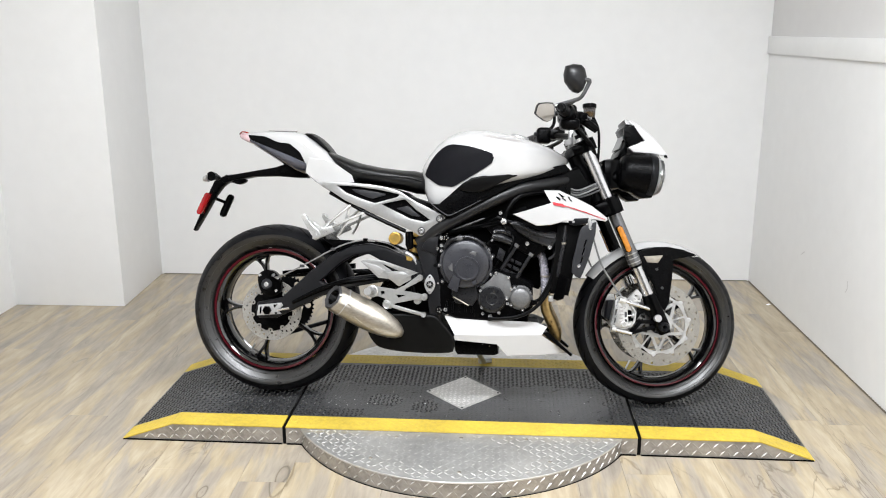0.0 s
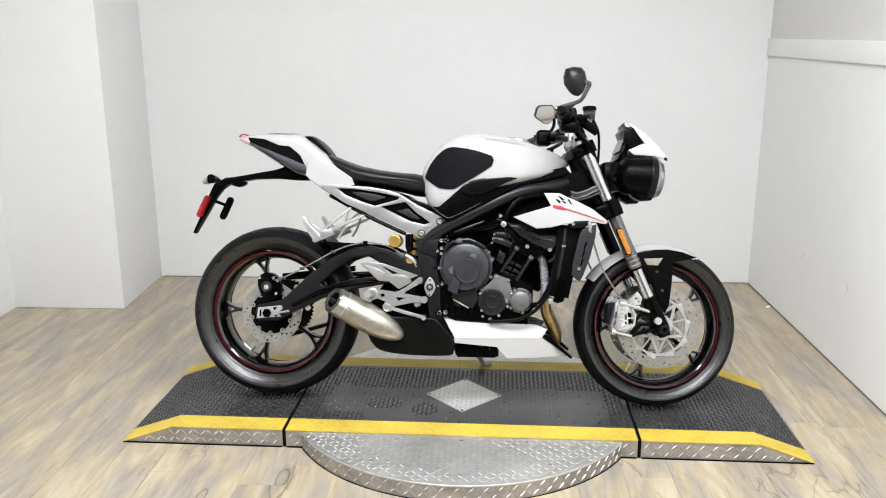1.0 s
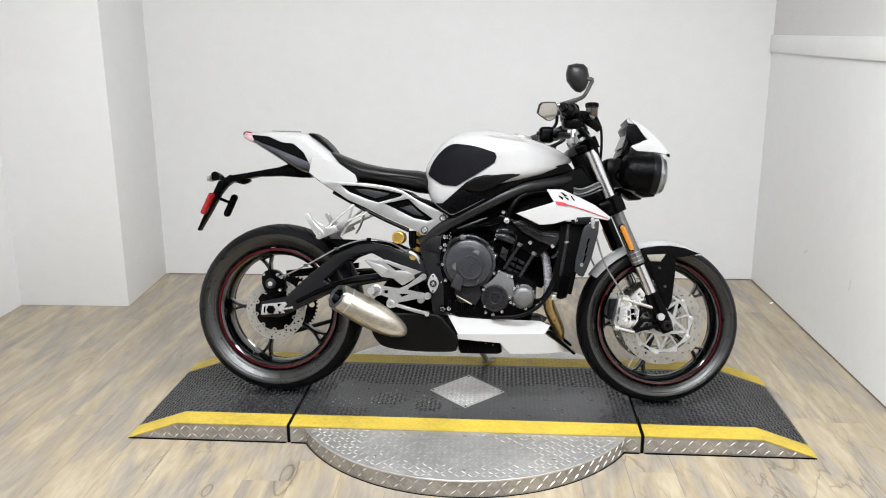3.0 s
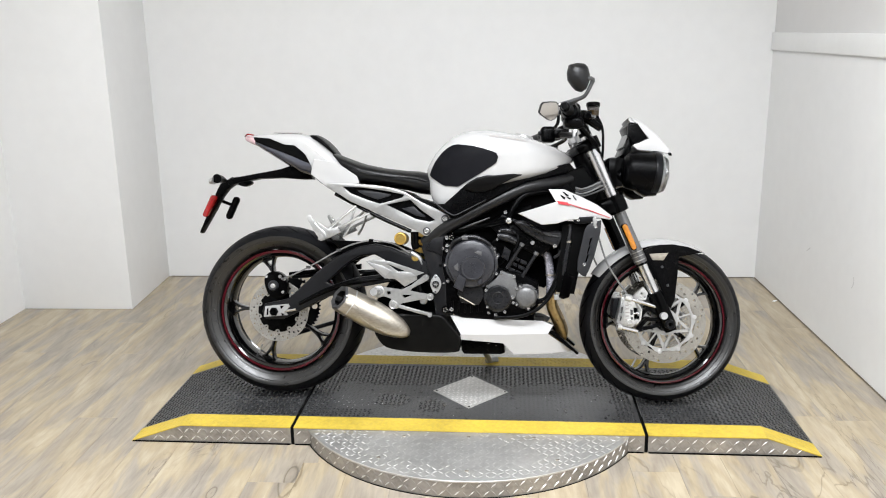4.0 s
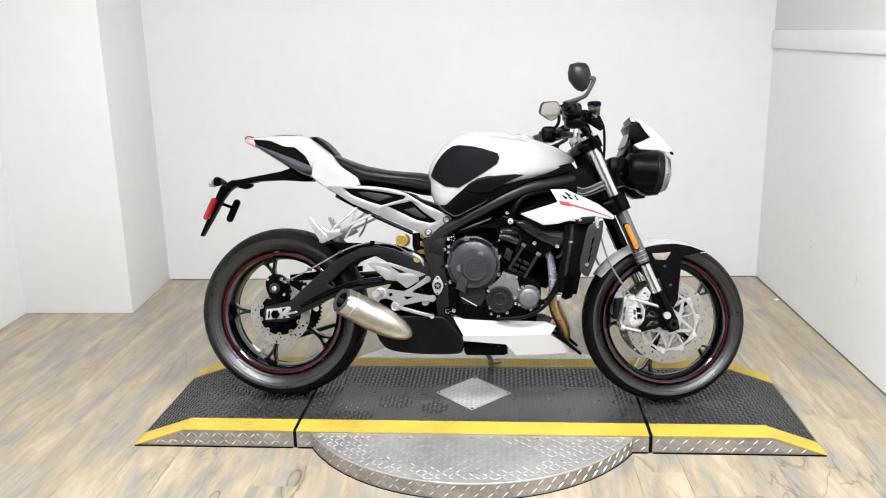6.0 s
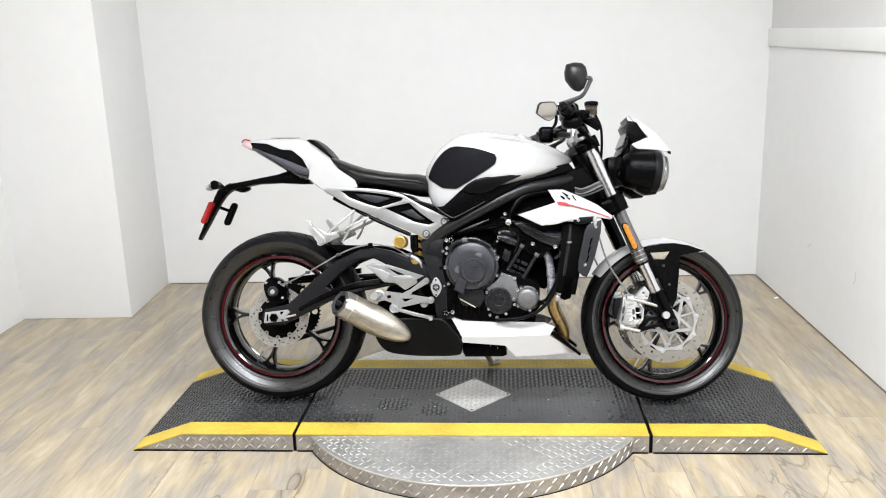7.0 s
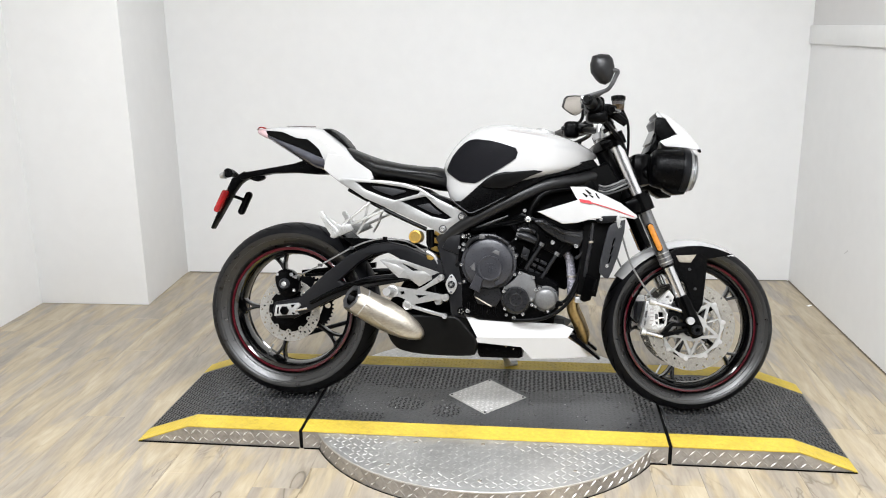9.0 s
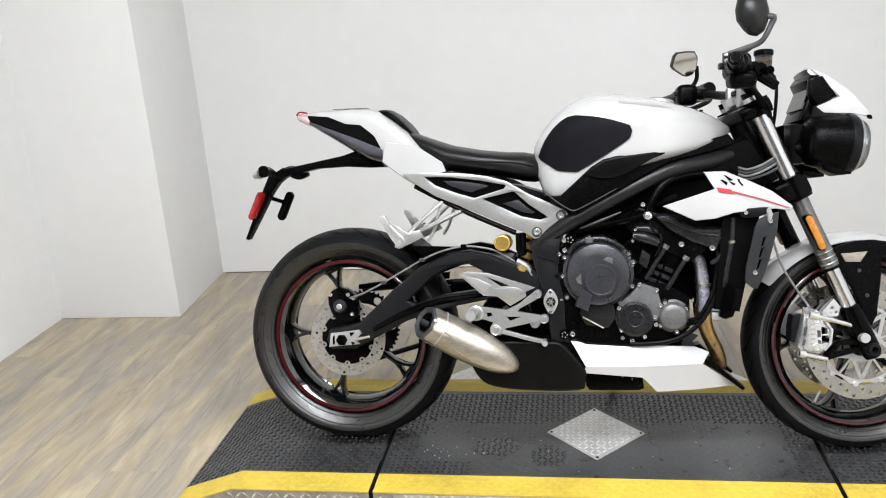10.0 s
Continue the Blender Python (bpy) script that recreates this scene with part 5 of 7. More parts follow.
put("reservoir_cap", lathe([(0, 0.002), (0.016, 0.002), (0.018, 0.005), (0.021, 0.004), (0.0225, 0), (0.0225, -0.006), (0, -0.006)], side_m(-0.235, -0.155, 0.581), 28), GOLD, rs)
put("remote_cap", tube([(-0.188, -0.13, 0.605), (-0.187, -0.13, 0.56), (-0.184, -0.128, 0.545)], [0.014, 0.014, 0.011], 14, 1), BLACK, rs)
put("shock_knob", lathe([(0.008, -0.006), (0.017, -0.006), (0.018, 0), (0.017, 0.006), (0.008, 0.006)], pose(-0.185, -0.125, 0.512, 12, 12, 0), 16, True), GOLD, sh, "gold adjuster ring")
put("shock_fitting", tube([(-0.20, -0.13, 0.53), (-0.175, -0.13, 0.515), (-0.16, -0.13, 0.49)], 0.009, 8), BRAID, sh)

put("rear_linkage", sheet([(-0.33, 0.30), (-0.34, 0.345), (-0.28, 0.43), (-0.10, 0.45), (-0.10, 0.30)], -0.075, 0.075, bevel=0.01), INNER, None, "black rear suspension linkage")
put("link_plate", sheet([(-0.30, 0.395), (-0.25, 0.42), (-0.16, 0.39), (-0.15, 0.36), (-0.22, 0.365)], -0.095, -0.08, bevel=0.004), BLACKP, None)
bolt(-0.235, -0.095, 0.395, 0.012, ALU)
bolt(-0.175, -0.095, 0.378, 0.010, ALU)

# -- footrests and brake pedal --
HNG = [(-0.3045, 0.4156), (-0.2869, 0.412), (-0.2267, 0.4041), (-0.1963, 0.4191), (-0.1508, 0.454), (-0.1384, 0.4565), (-0.1333, 0.4439), (-0.1439, 0.4339), (-0.1916, 0.408), (-0.1968, 0.3999), (-0.1324, 0.3886), (-0.1168, 0.381), (-0.1254, 0.3684), (-0.1576, 0.371), (-0.2279, 0.3559), (-0.2434, 0.337), (-0.2661, 0.337), (-0.2722, 0.3559), (-0.2627, 0.3712), (-0.2877, 0.3799), (-0.3081, 0.3769), (-0.3231, 0.3866), (-0.3246, 0.4045)]
hl = put("footrest_hanger", sheet(HNG, -0.178, -0.162, [[(-0.2807, 0.3967), (-0.267, 0.3982), (-0.2648, 0.389), (-0.2775, 0.385)], [(-0.2271, 0.3864), (-0.1901, 0.3862), (-0.2174, 0.3746)]], bevel=0.004, seg=3), SILVER, None, "silver cast footrest hanger with heel plate")
heel = put("heel_plate", sheet([(-0.353, 0.501), (-0.329, 0.5083), (-0.2737, 0.5036), (-0.1494, 0.4638), (-0.1753, 0.4525), (-0.1731, 0.4399), (-0.216, 0.415), (-0.2503, 0.4404), (-0.2879, 0.4432)], -0.176, -0.168, [[(-0.2765, 0.4921), (-0.2641, 0.4884), (-0.2171, 0.4694), (-0.2397, 0.4666)]], bevel=0.002), SILVER, hl, "angular silver heel plate")
put("heel_facet", sheet([(-0.345, 0.499), (-0.2943, 0.4862), (-0.2646, 0.4708), (-0.2851, 0.4518)], -0.178, -0.174, bevel=0.0015), ALU, heel)
put("heel_facet", sheet([(-0.262, 0.462), (-0.20, 0.466), (-0.180, 0.454), (-0.215, 0.424), (-0.248, 0.444)], -0.178, -0.174, bevel=0.0015), SILVER, heel)
for cx, cz, r in ((-0.3085, 0.3968, 0.021), (-0.1436, 0.4465, 0.011), (-0.1277, 0.380, 0.012), (-0.2562, 0.3508, 0.015)):
    put("boss", lathe([(0, 0.012), (r * 0.5, 0.012), (r * 0.55, 0.009), (r * 0.82, 0.0115), (r, 0.009), (r, -0.010), (0, -0.010)], side_m(cx, -0.172, cz), 20), SILVER, hl)
put("pedal_pivot", lathe([(0, 0.008), (0.011, 0.008), (0.014, 0.004), (0.014, -0.012), (0, -0.012)], side_m(-0.1527, -0.160, 0.3665), 16), ALU, hl)
peg = put("footpeg", tube([(-0.311, -0.18, 0.400), (-0.313, -0.25, 0.402)], [0.011, 0.013], 12, 1), ALU, None, "knurled aluminium footpeg")
ped = put("brake_pedal", bar([(-0.2404, 0.3476), (-0.1981, 0.336), (-0.1585, 0.3259), (-0.1239, 0.3183)], 0.012, -0.180, -0.168), SILVER, None, "silver rear brake pedal")
put("pedal_tip", tube([(-0.128, -0.165, 0.319), (-0.126, -0.205, 0.320)], 0.0075, 10, 1), ALU, ped)
put("master_cylinder", tube([(-0.175, -0.155, 0.43), (-0.16, -0.155, 0.36)], 0.012, 12, 1), BLACK, None)
put("left_footpeg", mirrored(tube([(-0.311, -0.15, 0.400), (-0.313, -0.25, 0.402)], 0.012, 12, 1)), ALU, None)
for sg in (-1, 1):
    y = 0.150 * sg
    pr = put("passenger_footrest_bracket", tube([(-0.395, y * 0.92, 0.695), (-0.45, y, 0.648), (-0.513, y * 1.05, 0.592)], 0.0050, 10), PEGM, None, "silver passenger footrest bracket")
    put("strut", tube([(-0.345, y * 0.92, 0.670), (-0.42, y, 0.635), (-0.513, y * 1.05, 0.592)], 0.0050, 10), PEGM, pr)
    put("strut", tube([(-0.40, y * 0.9, 0.69), (-0.42, y * 0.9, 0.62), (-0.44, y * 0.9, 0.585)], 0.0042, 10), PEGM, pr)
    put("peg", sheet(soft([(-0.566, 0.655), (-0.55, 0.66), (-0.530, 0.628), (-0.50, 0.60), (-0.498, 0.580), (-0.512, 0.573), (-0.533, 0.595), (-0.552, 0.628)], 3), min(y * 1.12, y * 1.02), max(y * 1.12, y * 1.02), bevel=0.003), PEGM, pr, "folded silver footrest plate")
    put("peg_hinge", sheet([(-0.536, 0.640), (-0.515, 0.630), (-0.488, 0.612), (-0.458, 0.622), (-0.446, 0.601), (-0.474, 0.588), (-0.515, 0.570), (-0.527, 0.575), (-0.522, 0.607)], min(y * 1.08, y * 1.0), max(y * 1.08, y * 1.0), bevel=0.003), PEGM, pr)
    put("pivot_bolt", rod((-0.513, y * 1.0, 0.585), (-0.513, y * 1.16, 0.585), 0.007, 8), ALU, pr)

# -- subframe, seat, tail --
SUB = [(-0.500, 0.772), (-0.452, 0.774), (-0.331, 0.768), (-0.271, 0.759), (-0.222, 0.745), (-0.163, 0.709), (-0.068, 0.666), (-0.060, 0.652), (-0.068, 0.640), (-0.10, 0.625), (-0.128, 0.594), (-0.15, 0.590), (-0.174, 0.606), (-0.253, 0.640), (-0.332, 0.675), (-0.412, 0.709), (-0.472, 0.747)]
O1 = [(-0.442, 0.762), (-0.371, 0.759), (-0.291, 0.748), (-0.222, 0.734), (-0.228, 0.725), (-0.308, 0.702), (-0.352, 0.715), (-0.412, 0.738)]
O2 = [(-0.286, 0.699), (-0.202, 0.717), (-0.163, 0.681), (-0.114, 0.647), (-0.134, 0.640), (-0.183, 0.650)]
sf = put("subframe", sheet(SUB, -0.150, -0.128, [O1, O2], bevel=0.004), SILVER, None, "silver cast rear subframe")
put("subframe_left", sheet(SUB, 0.128, 0.150, [O1, O2], bevel=0.004), SILVER, sf)
for o, shrink in ((O1, 0.55), (O2, 0.5)):
    cx, cz = sum(p[0] for p in o) / len(o), sum(p[1] for p in o) / len(o)
    put("infill", sheet([(cx + (x - cx) * 1.03, cz + (z - cz) * 1.05) for x, z in o], -0.137, -0.129), BLACKP, sf, "black textured infill panel", False, 0)
    put("infill_relief", sheet([(cx + (x - cx) * shrink, cz + (z - cz) * shrink) for x, z in o], -0.1435, -0.136, bevel=0.005), GUARD, sf)
    put("infill_left", sheet([(cx + (x - cx) * 1.03, cz + (z - cz) * 1.05) for x, z in o], 0.129, 0.137), BLACKP, sf, "", False, 0)
for bx, bz in ((-0.079, 0.651), (-0.143, 0.608)):
    put("bolt_washer", lathe([(0, 0.0012), (0.013, 0.0012), (0.0145, -0.001), (0.0145, -0.004), (0, -0.004)], side_m(bx, -0.150, bz), 20), STALK, sf)
    put("flange_bolt", lathe([(0, 0.004), (0.004, 0.004), (0.0048, 0.007), (0.008, 0.007), (0.0092, 0.0045), (0.0105, 0.002), (0.0105, -0.002), (0, -0.002)], side_m(bx, -0.150, bz), 14), BOLT, sf)
put("under_rail", tube([(-0.47, -0.135, 0.738), (-0.33, -0.137, 0.664), (-0.20, -0.137, 0.606)], 0.007, 8), BLACK, sf)
put("undertray", sheet([(-0.56, 0.80), (-0.40, 0.76), (-0.20, 0.73), (-0.10, 0.70), (-0.16, 0.62), (-0.42, 0.715), (-0.53, 0.775)], -0.10, 0.10, bevel=0.008), BLACKP, None, "black plastic undertray")
SEAT = [(-0.515, 0.868, 0.893, 0.05), (-0.49, 0.855, 0.886, 0.082), (-0.458, 0.82, 0.874, 0.102), (-0.42, 0.79, 0.860, 0.114), (-0.377, 0.772, 0.846, 0.124), (-0.30, 0.764, 0.831, 0.132), (-0.227, 0.752, 0.823, 0.130), (-0.18, 0.740, 0.821, 0.122), (-0.152, 0.737, 0.815, 0.110), (-0.130, 0.742, 0.797, 0.090), (-0.118, 0.750, 0.775, 0.055)]
st = put("seat", loft(SEAT, 32, 2.7), LEATHER, None, "black vinyl rider seat", False, 60)
put("seat_piping", tube([(-0.45, -0.112, 0.850), (-0.377, -0.127, 0.812), (-0.30, -0.134, 0.800), (-0.20, -0.128, 0.793), (-0.15, -0.112, 0.782)], 0.0022, 6), LEATHER, st)
HUMP = [(-0.60, 0.935, 0.950, 0.045), (-0.575, 0.930, 0.954, 0.068), (-0.555, 0.925, 0.952, 0.078), (-0.535, 0.912, 0.940, 0.080), (-0.51, 0.892, 0.917, 0.078), (-0.492, 0.876, 0.895, 0.068), (-0.484, 0.874, 0.882, 0.045)]
put("pillion_pad", loft(HUMP, 28, 2.8), BLACKP, None, "small black pillion pad", False, 60)
TAIL = [(-0.826, 0.936, 0.952, 0.02), (-0.80, 0.922, 0.955, 0.042), (-0.77, 0.907, 0.957, 0.060), (-0.72, 0.876, 0.959, 0.080), (-0.66, 0.840, 0.960, 0.096), (-0.61, 0.812, 0.957, 0.106), (-0.575, 0.803, 0.948, 0.111), (-0.55, 0.797, 0.930, 0.114), (-0.50, 0.775, 0.890, 0.120), (-0.46, 0.770, 0.850, 0.122), (-0.42, 0.770, 0.808, 0.122), (-0.392, 0.772, 0.780, 0.115)]
tl = put("tail_fairing", loft(TAIL, 36, 3.6), WHITE, None, "glossy white tail fairing", False, 50)
for sg in (-1, 1):
    bm = sheet([(-0.5605, 0.806), (-0.500, 0.758), (-0.455, 0.732), (-0.440, 0.762), (-0.385, 0.774), (-0.395, 0.80), (-0.47, 0.85), (-0.55, 0.86)], -0.129, -0.116, bevel=0.004, seg=3)
    put("tail_skirt", bm if sg < 0 else mirrored(bm), WHITE, tl)
put("tail_side_panel", patch_on(TAIL, 3.6, [(-0.790, 0.928), (-0.703, 0.897), (-0.621, 0.866), (-0.562, 0.840), (-0.562, 0.806), (-0.602, 0.810), (-0.667, 0.842), (-0.775, 0.908)], 0.006, 0.01), DARKBLUE, tl, "dark grey lower tail panel")
put("tail_side_panel", patch_on(TAIL, 3.6, [(-0.790, 0.928), (-0.703, 0.897), (-0.621, 0.866), (-0.562, 0.840), (-0.562, 0.806), (-0.602, 0.810), (-0.667, 0.842), (-0.775, 0.908)], 0.006, 0.01, side=1), DARKBLUE, tl)
put("tail_slot", patch_on(TAIL, 3.6, [(-0.79, 0.944), (-0.723, 0.937), (-0.666, 0.914), (-0.624, 0.910), (-0.584, 0.878), (-0.566, 0.843), (-0.625, 0.867), (-0.707, 0.898), (-0.79, 0.929)], 0.002, 0.006), BLACK, tl, "black vent under the tail edge")
put("tail_decal", sheet([(-0.715, 0.9595), (-0.61, 0.9585), (-0.61, 0.957), (-0.715, 0.9582)], -0.056, -0.050), RIMRED, tl, "thin red line")
lamp = put("tail_light", loft([(-0.834, 0.936, 0.950, 0.018), (-0.825, 0.930, 0.954, 0.034), (-0.80, 0.918, 0.953, 0.05), (-0.785, 0.914, 0.935, 0.057)], 24, 3.0), PINKL, None, "clear pinkish tail light lens", False, 60)
put("red_edge", tube([(-0.835, -0.016, 0.950), (-0.815, -0.046, 0.955), (-0.79, -0.058, 0.951)], 0.0026, 8), REDL, lamp)
HANG = [(-0.70, 0.829), (-0.66, 0.842), (-0.591, 0.816), (-0.578, 0.792), (-0.62, 0.792), (-0.693, 0.797), (-0.779, 0.794), (-0.85, 0.780), (-0.890, 0.768), (-0.90, 0.777), (-0.887, 0.795), (-0.822, 0.807)]
hg = put("plate_hanger", sheet(HANG, -0.028, 0.028, bevel=0.006), BLACKP, None, "black number plate hanger")
put("hanger_tail", sheet([(-0.885, 0.80), (-0.875, 0.775), (-0.902, 0.755), (-0.925, 0.725), (-0.965, 0.655), (-1.004, 0.590), (-1.010, 0.594), (-0.972, 0.68), (-0.945, 0.745), (-0.930, 0.775)], -0.02, 0.02, bevel=0.004), BLACKP, hg, "black plate carrier")
put("plate_lamp", sheet(soft([(-0.860, 0.776), (-0.815, 0.785), (-0.808, 0.775), (-0.835, 0.764)], 3), -0.03, 0.0, bevel=0.003), BLACK, hg)
put("rear_reflector", capsule((-0.948, 0.723), (-0.977, 0.661), 0.0094, -0.05, -0.018), REDL, hg, "red side reflector")
put("reflector_stay", tube([(-0.935, 0.02, 0.71), (-0.915, 0.045, 0.700), (-0.905, 0.055, 0.694)], 0.006, 8), BLACK, hg)
put("side_holder", capsule((-0.892, 0.716), (-0.920, 0.655), 0.0125, 0.045, 0.062), BLACK, hg, "black oblong reflector holder")
for sg in (-1, 1):
    ind = put("indicator", tube([(-0.90, sg * 0.05, 0.785), (-0.905, sg * 0.085, 0.79), (-0.905, sg * 0.12, 0.79)], [0.008, 0.014, 0.017], 12), BLACKP, hg, "small black indicator")
    put("indicator_lens", loft([(-0.935, 0.776, 0.786, 0.008), (-0.932, 0.771, 0.790, 0.022), (-0.918, 0.770, 0.798, 0.026)], 16, 2.2, pose(0, sg * 0.11, 0)), ALU, ind, "clear smoked lens")

# -- tank --
TANK = [(-0.152, 0.785, 0.835, 0.06), (-0.145, 0.755, 0.850, 0.088), (-0.124, 0.700, 0.884, 0.116), (-0.095, 0.668, 0.918, 0.134), (-0.06, 0.672, 0.945, 0.149), (-0.022, 0.698, 0.961, 0.160), (0.02, 0.735, 0.967, 0.169), (0.07, 0.752, 0.968, 0.174), (0.121, 0.765, 0.960, 0.174), (0.17, 0.778, 0.950, 0.167), (0.213, 0.788, 0.938, 0.155), (0.26, 0.800, 0.924, 0.135), (0.30, 0.814, 0.908, 0.112), (0.335, 0.832, 0.890, 0.086), (0.355, 0.848, 0.876, 0.062), (0.366, 0.854, 0.866, 0.035)]
TP, TL = 2.9, 5.5
tk = put("fuel_tank", loft(TANK, 72, TP, None, TL), WHITE, None, "glossy white fuel tank", False, 70)
PADO = [(-0.138, 0.806), (-0.130, 0.828), (-0.117, 0.853), (-0.098, 0.878), (-0.077, 0.897), (-0.058, 0.907), (-0.038, 0.910), (0.02, 0.902), (0.0497, 0.8941), (0.0796, 0.8848), (0.1034, 0.8753), (0.1042, 0.8626), (0.0991, 0.8451), (0.0789, 0.8307), (0.0486, 0.8114), (-0.030, 0.765), (-0.038, 0.762), (-0.083, 0.766), (-0.092, 0.770), (-0.134, 0.798)]
for sg in (-1, 1):
    put("knee_pad", patch_on(TANK, TP, PADO, 0.0035, 0.008, 40, 16, sg, TL), PAD, tk, "black rubber knee pad on the tank")
for k in range(7):
    x0 = 0.073 + 0.0182 * k
    z0 = 0.944 - 0.0027 * k
    put("name_bar", patch_on(TANK, TP, [(x0, z0), (x0 + 0.0150, z0 - 0.003), (x0 + 0.0150, z0 - 0.0100), (x0, z0 - 0.0070)], 0.0025, 0.004, 4, 2, -1, TL), NAMEG, tk, "faint grey lettering bar")
put("filler_cap", lathe([(0, 0.012), (0.03, 0.012), (0.034, 0.009), (0.036, 0.0), (0, 0.0)], pose(0.19, 0, 0.941, 0, 13, 0), 32), ALU, tk, "round aluminium filler cap")
SIDE = [(-0.125, 0.707), (-0.105, 0.702), (-0.080, 0.703), (-0.046, 0.733), (0.0, 0.775), (0.030, 0.793), (0.065, 0.801), (0.14, 0.808), (0.253, 0.825), (0.352, 0.848), (0.372, 0.825), (0.30, 0.803), (0.20, 0.782), (0.148, 0.757), (0.06, 0.710), (-0.022, 0.664), (-0.040, 0.657), (-0.056, 0.660)]
for sg in (-1, 1):
    bm = sheet(SIDE, -0.176, -0.12, bevel=0.006, seg=3)
    for v in bm.verts:
        if v.co.x > 0.1:
            v.co.y += (v.co.x - 0.1) * 0.34
    sp = put("side_panel", bm if sg < 0 else mirrored(bm), BLACKP, None, "black plastic panel under the tank" if sg < 0 else "")
    bm = tube([(-0.118, -0.176, 0.712), (-0.0957, -0.1775, 0.6932), (-0.0643, -0.1775, 0.6712), (-0.0451, -0.1775, 0.6640), (-0.0181, -0.1775, 0.6749), (0.0259, -0.1775, 0.6975), (0.0645, -0.1775, 0.7184)], [0.0012, 0.002, 0.002, 0.002, 0.002, 0.0018, 0.001], 8)
    put("panel_edge", bm if sg < 0 else mirrored(bm), GUARD, sp)
    bm = sheet([(-0.020, 0.755), (0.002, 0.773), (0.030, 0.791), (0.065, 0.7985), (0.14, 0.8055), (0.215, 0.815), (0.185, 0.802), (0.150, 0.789), (0.118, 0.772), (0.088, 0.755), (0.058, 0.745), (0.018, 0.745)], -0.187, -0.170, bevel=0.008, seg=4)
    for v in bm.verts:
        v.co.y += max(0, v.co.x - 0.1) * 0.34 + max(0, 0.765 - v.co.z) * 0.35
    put("panel_scoop", bm if sg < 0 else mirrored(bm), SCOOP, sp, "smooth dark grey raised scoop")

# -- belly pan and side stand --
UP = [(-0.060, 0.313), (0.10, 0.3035), (0.262, 0.295), (0.300, 0.280), (0.281, 0.252), (0.10, 0.25), (-0.021, 0.249)]
DN = [(-0.021, 0.249), (0.10, 0.25), (0.281, 0.252), (0.372, 0.186), (0.27, 0.1815), (0.162, 0.180), (0.126, 0.2195), (-0.028, 0.231)]


def belly_y(z):
    return -0.156 + (z - 0.25) * 0.40 if z > 0.25 else -0.156 + (0.25 - z) * 0.2


for sg in (-1, 1):
    bm = sheet(UP, -0.004, 0.004)
    sheet(DN, -0.004, 0.004, bm=bm)
    for v in bm.verts:
        v.co.y += belly_y(v.co.z) + max(0, v.co.x - 0.2) * 0.35
    bmesh.ops.remove_doubles(bm, verts=bm.verts, dist=1e-5)
    bp = put("belly_pan", bm if sg < 0 else mirrored(bm), WHITE, None, "glossy white angular belly pan", False, 20)
    bm = sheet([(0.281, 0.258), (0.30, 0.262), (0.39, 0.184), (0.384, 0.178)], -0.115, -0.07)
    put("pan_inner", bm if sg < 0 else mirrored(bm), BLACKP, bp, "black inner edge")
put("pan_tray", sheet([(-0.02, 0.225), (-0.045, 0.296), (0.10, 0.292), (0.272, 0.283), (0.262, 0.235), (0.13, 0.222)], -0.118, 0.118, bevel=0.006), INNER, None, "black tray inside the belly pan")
put("skid_box", sheet([(-0.024, 0.236), (0.084, 0.226), (0.128, 0.215), (0.132, 0.180), (0.118, 0.174), (-0.013, 0.173), (-0.022, 0.187)], -0.118, 0.08, bevel=0.008), BLACKP, None, "black box under the belly pan")
for bx in (0.045, 0.075, 0.10):
    bolt(bx, -0.118, 0.222 - (bx - 0.04) * 0.25, 0.003, ALU, None)
sd = put("side_stand", tube([(-0.03, 0.11, 0.27), (0.02, 0.21, 0.17), (0.065, 0.315, 0.078)], 0.011, 12), ALU, None, "side stand folded out")
put("stand_foot", tube([(0.05, 0.315, 0.074), (0.095, 0.335, 0.077)], 0.013, 10, 1), ALU, sd)

# -- radiator and shrouds --
rad = put("radiator", sheet([(0.325, 0.645), (0.416, 0.640), (0.368, 0.395), (0.305, 0.402)], -0.165, 0.165, bevel=0.006), INNER, None, "black radiator")
for k in range(12):
    t = (k + 1) / 13
    a = Vector((0.417, 0.640)).lerp(Vector((0.370, 0.395)), t)
    put("radiator_fin", block(a.x - 0.008, a.x - 0.0005, -0.15, 0.15, a.y - 0.002, a.y + 0.002), BLACK, rad, "", False, 0)
RC = [(0.398, 0.615), (0.406, 0.632), (0.432, 0.645), (0.4538, 0.650), (0.4514, 0.610), (0.4332, 0.5337), (0.4150, 0.482), (0.4036, 0.4583), (0.390, 0.462), (0.3743, 0.4776), (0.3765, 0.5155)]
for sg in (-1, 1):
    slots = [[(cx + 0.002, cz + 0.012), (cx + 0.0075, cz + 0.014), (cx + 0.0005, cz - 0.010), (cx - 0.0045, cz - 0.012)] for cx, cz in ((0.4162, 0.576), (0.4107, 0.548), (0.4057, 0.519))]
    bm = sheet(RC, -0.198, -0.186, slots, bevel=0.003)
    put("slot_backing", sheet([(0.40, 0.60), (0.442, 0.60), (0.418, 0.50), (0.380, 0.50)], -0.1855 if sg < 0 else 0.182, -0.182 if sg < 0 else 0.1855), BLACK, None)
    rc = put("radiator_cover", bm if sg < 0 else mirrored(bm), GUARD, None, "dark grey slotted radiator guard")
    bm = sheet([(0.335, 0.47), (0.372, 0.455), (0.35, 0.385), (0.33, 0.378), (0.315, 0.385)], -0.178, -0.15, bevel=0.004)
    put("radiator_tank", bm if sg < 0 else mirrored(bm), BLACK, rc)
bolt(0.434, -0.198, 0.628, 0.0075, ALU)
bolt(0.398, -0.198, 0.500, 0.0075, ALU)
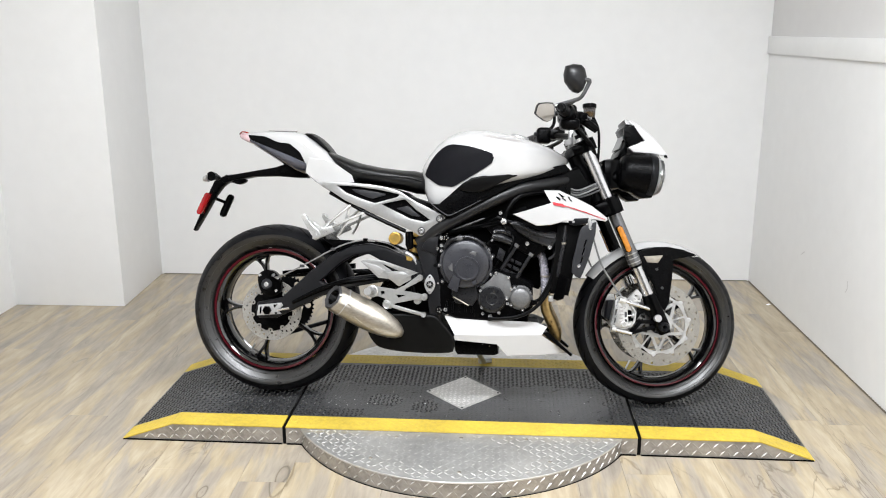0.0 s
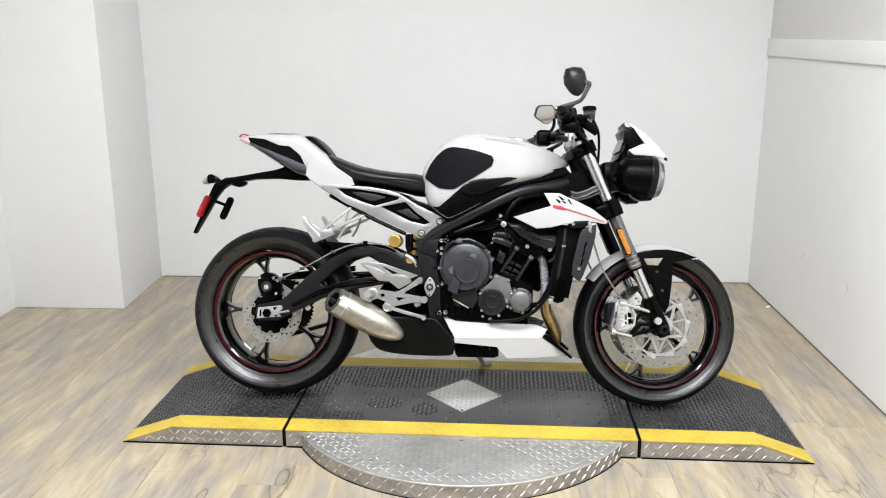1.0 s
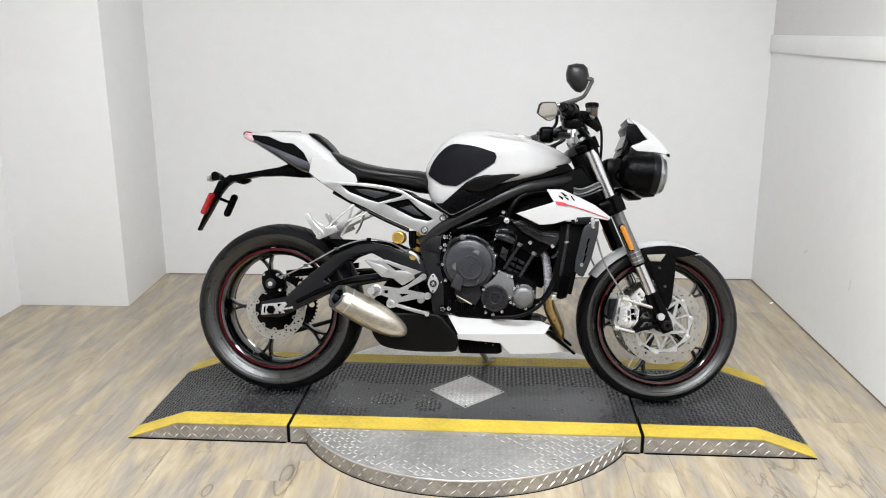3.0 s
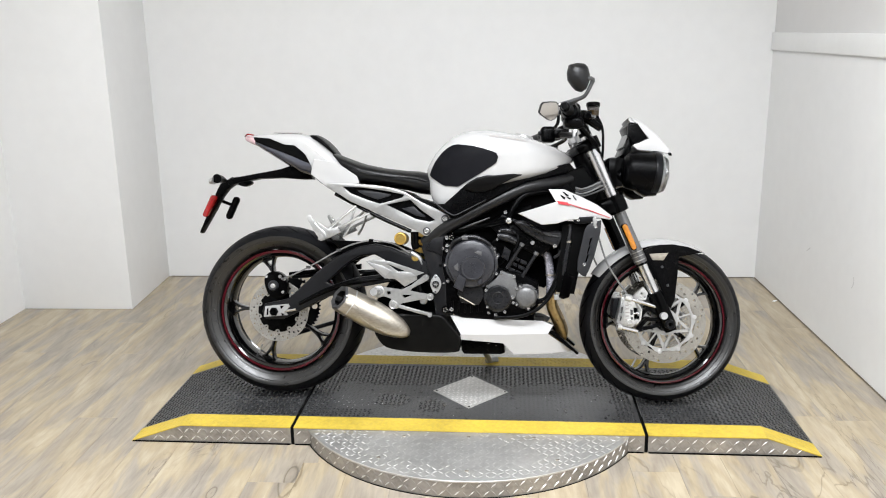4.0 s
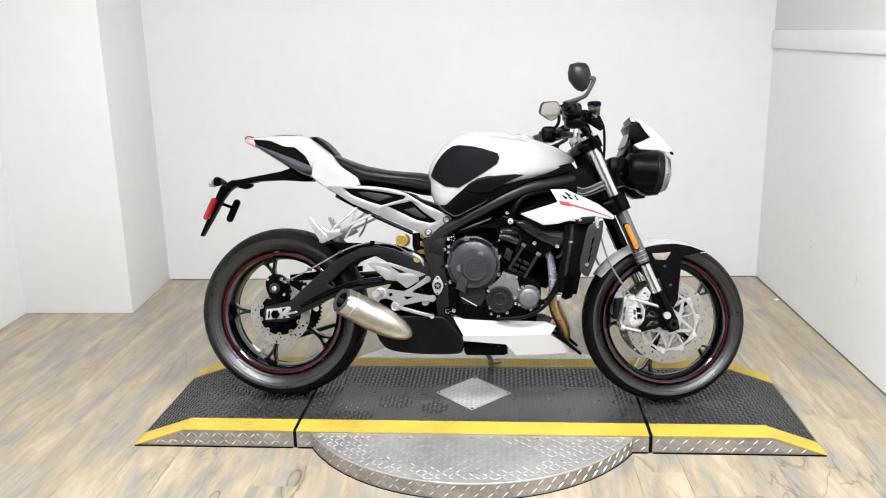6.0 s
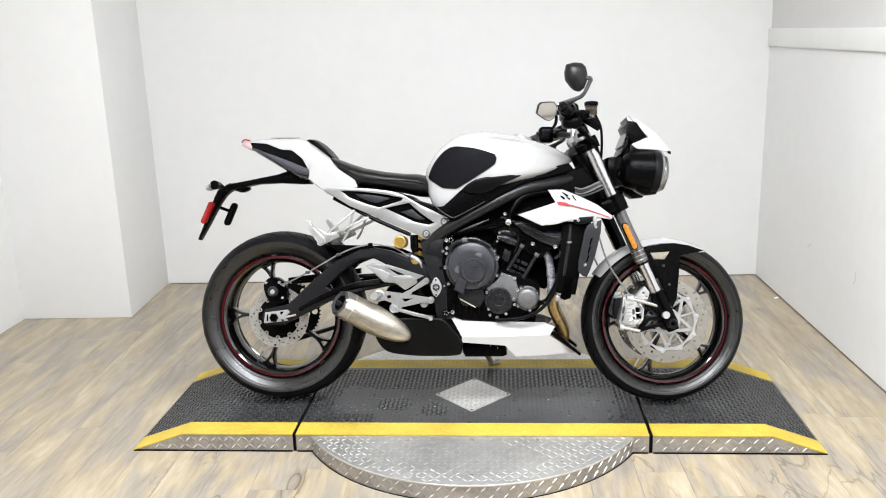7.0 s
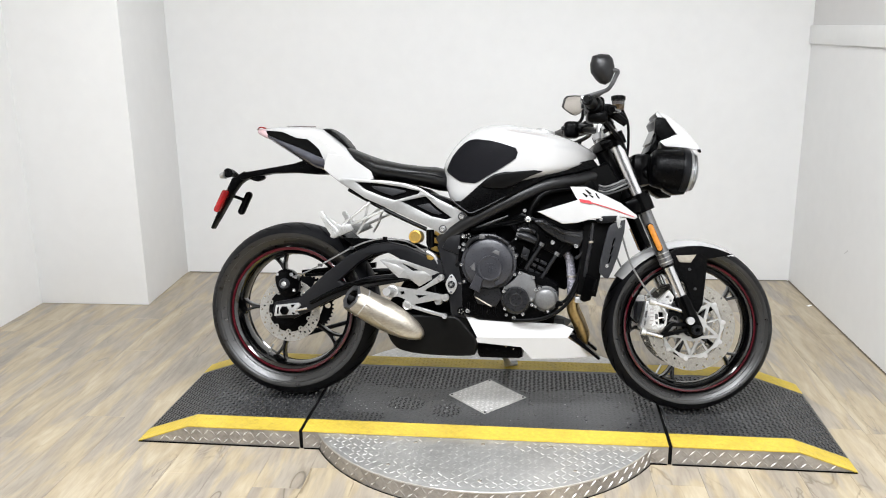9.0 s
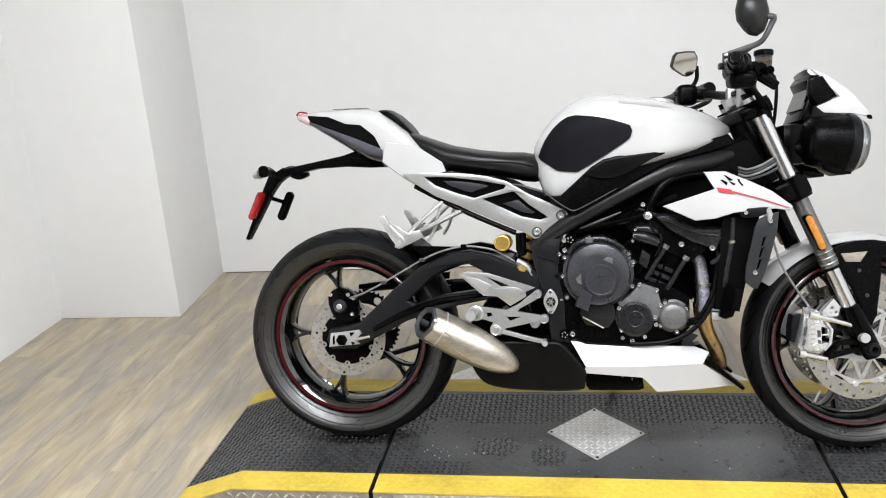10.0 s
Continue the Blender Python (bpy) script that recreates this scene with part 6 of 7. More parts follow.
put("shroud_bracket", sheet(soft([(0.364, 0.659), (0.395, 0.661), (0.430, 0.662), (0.436, 0.650), (0.40, 0.638), (0.366, 0.639)], 3), -0.195, -0.16, bevel=0.004), GREYM, None)
put("shroud_clip", sheet([(0.424, 0.655), (0.432, 0.665), (0.439, 0.645), (0.433, 0.620), (0.427, 0.63)], -0.203, -0.19, bevel=0.003), SILVER, None)
bolt(0.3762, -0.195, 0.6497, 0.007, ALU)
SH = [(0.275, 0.754), (0.328, 0.754), (0.39, 0.727), (0.441, 0.702), (0.492, 0.664), (0.494, 0.657), (0.486, 0.651), (0.451, 0.657), (0.348, 0.650), (0.301, 0.637), (0.253, 0.633), (0.173, 0.671), (0.300, 0.711)]
for sg in (-1, 1):
    bm = sheet(SH, -0.212, -0.198, bevel=0.004, seg=3)
    for v in bm.verts:
        v.co.y += max(0, v.co.x - 0.30) * 0.22 + max(0, v.co.z - 0.70) * 0.3
    sr = put("radiator_shroud", bm if sg < 0 else mirrored(bm), WHITE, None, "glossy white angular radiator shroud")
    for pts in ([(0.304, 0.715), (0.340, 0.709), (0.347, 0.698), (0.309, 0.704)], [(0.344, 0.7050), (0.42, 0.6822), (0.484, 0.659), (0.483, 0.6572), (0.42, 0.6792), (0.345, 0.7018)]):
        bm = sheet(pts, -0.214, -0.208)
        for v in bm.verts:
            v.co.y += max(0, v.co.x - 0.30) * 0.22 + max(0, v.co.z - 0.70) * 0.3
        put("red_line", bm if sg < 0 else mirrored(bm), RED, sr, "red accent stripe", False, 0)
    for pts in ([(0.3148, 0.7324), (0.3198, 0.7334), (0.3323, 0.7259), (0.3290, 0.7192)], [(0.3228, 0.745), (0.3290, 0.7435), (0.3456, 0.7325), (0.3371, 0.7298)], [(0.3361, 0.7273), (0.3400, 0.7280), (0.3513, 0.7225), (0.3475, 0.7186)], [(0.3560, 0.7341), (0.3620, 0.7325), (0.3634, 0.727), (0.3711, 0.718), (0.3671, 0.717), (0.3594, 0.727)]):
        bm = sheet(pts, -0.2142, -0.208)
        for v in bm.verts:
            v.co.y += max(0, v.co.x - 0.30) * 0.22 + max(0, v.co.z - 0.70) * 0.3
        put("badge_bar", bm if sg < 0 else mirrored(bm), BLACK, sr, "small dark badge shape", False, 0)

# -- forks, clamps, bars --
F0, F1 = Vector((0.391, 0, 0.940)), Vector((0.690, 0, 0.274))


def on_fork(z, y=0.0):
    t = (F0.z - z) / (F0.z - F1.z)
    return (F0.x + (F1.x - F0.x) * t, y, z)


for sg in (-1, 1):
    y = 0.105 * sg
    fk = put("fork", rod(on_fork(0.935, y), on_fork(0.70, y), 0.0230, 20), CHROME, None, "upside-down fork leg with silver tubes", True)
    put("fork_cap", rod(on_fork(0.948, y), on_fork(0.93, y), 0.022, 16), BLACK, fk, "", True)
    put("fork_nut", rod(on_fork(0.956, y), on_fork(0.945, y), 0.012, 6), ALU, fk, "", True)
    put("outer_tube", tube([on_fork(0.715, y), on_fork(0.69, y), on_fork(0.60, y), on_fork(0.515, y), on_fork(0.497, y)], [0.0225, 0.0225, 0.0215, 0.0228, 0.0220], 20, 1), FORKG if sg < 0 else BLACK, fk, "grey anodised outer tube", True)
    put("dust_seal", rod(on_fork(0.500, y), on_fork(0.490, y), 0.0212, 20), BLACK, fk, "", True)
    put("slider", rod(on_fork(0.495, y), on_fork(0.375, y), 0.0185, 20), CHROME, fk, "bright chromed slider", True)
    put("axle_clamp", tube([on_fork(0.395, y), on_fork(0.375, y), on_fork(0.33, y), on_fork(0.285, y), on_fork(0.262, y)], [0.024, 0.027, 0.026, 0.027, 0.020], 16, 1), BLACK, fk, "black axle clamp", True)
    put("pinch_bolt", rod((0.662, y - 0.035 * 1, 0.315), (0.662, y + 0.01, 0.315), 0.0125, 14), ALU, fk, "", True)
    for k in range(3):
        put("adjuster_mark", lathe([(0.0215, -0.003), (0.0236, 0), (0.0215, 0.003)], Matrix.Translation(on_fork(0.535 - 0.014 * k, y)) @ pose(0, 0, 0, 0, -24, 0), 20, True), SILVER, fk, "", True)
    amb = capsule((0.5235, 0.620), (0.5545, 0.551), 0.0092, -0.1475, -0.122)
    put("fork_reflector", amb if sg < 0 else mirrored(amb), AMBER, fk, "amber side reflector", True)
    if sg < 0:
        put("reflector_edge", capsule((0.523, 0.621), (0.555, 0.550), 0.0108, -0.143, -0.120, 0.002), BLACK, fk, "", True)
ax = put("front_axle", lathe([(0.006, 0.138), (0.008, 0.146), (0.015, 0.146), (0.017, 0.142), (0.017, -0.12), (0.006, -0.12)], side_m(FAX, 0, FAZ - 0.004), 20, True), GREYM, None, "hollow steel front axle", True)
for nm, z, hgt in (("top_clamp", 0.905, 0.034), ("bottom_clamp", 0.70, 0.05)):
    c = Vector(on_fork(z))
    bm = block(-0.055, 0.032, -0.138, 0.138, -hgt / 2, hgt / 2, 0.010)
    bm.transform(Matrix.Translation(c) @ pose(0, 0, 0, 0, -24, 0))
    cl = put(nm, bm, BLACK, None, "black fork clamp", True)
    for sg in (-1, 1):
        put("clamp_ring", tube([tuple(Vector(on_fork(z, 0.105 * sg)) + LEAD * t) for t in (-hgt * 0.62, hgt * 0.62)], 0.036, 20, 1), BLACK, cl, "", True)
hb = put("handlebar", tube([(0.270, -0.40, 0.985), (0.31, -0.28, 0.990), (0.355, -0.19, 0.982), (0.388, -0.10, 0.965), (0.395, 0, 0.962), (0.388, 0.10, 0.965), (0.355, 0.19, 0.982), (0.31, 0.28, 0.990), (0.270, 0.40, 0.985)], 0.0125, 14), BLACK, None, "black tapered handlebar", True)
for sg in (-1, 1):
    put("riser", block(0.375, 0.412, sg * 0.05 - 0.017, sg * 0.05 + 0.017, 0.915, 0.982, 0.008), SILVER, hb, "silver bar clamp", True)
    p = [Vector((0.272, sg * 0.395, 0.985)), Vector((0.305, sg * 0.295, 0.990))]
    put("grip", tube([tuple(p[0]), tuple(p[0].lerp(p[1], 0.08)), tuple(p[0].lerp(p[1], 0.1)), tuple(p[1].lerp(p[0], 0.06)), tuple(p[1])], [0.016, 0.0165, 0.0175, 0.0175, 0.02], 16, 1), HOSE, hb, "black rubber grip", True)
    put("bar_end", tube([(0.267, sg * 0.412, 0.985), (0.272, sg * 0.395, 0.985)], [0.010, 0.0135], 14, 1), BLACK, hb, "", True)
    put("switchgear", block(0.285, 0.345, min(sg * 0.225, sg * 0.285), max(sg * 0.225, sg * 0.285), 0.958, 1.02, 0.020, 4), BLACKP, hb, "black switch housing", True)
    put("switch_button", block(0.275, 0.29, min(sg * 0.235, sg * 0.255), max(sg * 0.235, sg * 0.255), 0.985, 1.0, 0.003), GREYM, hb, "", True)
    put("lever_perch", block(0.33, 0.375, min(sg * 0.19, sg * 0.235), max(sg * 0.19, sg * 0.235), 0.968, 1.005, 0.008), BLACK, hb, "", True)
    put("lever", tube([(0.365, sg * 0.21, 0.985), (0.385, sg * 0.26, 0.975), (0.370, sg * 0.33, 0.965), (0.345, sg * 0.40, 0.957)], [0.009, 0.0085, 0.0075, 0.009], 10), BLACK, hb, "black lever", True)
    put("cable", tube([(0.36, sg * 0.20, 0.985), (0.43, sg * 0.17, 0.975), (0.455, sg * 0.10, 0.89), (0.45, sg * 0.05, 0.78)], 0.0045, 8), HOSE, hb, "", True)
put("brake_master_cylinder", tube([(0.375, -0.245, 0.985), (0.380, -0.20, 0.985), (0.384, -0.165, 0.982)], [0.014, 0.016, 0.012], 12), BLACK, hb, "black brake master cylinder", True)
put("throttle_housing", tube([(0.300, -0.315, 0.990), (0.308, -0.285, 0.990), (0.318, -0.25, 0.990)], [0.024, 0.030, 0.026], 16), BLACKP, hb, "", True)
put("clutch_housing", tube([(0.300, 0.315, 0.990), (0.308, 0.285, 0.990), (0.318, 0.25, 0.990)], [0.020, 0.027, 0.024], 16), BLACKP, hb, "", True)
put("clutch_perch", tube([(0.37, 0.20, 1.000), (0.352, 0.27, 0.992), (0.335, 0.31, 0.985)], [0.020, 0.024, 0.016], 12), BLACK, hb, "", True)
put("brake_pump", tube([(0.372, -0.20, 0.982), (0.402, -0.195, 0.966), (0.428, -0.19, 0.949)], [0.013, 0.014, 0.012], 12), BLACK, hb, "black brake pump barrel", True)
put("lower_switch", block(0.288, 0.352, -0.30, -0.245, 0.936, 0.972, 0.016, 4), BLACKP, hb, "", True)
put("bar_collar", tube([(0.352, -0.19, 0.975), (0.385, -0.12, 0.958)], [0.020, 0.018], 14, 1), BLACK, hb, "", True)
for k in range(4):
    put("loom", tube([(0.345 + 0.01 * k, -0.235 + 0.02 * k, 0.955), (0.385 + 0.008 * k, -0.20 + 0.02 * k, 0.925 - 0.006 * k), (0.430 + 0.008 * k, -0.13 + 0.02 * k, 0.895 - 0.008 * k), (0.462, -0.08 + 0.02 * k, 0.80)], 0.0055, 8), HOSE, hb, "", True)
# Grey tubes stand for the highlights along these dark cables.
for k, (za, zb, xb) in enumerate(((0.757, 0.774, 0.440), (0.748, 0.768, 0.444), (0.740, 0.762, 0.448), (0.732, 0.752, 0.454))):
    put("cable_loop", tube([(0.372, -0.120, za + 0.004), (0.390, -0.138, za - 0.001), ((0.390 + xb) / 2, -0.145, (za + zb) / 2 - 0.003), (xb, -0.138, zb), (xb + 0.02, -0.10, zb + 0.008)], 0.0034, 8), STALK if k % 2 else BRAID, hb, "cable loop with its highlight put in as grey")
put("throttle_cable", tube([(0.32, -0.25, 0.975), (0.37, -0.20, 0.94), (0.42, -0.12, 0.90), (0.44, -0.05, 0.80)], 0.004, 8), HOSE, hb, "", True)
put("hook", tube([(0.335, 0.16, 0.935), (0.333, 0.16, 0.915), (0.340, 0.16, 0.905)], 0.005, 8), BLACK, hb, "", True)
put("steering_nut", tube([tuple(Vector((0.375, 0, 0.925)) + LEAD * t) for t in (0.0, 0.02)], 0.02, 8, 1), ALU, hb, "", True)
put("ignition_switch", tube([tuple(Vector((0.43, 0, 0.905)) + LEAD * t) for t in (0.0, 0.035)], 0.018, 16, 1), BLACK, hb, "", True)
rsv = put("brake_reservoir", tube([(0.407, -0.165, 0.994), (0.407, -0.165, 1.028)], [0.019, 0.021], 20, 1), SMOKE, None, "smoky brake fluid reservoir", True)
put("fluid", tube([(0.407, -0.165, 0.997), (0.407, -0.165, 1.013)], [0.0165, 0.0175], 16, 1), HEAT, rsv, "amber brake fluid", True)
put("reservoir_lid", lathe([(0, 0.014), (0.021, 0.014), (0.0235, 0.012), (0.0235, 0.002), (0.022, 0.0), (0, 0.0)], pose(0.407, -0.165, 1.027), 24), BLACK, rsv, "black screw lid", True)
put("reservoir_stem", tube([(0.407, -0.165, 0.997), (0.398, -0.172, 0.978), (0.385, -0.18, 0.972)], 0.007, 8), ALU, rsv, "", True)
put("reservoir_hose", tube([(0.420, -0.160, 0.998), (0.432, -0.158, 0.975), (0.428, -0.165, 0.952), (0.415, -0.175, 0.958)], 0.005, 8), HOSE, rsv, "", True)
MIR = [(0.2909, 1.1232), (0.3125, 1.1298), (0.3388, 1.1288), (0.3501, 1.1184), (0.3567, 1.0918), (0.3548, 1.0728), (0.3454, 1.05), (0.3322, 1.0414), (0.3172, 1.0443), (0.305, 1.0538), (0.288, 1.0756), (0.2852, 1.0994)]
MC = (0.318, 1.088)
LMIR = [(0.2898, 1.0927), (0.2968, 1.1233), (0.3056, 1.1332), (0.3338, 1.1368), (0.361, 1.1368), (0.3716, 1.1188), (0.3698, 1.0846), (0.3584, 1.0684), (0.3434, 1.0612), (0.3294, 1.0639), (0.2977, 1.0837)]
for sg in (-1, 1):
    dx = 0.0 if sg < 0 else 0.016
    out = [(x + dx, z) for x, z in MIR] if sg < 0 else LMIR
    bm = bmesh.new()
    rings = []
    for f, off in ((1.0, 0.012), (1.03, 0.004), (1.02, -0.004), (0.90, -0.016), (0.62, -0.026), (0.25, -0.030)):
        rings.append([bm.verts.new((MC[0] + dx + (x - MC[0] - dx) * f, off, MC[1] + (z - MC[1]) * f)) for x, z in out])
    for a, b in zip(rings, rings[1:]):
        for j in range(len(a)):
            bm.faces.new((a[j], a[(j + 1) % len(a)], b[(j + 1) % len(a)], b[j]))
    bm.faces.new(rings[0])
    bm.faces.new(rings[-1][::-1])
    # the shell's back looks ahead, its glass to the rear; seen from the flank it is turned a good way round
    TT = Matrix.Translation((MC[0] + dx, sg * 0.36, MC[1])) @ Matrix.Rotation(radians(10 if sg < 0 else 8), 4, "Z") @ Matrix.Rotation(radians(0 if sg < 0 else 9), 4, "X") @ Matrix.Translation((-MC[0] - dx, 0, -MC[1]))
    if sg > 0:
        bm.transform(Matrix.Diagonal((1, -1, 1, 1)))
    bm.transform(TT)
    mi = put("mirror", bm, SHELL, None, "black rear-view mirror on an angled arm", True, 40)
    gl = sheet([(MC[0] + dx + (x - MC[0] - dx) * 0.93, MC[1] + (z - MC[1]) * 0.93) for x, z in out], 0.0122, 0.0135)
    if sg > 0:
        gl.transform(Matrix.Diagonal((1, -1, 1, 1)))
    gl.transform(TT)
    put("mirror_glass", gl, MIRROR, mi, "clean mirror glass", True, 0)
    if sg < 0:
        pts = [(0.345, -0.372, 1.081), (0.364, -0.37, 1.078), (0.360, -0.365, 1.063), (0.347, -0.36, 1.036), (0.335, -0.35, 1.024), (0.30, -0.34, 1.013), (0.262, -0.335, 1.000)]
        put("mirror_arm", tube(pts, [0.006, 0.0075, 0.0065, 0.006, 0.0065, 0.0065, 0.008], 10, 3), STALK, mi, "", True)
        put("arm_brace", tube([(0.34, -0.352, 1.028), (0.305, -0.33, 1.005), (0.28, -0.31, 0.995)], 0.004, 8), STALK, mi, "", True)
        put("arm_clamp", block(0.258, 0.276, -0.358, -0.335, 0.984, 1.006, 0.007, 3), GREYM, mi, "", True)
        for bx, bz in ((0.262, 1.000), (0.272, 0.991), (0.263, 0.988)):
            put("clamp_bolt", lathe([(0, 0.003), (0.0035, 0.003), (0.0045, 0.001), (0.0045, -0.004), (0, -0.004)], side_m(bx, -0.359, bz), 10), BOLT, mi, "", True)
    else:
        put("mirror_arm", tube([(0.372, 0.36, 1.09), (0.368, 0.345, 1.05), (0.345, 0.335, 1.02), (0.300, 0.33, 0.988)], 0.0065, 10), BLACKP, mi, "", True)

# -- headlights, screen, instruments --
for sg in (-1, 1):
    y = 0.088 * sg
    HM = Matrix.Translation((0.603, y, 0.812)) @ pose(0, 0, 0, 0, 96, 0)
    hlp = put("headlight", lathe([(0.0, -0.074), (0.048, -0.073), (0.061, -0.062), (0.066, -0.040), (0.070, 0.0), (0.0745, 0.026), (0.075, 0.030), (0.070, 0.041), (0.055, 0.01), (0.0, 0.0)], HM, 40), BLACKP, None, "round black headlight", True, 40)
    put("lower_fin", sheet([(0.560, 0.760), (0.578, 0.742), (0.603, 0.728), (0.640, 0.731), (0.640, 0.75)], y - 0.03, y + 0.03, bevel=0.006), BLACK, hlp, "", True)
    put("bezel", lathe([(0.073, 0.022), (0.0770, 0.023), (0.0780, 0.028), (0.0770, 0.042), (0.075, 0.046), (0.069, 0.046), (0.068, 0.035)], HM, 40, True), GREYM, hlp, "dark grey headlight ring", True)
    put("reflector_bowl", lathe([(0.067, 0.046), (0.05, 0.032), (0.02, 0.022), (0.0, 0.02)], HM, 32), CHROME, hlp, "chromed reflector bowl", True)
    put("light_ring", lathe([(0.050, 0.044), (0.058, 0.044), (0.060, 0.050), (0.056, 0.056), (0.050, 0.054)], HM, 40, True), TRIM, hlp, "white ring light guide", True)
    put("lens", lathe([(0.0685, 0.042), (0.0685, 0.055), (0.060, 0.070), (0.032, 0.082), (0.0, 0.086), (0.0, 0.085), (0.0315, 0.081), (0.0592, 0.0692), (0.0674, 0.0547), (0.0674, 0.042)], HM, 40), GLASS, hlp, "clear domed lens", True)
    for a in (-0.9, 0.3, 1.5):
        put("light_bar", rod(tuple(HM @ Vector((0.046 * math.cos(a + 1.57), 0.046 * math.sin(a + 1.57), 0.05))), tuple(HM @ Vector((0.054 * math.cos(a + 1.57), 0.054 * math.sin(a + 1.57), 0.068))), 0.010, 8), TRIM, hlp, "white light guide", True)
    put("projector", lathe([(0.0, 0.070), (0.016, 0.068), (0.026, 0.060), (0.028, 0.045), (0, 0.045)], HM, 24), SILVER, hlp, "", True)
    put("headlight_bracket", tube([(0.50, y * 0.8, 0.80), (0.53, y, 0.802)], [0.02, 0.03], 12, 1), BLACK, hlp, "", True)
put("headlight_yoke", block(0.475, 0.535, -0.10, 0.10, 0.76, 0.865, 0.015), BLACK, None, "black headlight bracket", True)
ins = put("instrument_pod", sheet([(0.530, 0.876), (0.546, 0.915), (0.560, 0.952), (0.549, 0.978), (0.558, 0.992), (0.580, 0.991), (0.622, 0.934), (0.566, 0.909), (0.562, 0.889), (0.548, 0.868)], -0.066, 0.066, bevel=0.006), BLACK, None, "black instrument pod", True)
put("display", sheet([(0.540, 0.904), (0.567, 0.970), (0.564, 0.972), (0.536, 0.906)], -0.055, 0.055), BLACKG, ins, "dark display glass", True, 0)
put("pod_vane", sheet([(0.552, 0.982), (0.578, 0.982), (0.600, 0.950), (0.585, 0.944), (0.572, 0.962), (0.556, 0.955)], -0.074, -0.066, bevel=0.003), BLACKP, ins, "", True)
put("pod_cheek", sheet([(0.548, 0.978), (0.580, 0.986), (0.617, 0.932), (0.566, 0.912), (0.545, 0.940)], -0.088, -0.064, bevel=0.006), BLACKP, ins, "", True)
bm = bmesh.new()
NY, prof = 14, [(0.570, 1.020), (0.589, 1.007), (0.613, 0.986), (0.640, 0.956), (0.668, 0.920), (0.690, 0.893), (0.700, 0.876)]
rows = []
for j in range(NY + 1):
    u = j / NY * 2 - 1
    row = []
    for i, (x, z) in enumerate(prof):
        k = i / (len(prof) - 1)
        hw = 0.052 + 0.062 * k
        row.append((bm.verts.new((x - (0.010 + 0.05 * k) * u * u, hw * u, z - (0.012 + 0.02 * k) * u * u)), bm.verts.new((x - 0.005 - (0.010 + 0.05 * k) * u * u, hw * u * 0.97, z - 0.006 - (0.012 + 0.02 * k) * u * u))))
    rows.append(row)
for j in range(NY):
    for i in range(len(prof) - 1):
        a, b, c, d = rows[j][i], rows[j + 1][i], rows[j + 1][i + 1], rows[j][i + 1]
        bm.faces.new((a[0], b[0], c[0], d[0]))
        bm.faces.new((d[1], c[1], b[1], a[1]))
for j in range(NY):
    for i in (0, len(prof) - 1):
        a, b = rows[j][i], rows[j + 1][i]
        bm.faces.new((a[0], a[1], b[1], b[0]))
for i in range(len(prof) - 1):
    for j in (0, NY):
        a, b = rows[j][i], rows[j][i + 1]
        bm.faces.new((a[0], a[1], b[1], b[0]))
fs = put("fly_screen", bm, WHITE, None, "white fly screen cowl over the headlights", True, 50)
for sg in (-1, 1):
    bm = sheet([(0.566, 1.008), (0.578, 0.992), (0.616, 0.929), (0.557, 0.905), (0.576, 0.889), (0.645, 0.885), (0.694, 0.875), (0.687, 0.890), (0.65, 0.938), (0.612, 0.982), (0.580, 1.006)], -0.104, -0.096, bevel=0.002)
    for v in bm.verts:
        v.co.y += max(0, v.co.z - 0.93) * 0.7
    put("screen_side", bm if sg < 0 else mirrored(bm), WHITE, fs, "", True)
    bm = sheet([(0.682, 0.880), (0.691, 0.879), (0.693, 0.869), (0.685, 0.872)], -0.112, -0.10)
    put("screen_tip", bm if sg < 0 else mirrored(bm), BLACK, fs, "", True)

# -- front mudguard and brakes --
def fender(a0, a1, r0, r1, hw, drop, n, m, thick=0.004):
    """An arched shell over the front tyre from angle a0 to a1."""
    bm = bmesh.new()
    rows = []
    for i in range(n + 1):
        t = i / n
        a = radians(a0 + (a1 - a0) * t)
        r = r0 + (r1 - r0) * t
        w = hw * (1 - 0.35 * abs(2 * t - 1) ** 3)
        row = []
        for j in range(m + 1):
            u = j / m * 2 - 1
            rr = r - drop * abs(u) ** 2.6
            row.append(tuple(bm.verts.new((FAX + (rr - d) * math.cos(a), w * u * (1 - d * 6), FAZ + (rr - d) * math.sin(a))) for d in (0, thick)))
        rows.append(row)
    for i in range(n):
        for j in range(m):
            a, b, c, d = rows[i][j], rows[i + 1][j], rows[i + 1][j + 1], rows[i][j + 1]
            bm.faces.new((a[0], b[0], c[0], d[0]))
            bm.faces.new((d[1], c[1], b[1], a[1]))
    for i in range(n):
        for j in (0, m):
            a, b = rows[i][j], rows[i + 1][j]
            bm.faces.new((a[0], a[1], b[1], b[0]))
    for j in range(m):
        for i in (0, n):
            a, b = rows[i][j], rows[i][j + 1]
            bm.faces.new((a[0], a[1], b[1], b[0]))
    return bm


mg = put("front_mudguard", fender(57, 146, 0.2915, 0.2975, 0.073, 0.022, 30, 12, 0.0025), WHITE, None, "white front mudguard with black side brace", True, 60)
FB = [(0.590, 0.532), (0.62, 0.549), (0.66, 0.560), (0.706, 0.562), (0.76, 0.553), (0.812, 0.534), (0.765, 0.524), (0.728, 0.518), (0.724, 0.461), (0.714, 0.367), (0.700, 0.338), (0.690, 0.345), (0.655, 0.43)]
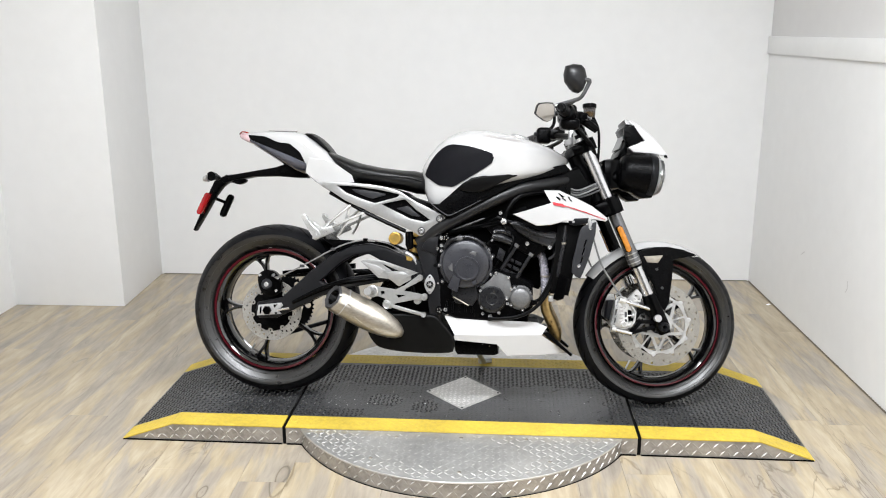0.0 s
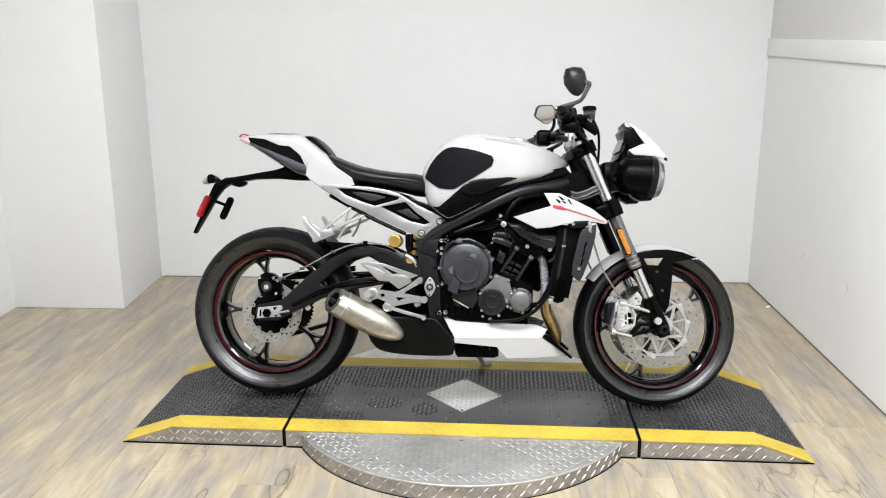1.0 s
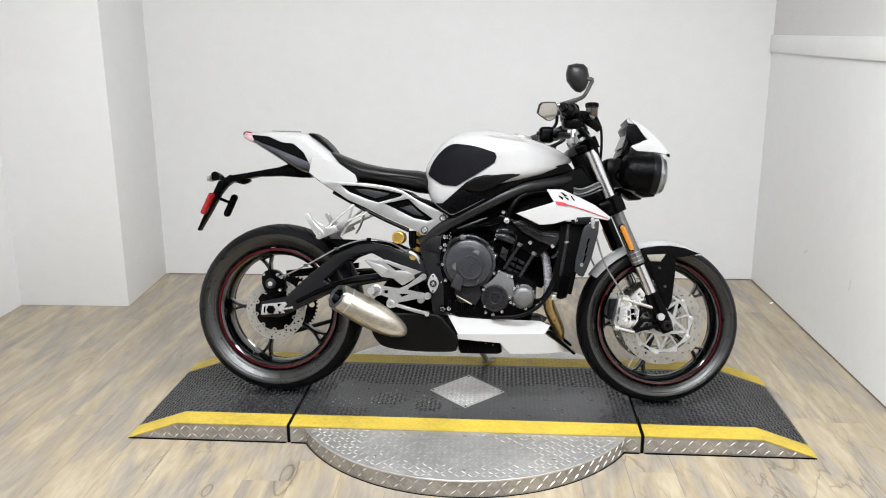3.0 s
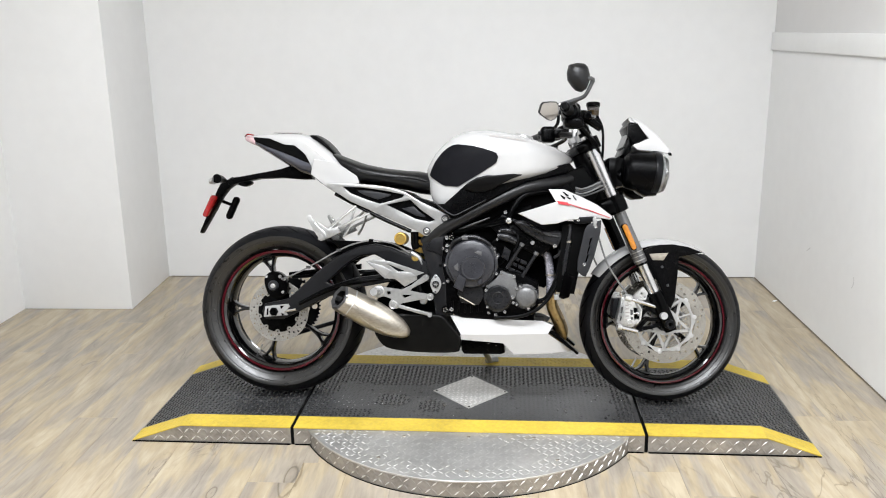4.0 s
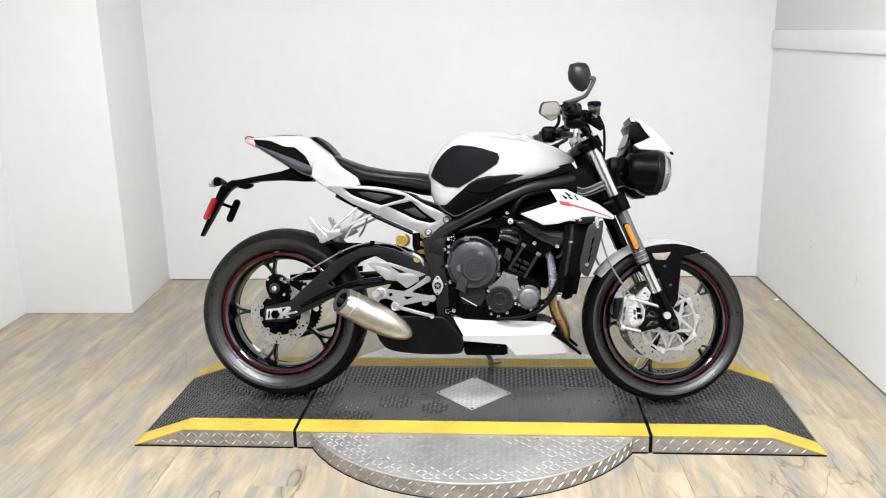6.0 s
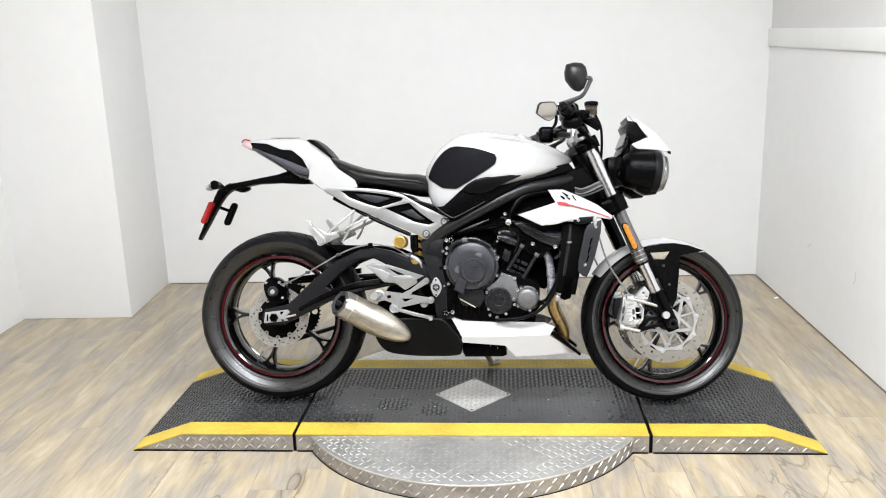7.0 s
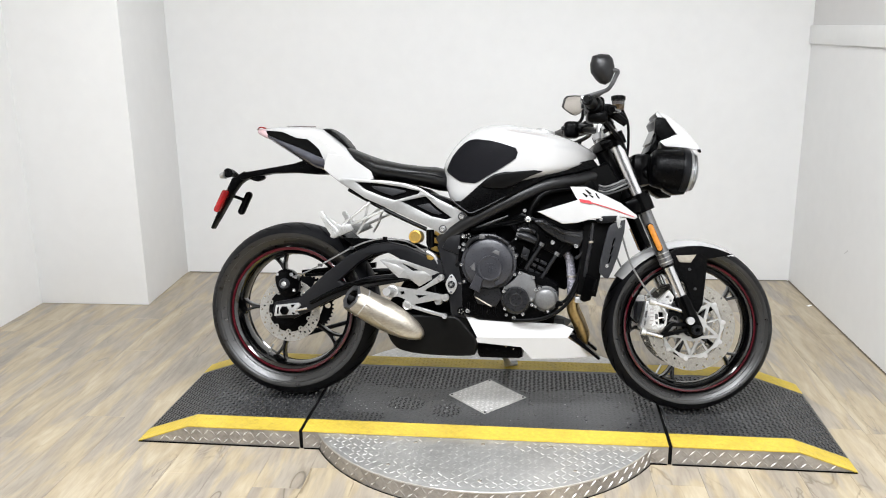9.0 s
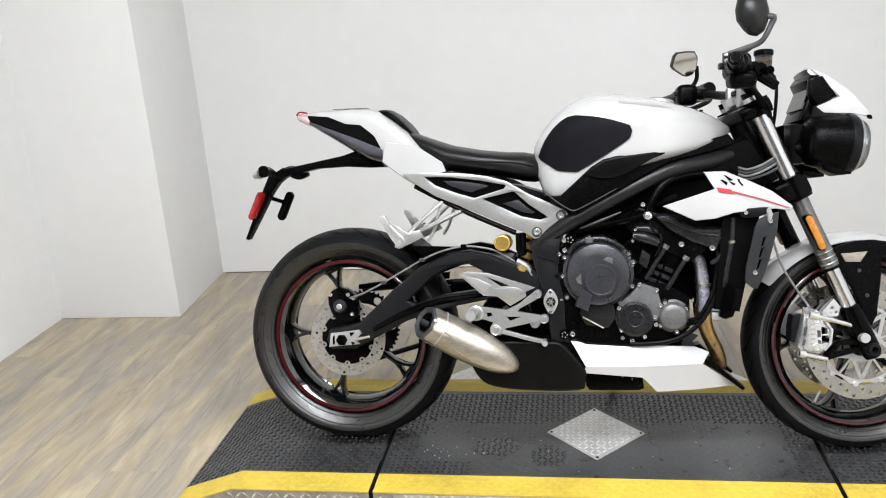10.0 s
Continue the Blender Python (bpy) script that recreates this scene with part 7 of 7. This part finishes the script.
for sg in (-1, 1):
    bm = sheet(FB, -0.088, -0.076, bevel=0.003)
    fb = put("side_brace", bm if sg < 0 else mirrored(bm), BLACKP, mg, "black mudguard brace", True)
    bm = sheet([(0.622, 0.528), (0.69, 0.532), (0.672, 0.505), (0.634, 0.506)], -0.0905, -0.086, bevel=0.002)
    put("brace_plate", bm if sg < 0 else mirrored(bm), STEEL, mg, "", True)
for bx, bz in ((0.668, 0.483), (0.688, 0.418)):
    bolt(bx, -0.088, bz, 0.006, STALK, mg, True)
CAL = [(0.520, 0.374), (0.552, 0.386), (0.581, 0.358), (0.588, 0.333), (0.580, 0.292), (0.558, 0.272), (0.514, 0.278), (0.504, 0.291), (0.515, 0.335)]
for sg in (-1, 1):
    flip = (lambda q: q) if sg < 0 else mirrored
    fc = put("front_caliper", flip(sheet(CAL, -0.112, -0.045, [[(0.562, 0.342), (0.578, 0.338), (0.580, 0.304), (0.566, 0.298)]], bevel=0.006, seg=2)), PEGM, None, "silver radial front brake caliper", True)
    put("outer_half", flip(sheet([(0.524, 0.368), (0.550, 0.378), (0.566, 0.362), (0.560, 0.340), (0.562, 0.300), (0.570, 0.288), (0.552, 0.278), (0.518, 0.284), (0.512, 0.294), (0.522, 0.335)], -0.124, -0.110, bevel=0.005)), PEGM, fc, "rounded outer caliper half", True)
    for cz, cx in ((0.362, 0.547), (0.292, 0.546)):
        put("piston_cover", flip(lathe([(0, 0.001), (0.006, 0.001), (0.008, 0.003), (0.010, 0.002), (0.011, 0.0), (0.011, -0.004), (0, -0.004)], side_m(cx, -0.124, cz), 20)), PEGM, fc, "", True)
    for k in range(5):
        put("caliper_print", flip(bar([(0.531, 0.350 - 0.0125 * k), (0.543, 0.3505 - 0.0125 * k)], 0.0045, -0.1248, -0.1232, 0.0)), NAMEG, fc, "small dark printed bar", True)
    put("bridge", flip(bar([(0.566, 0.366), (0.588, 0.334), (0.584, 0.300), (0.568, 0.282)], 0.008, -0.118, -0.106, 0.002)), PEGM, fc, "", True)
    put("bleed_nipple", flip(rod((0.524, -0.105, 0.372), (0.518, -0.11, 0.394), 0.004, 8)), CHROME, fc, "", True)
    put("pad_pin", flip(rod((0.562, -0.110, 0.320), (0.580, -0.110, 0.322), 0.003, 8)), CHROME, fc, "", True)
    put("pad_backing", flip(sheet([(0.560, 0.345), (0.580, 0.340), (0.582, 0.302), (0.564, 0.296)], -0.095, -0.05)), BLACK, fc, "", True)
    for a, m, b in (((0.529, 0.376), (0.548, 0.367), (0.637, 0.346)), ((0.503, 0.276), (0.556, 0.264), (0.575, 0.259))):
        put("caliper_bolt", flip(rod((a[0], -0.122, a[1]), (b[0], -0.115, b[1]), 0.0075, 12)), CHROME, fc, "long bright caliper bolt", True)
        put("bolt_head", flip(rod((a[0], -0.122, a[1]), (a[0] + (b[0] - a[0]) * 0.2, -0.120, a[1] + (b[1] - a[1]) * 0.2), 0.0105, 12)), PEGM, fc, "", True)
    for pts, w in (([(0.572, 0.260), (0.606, 0.270), (0.668, 0.285)], 0.012), ([(0.577, 0.264), (0.608, 0.300), (0.665, 0.300)], 0.012), ([(0.606, 0.354), (0.635, 0.330), (0.660, 0.312)], 0.016), ([(0.580, 0.300), (0.600, 0.330), (0.628, 0.346)], 0.014)):
        put("caliper_bracket", flip(bar(pts, w, -0.116, -0.09, 0.003)), BLACKP, fc, "", True)
    put("caliper_lug", flip(sheet([(0.563, 0.378), (0.597, 0.413), (0.614, 0.392), (0.607, 0.368), (0.575, 0.366)], -0.108, -0.09, [circle(0.592, 0.390, 0.004, 8), circle(0.602, 0.378, 0.003, 8)], bevel=0.002)), PEGM, fc, "", True)
    for pts in ([(0.517, 0.344), (0.524, 0.345), (0.520, 0.322), (0.514, 0.322)], [(0.548, 0.336), (0.557, 0.334), (0.557, 0.318), (0.549, 0.316)], [(0.549, 0.311), (0.557, 0.309), (0.559, 0.300), (0.551, 0.301)], [(0.514, 0.312), (0.520, 0.312), (0.516, 0.296), (0.511, 0.297)]):
        put("caliper_recess", flip(sheet(pts, -0.1246, -0.1225)), STALK, fc, "dark recess in the casting", True, 0)
    put("lower_body", flip(sheet([(0.497, 0.372), (0.517, 0.374), (0.509, 0.335), (0.500, 0.300), (0.490, 0.310), (0.492, 0.345)], -0.100, -0.06, bevel=0.004)), GREYM, fc, "", True)
    bm = tube([(0.545, -0.085, 0.388), (0.505, -0.10, 0.44), (0.470, -0.10, 0.50), (0.445, -0.10, 0.575), (0.43, -0.08, 0.65)], 0.0032, 8)
    put("brake_hose", bm if sg < 0 else mirrored(bm), BRAID, None, "thin grey front brake hose", True)

# ---- floor boards ----
PW, PL = 0.152, 1.22
bm = block(-PW / 2 + 0.0003, PW / 2 - 0.0003, -PL / 2 + 0.0003, PL / 2 - 0.0003, -0.003, 0, 0.0004, 1)
board = mesh_of("plank", bm, PLANK, 0)
rnd = random.Random(4)
cols = int((XR - XL) / PW) + 1
for i in range(cols):
    x = XL + PW * (i + 0.3)
    y = YF + 0.5 - rnd.random() * PL
    while y < YB + PL / 2:
        near, far = max(y - PL / 2, YF + 0.001), min(y + PL / 2, YB + 0.02)
        if far - near > 0.02:
            ob = new("plank", board)
            ob.location = (x, (near + far) / 2, 0)
            ob.scale = (1, (far - near) / PL, 1)
            ob.parent = floor
        y += PL
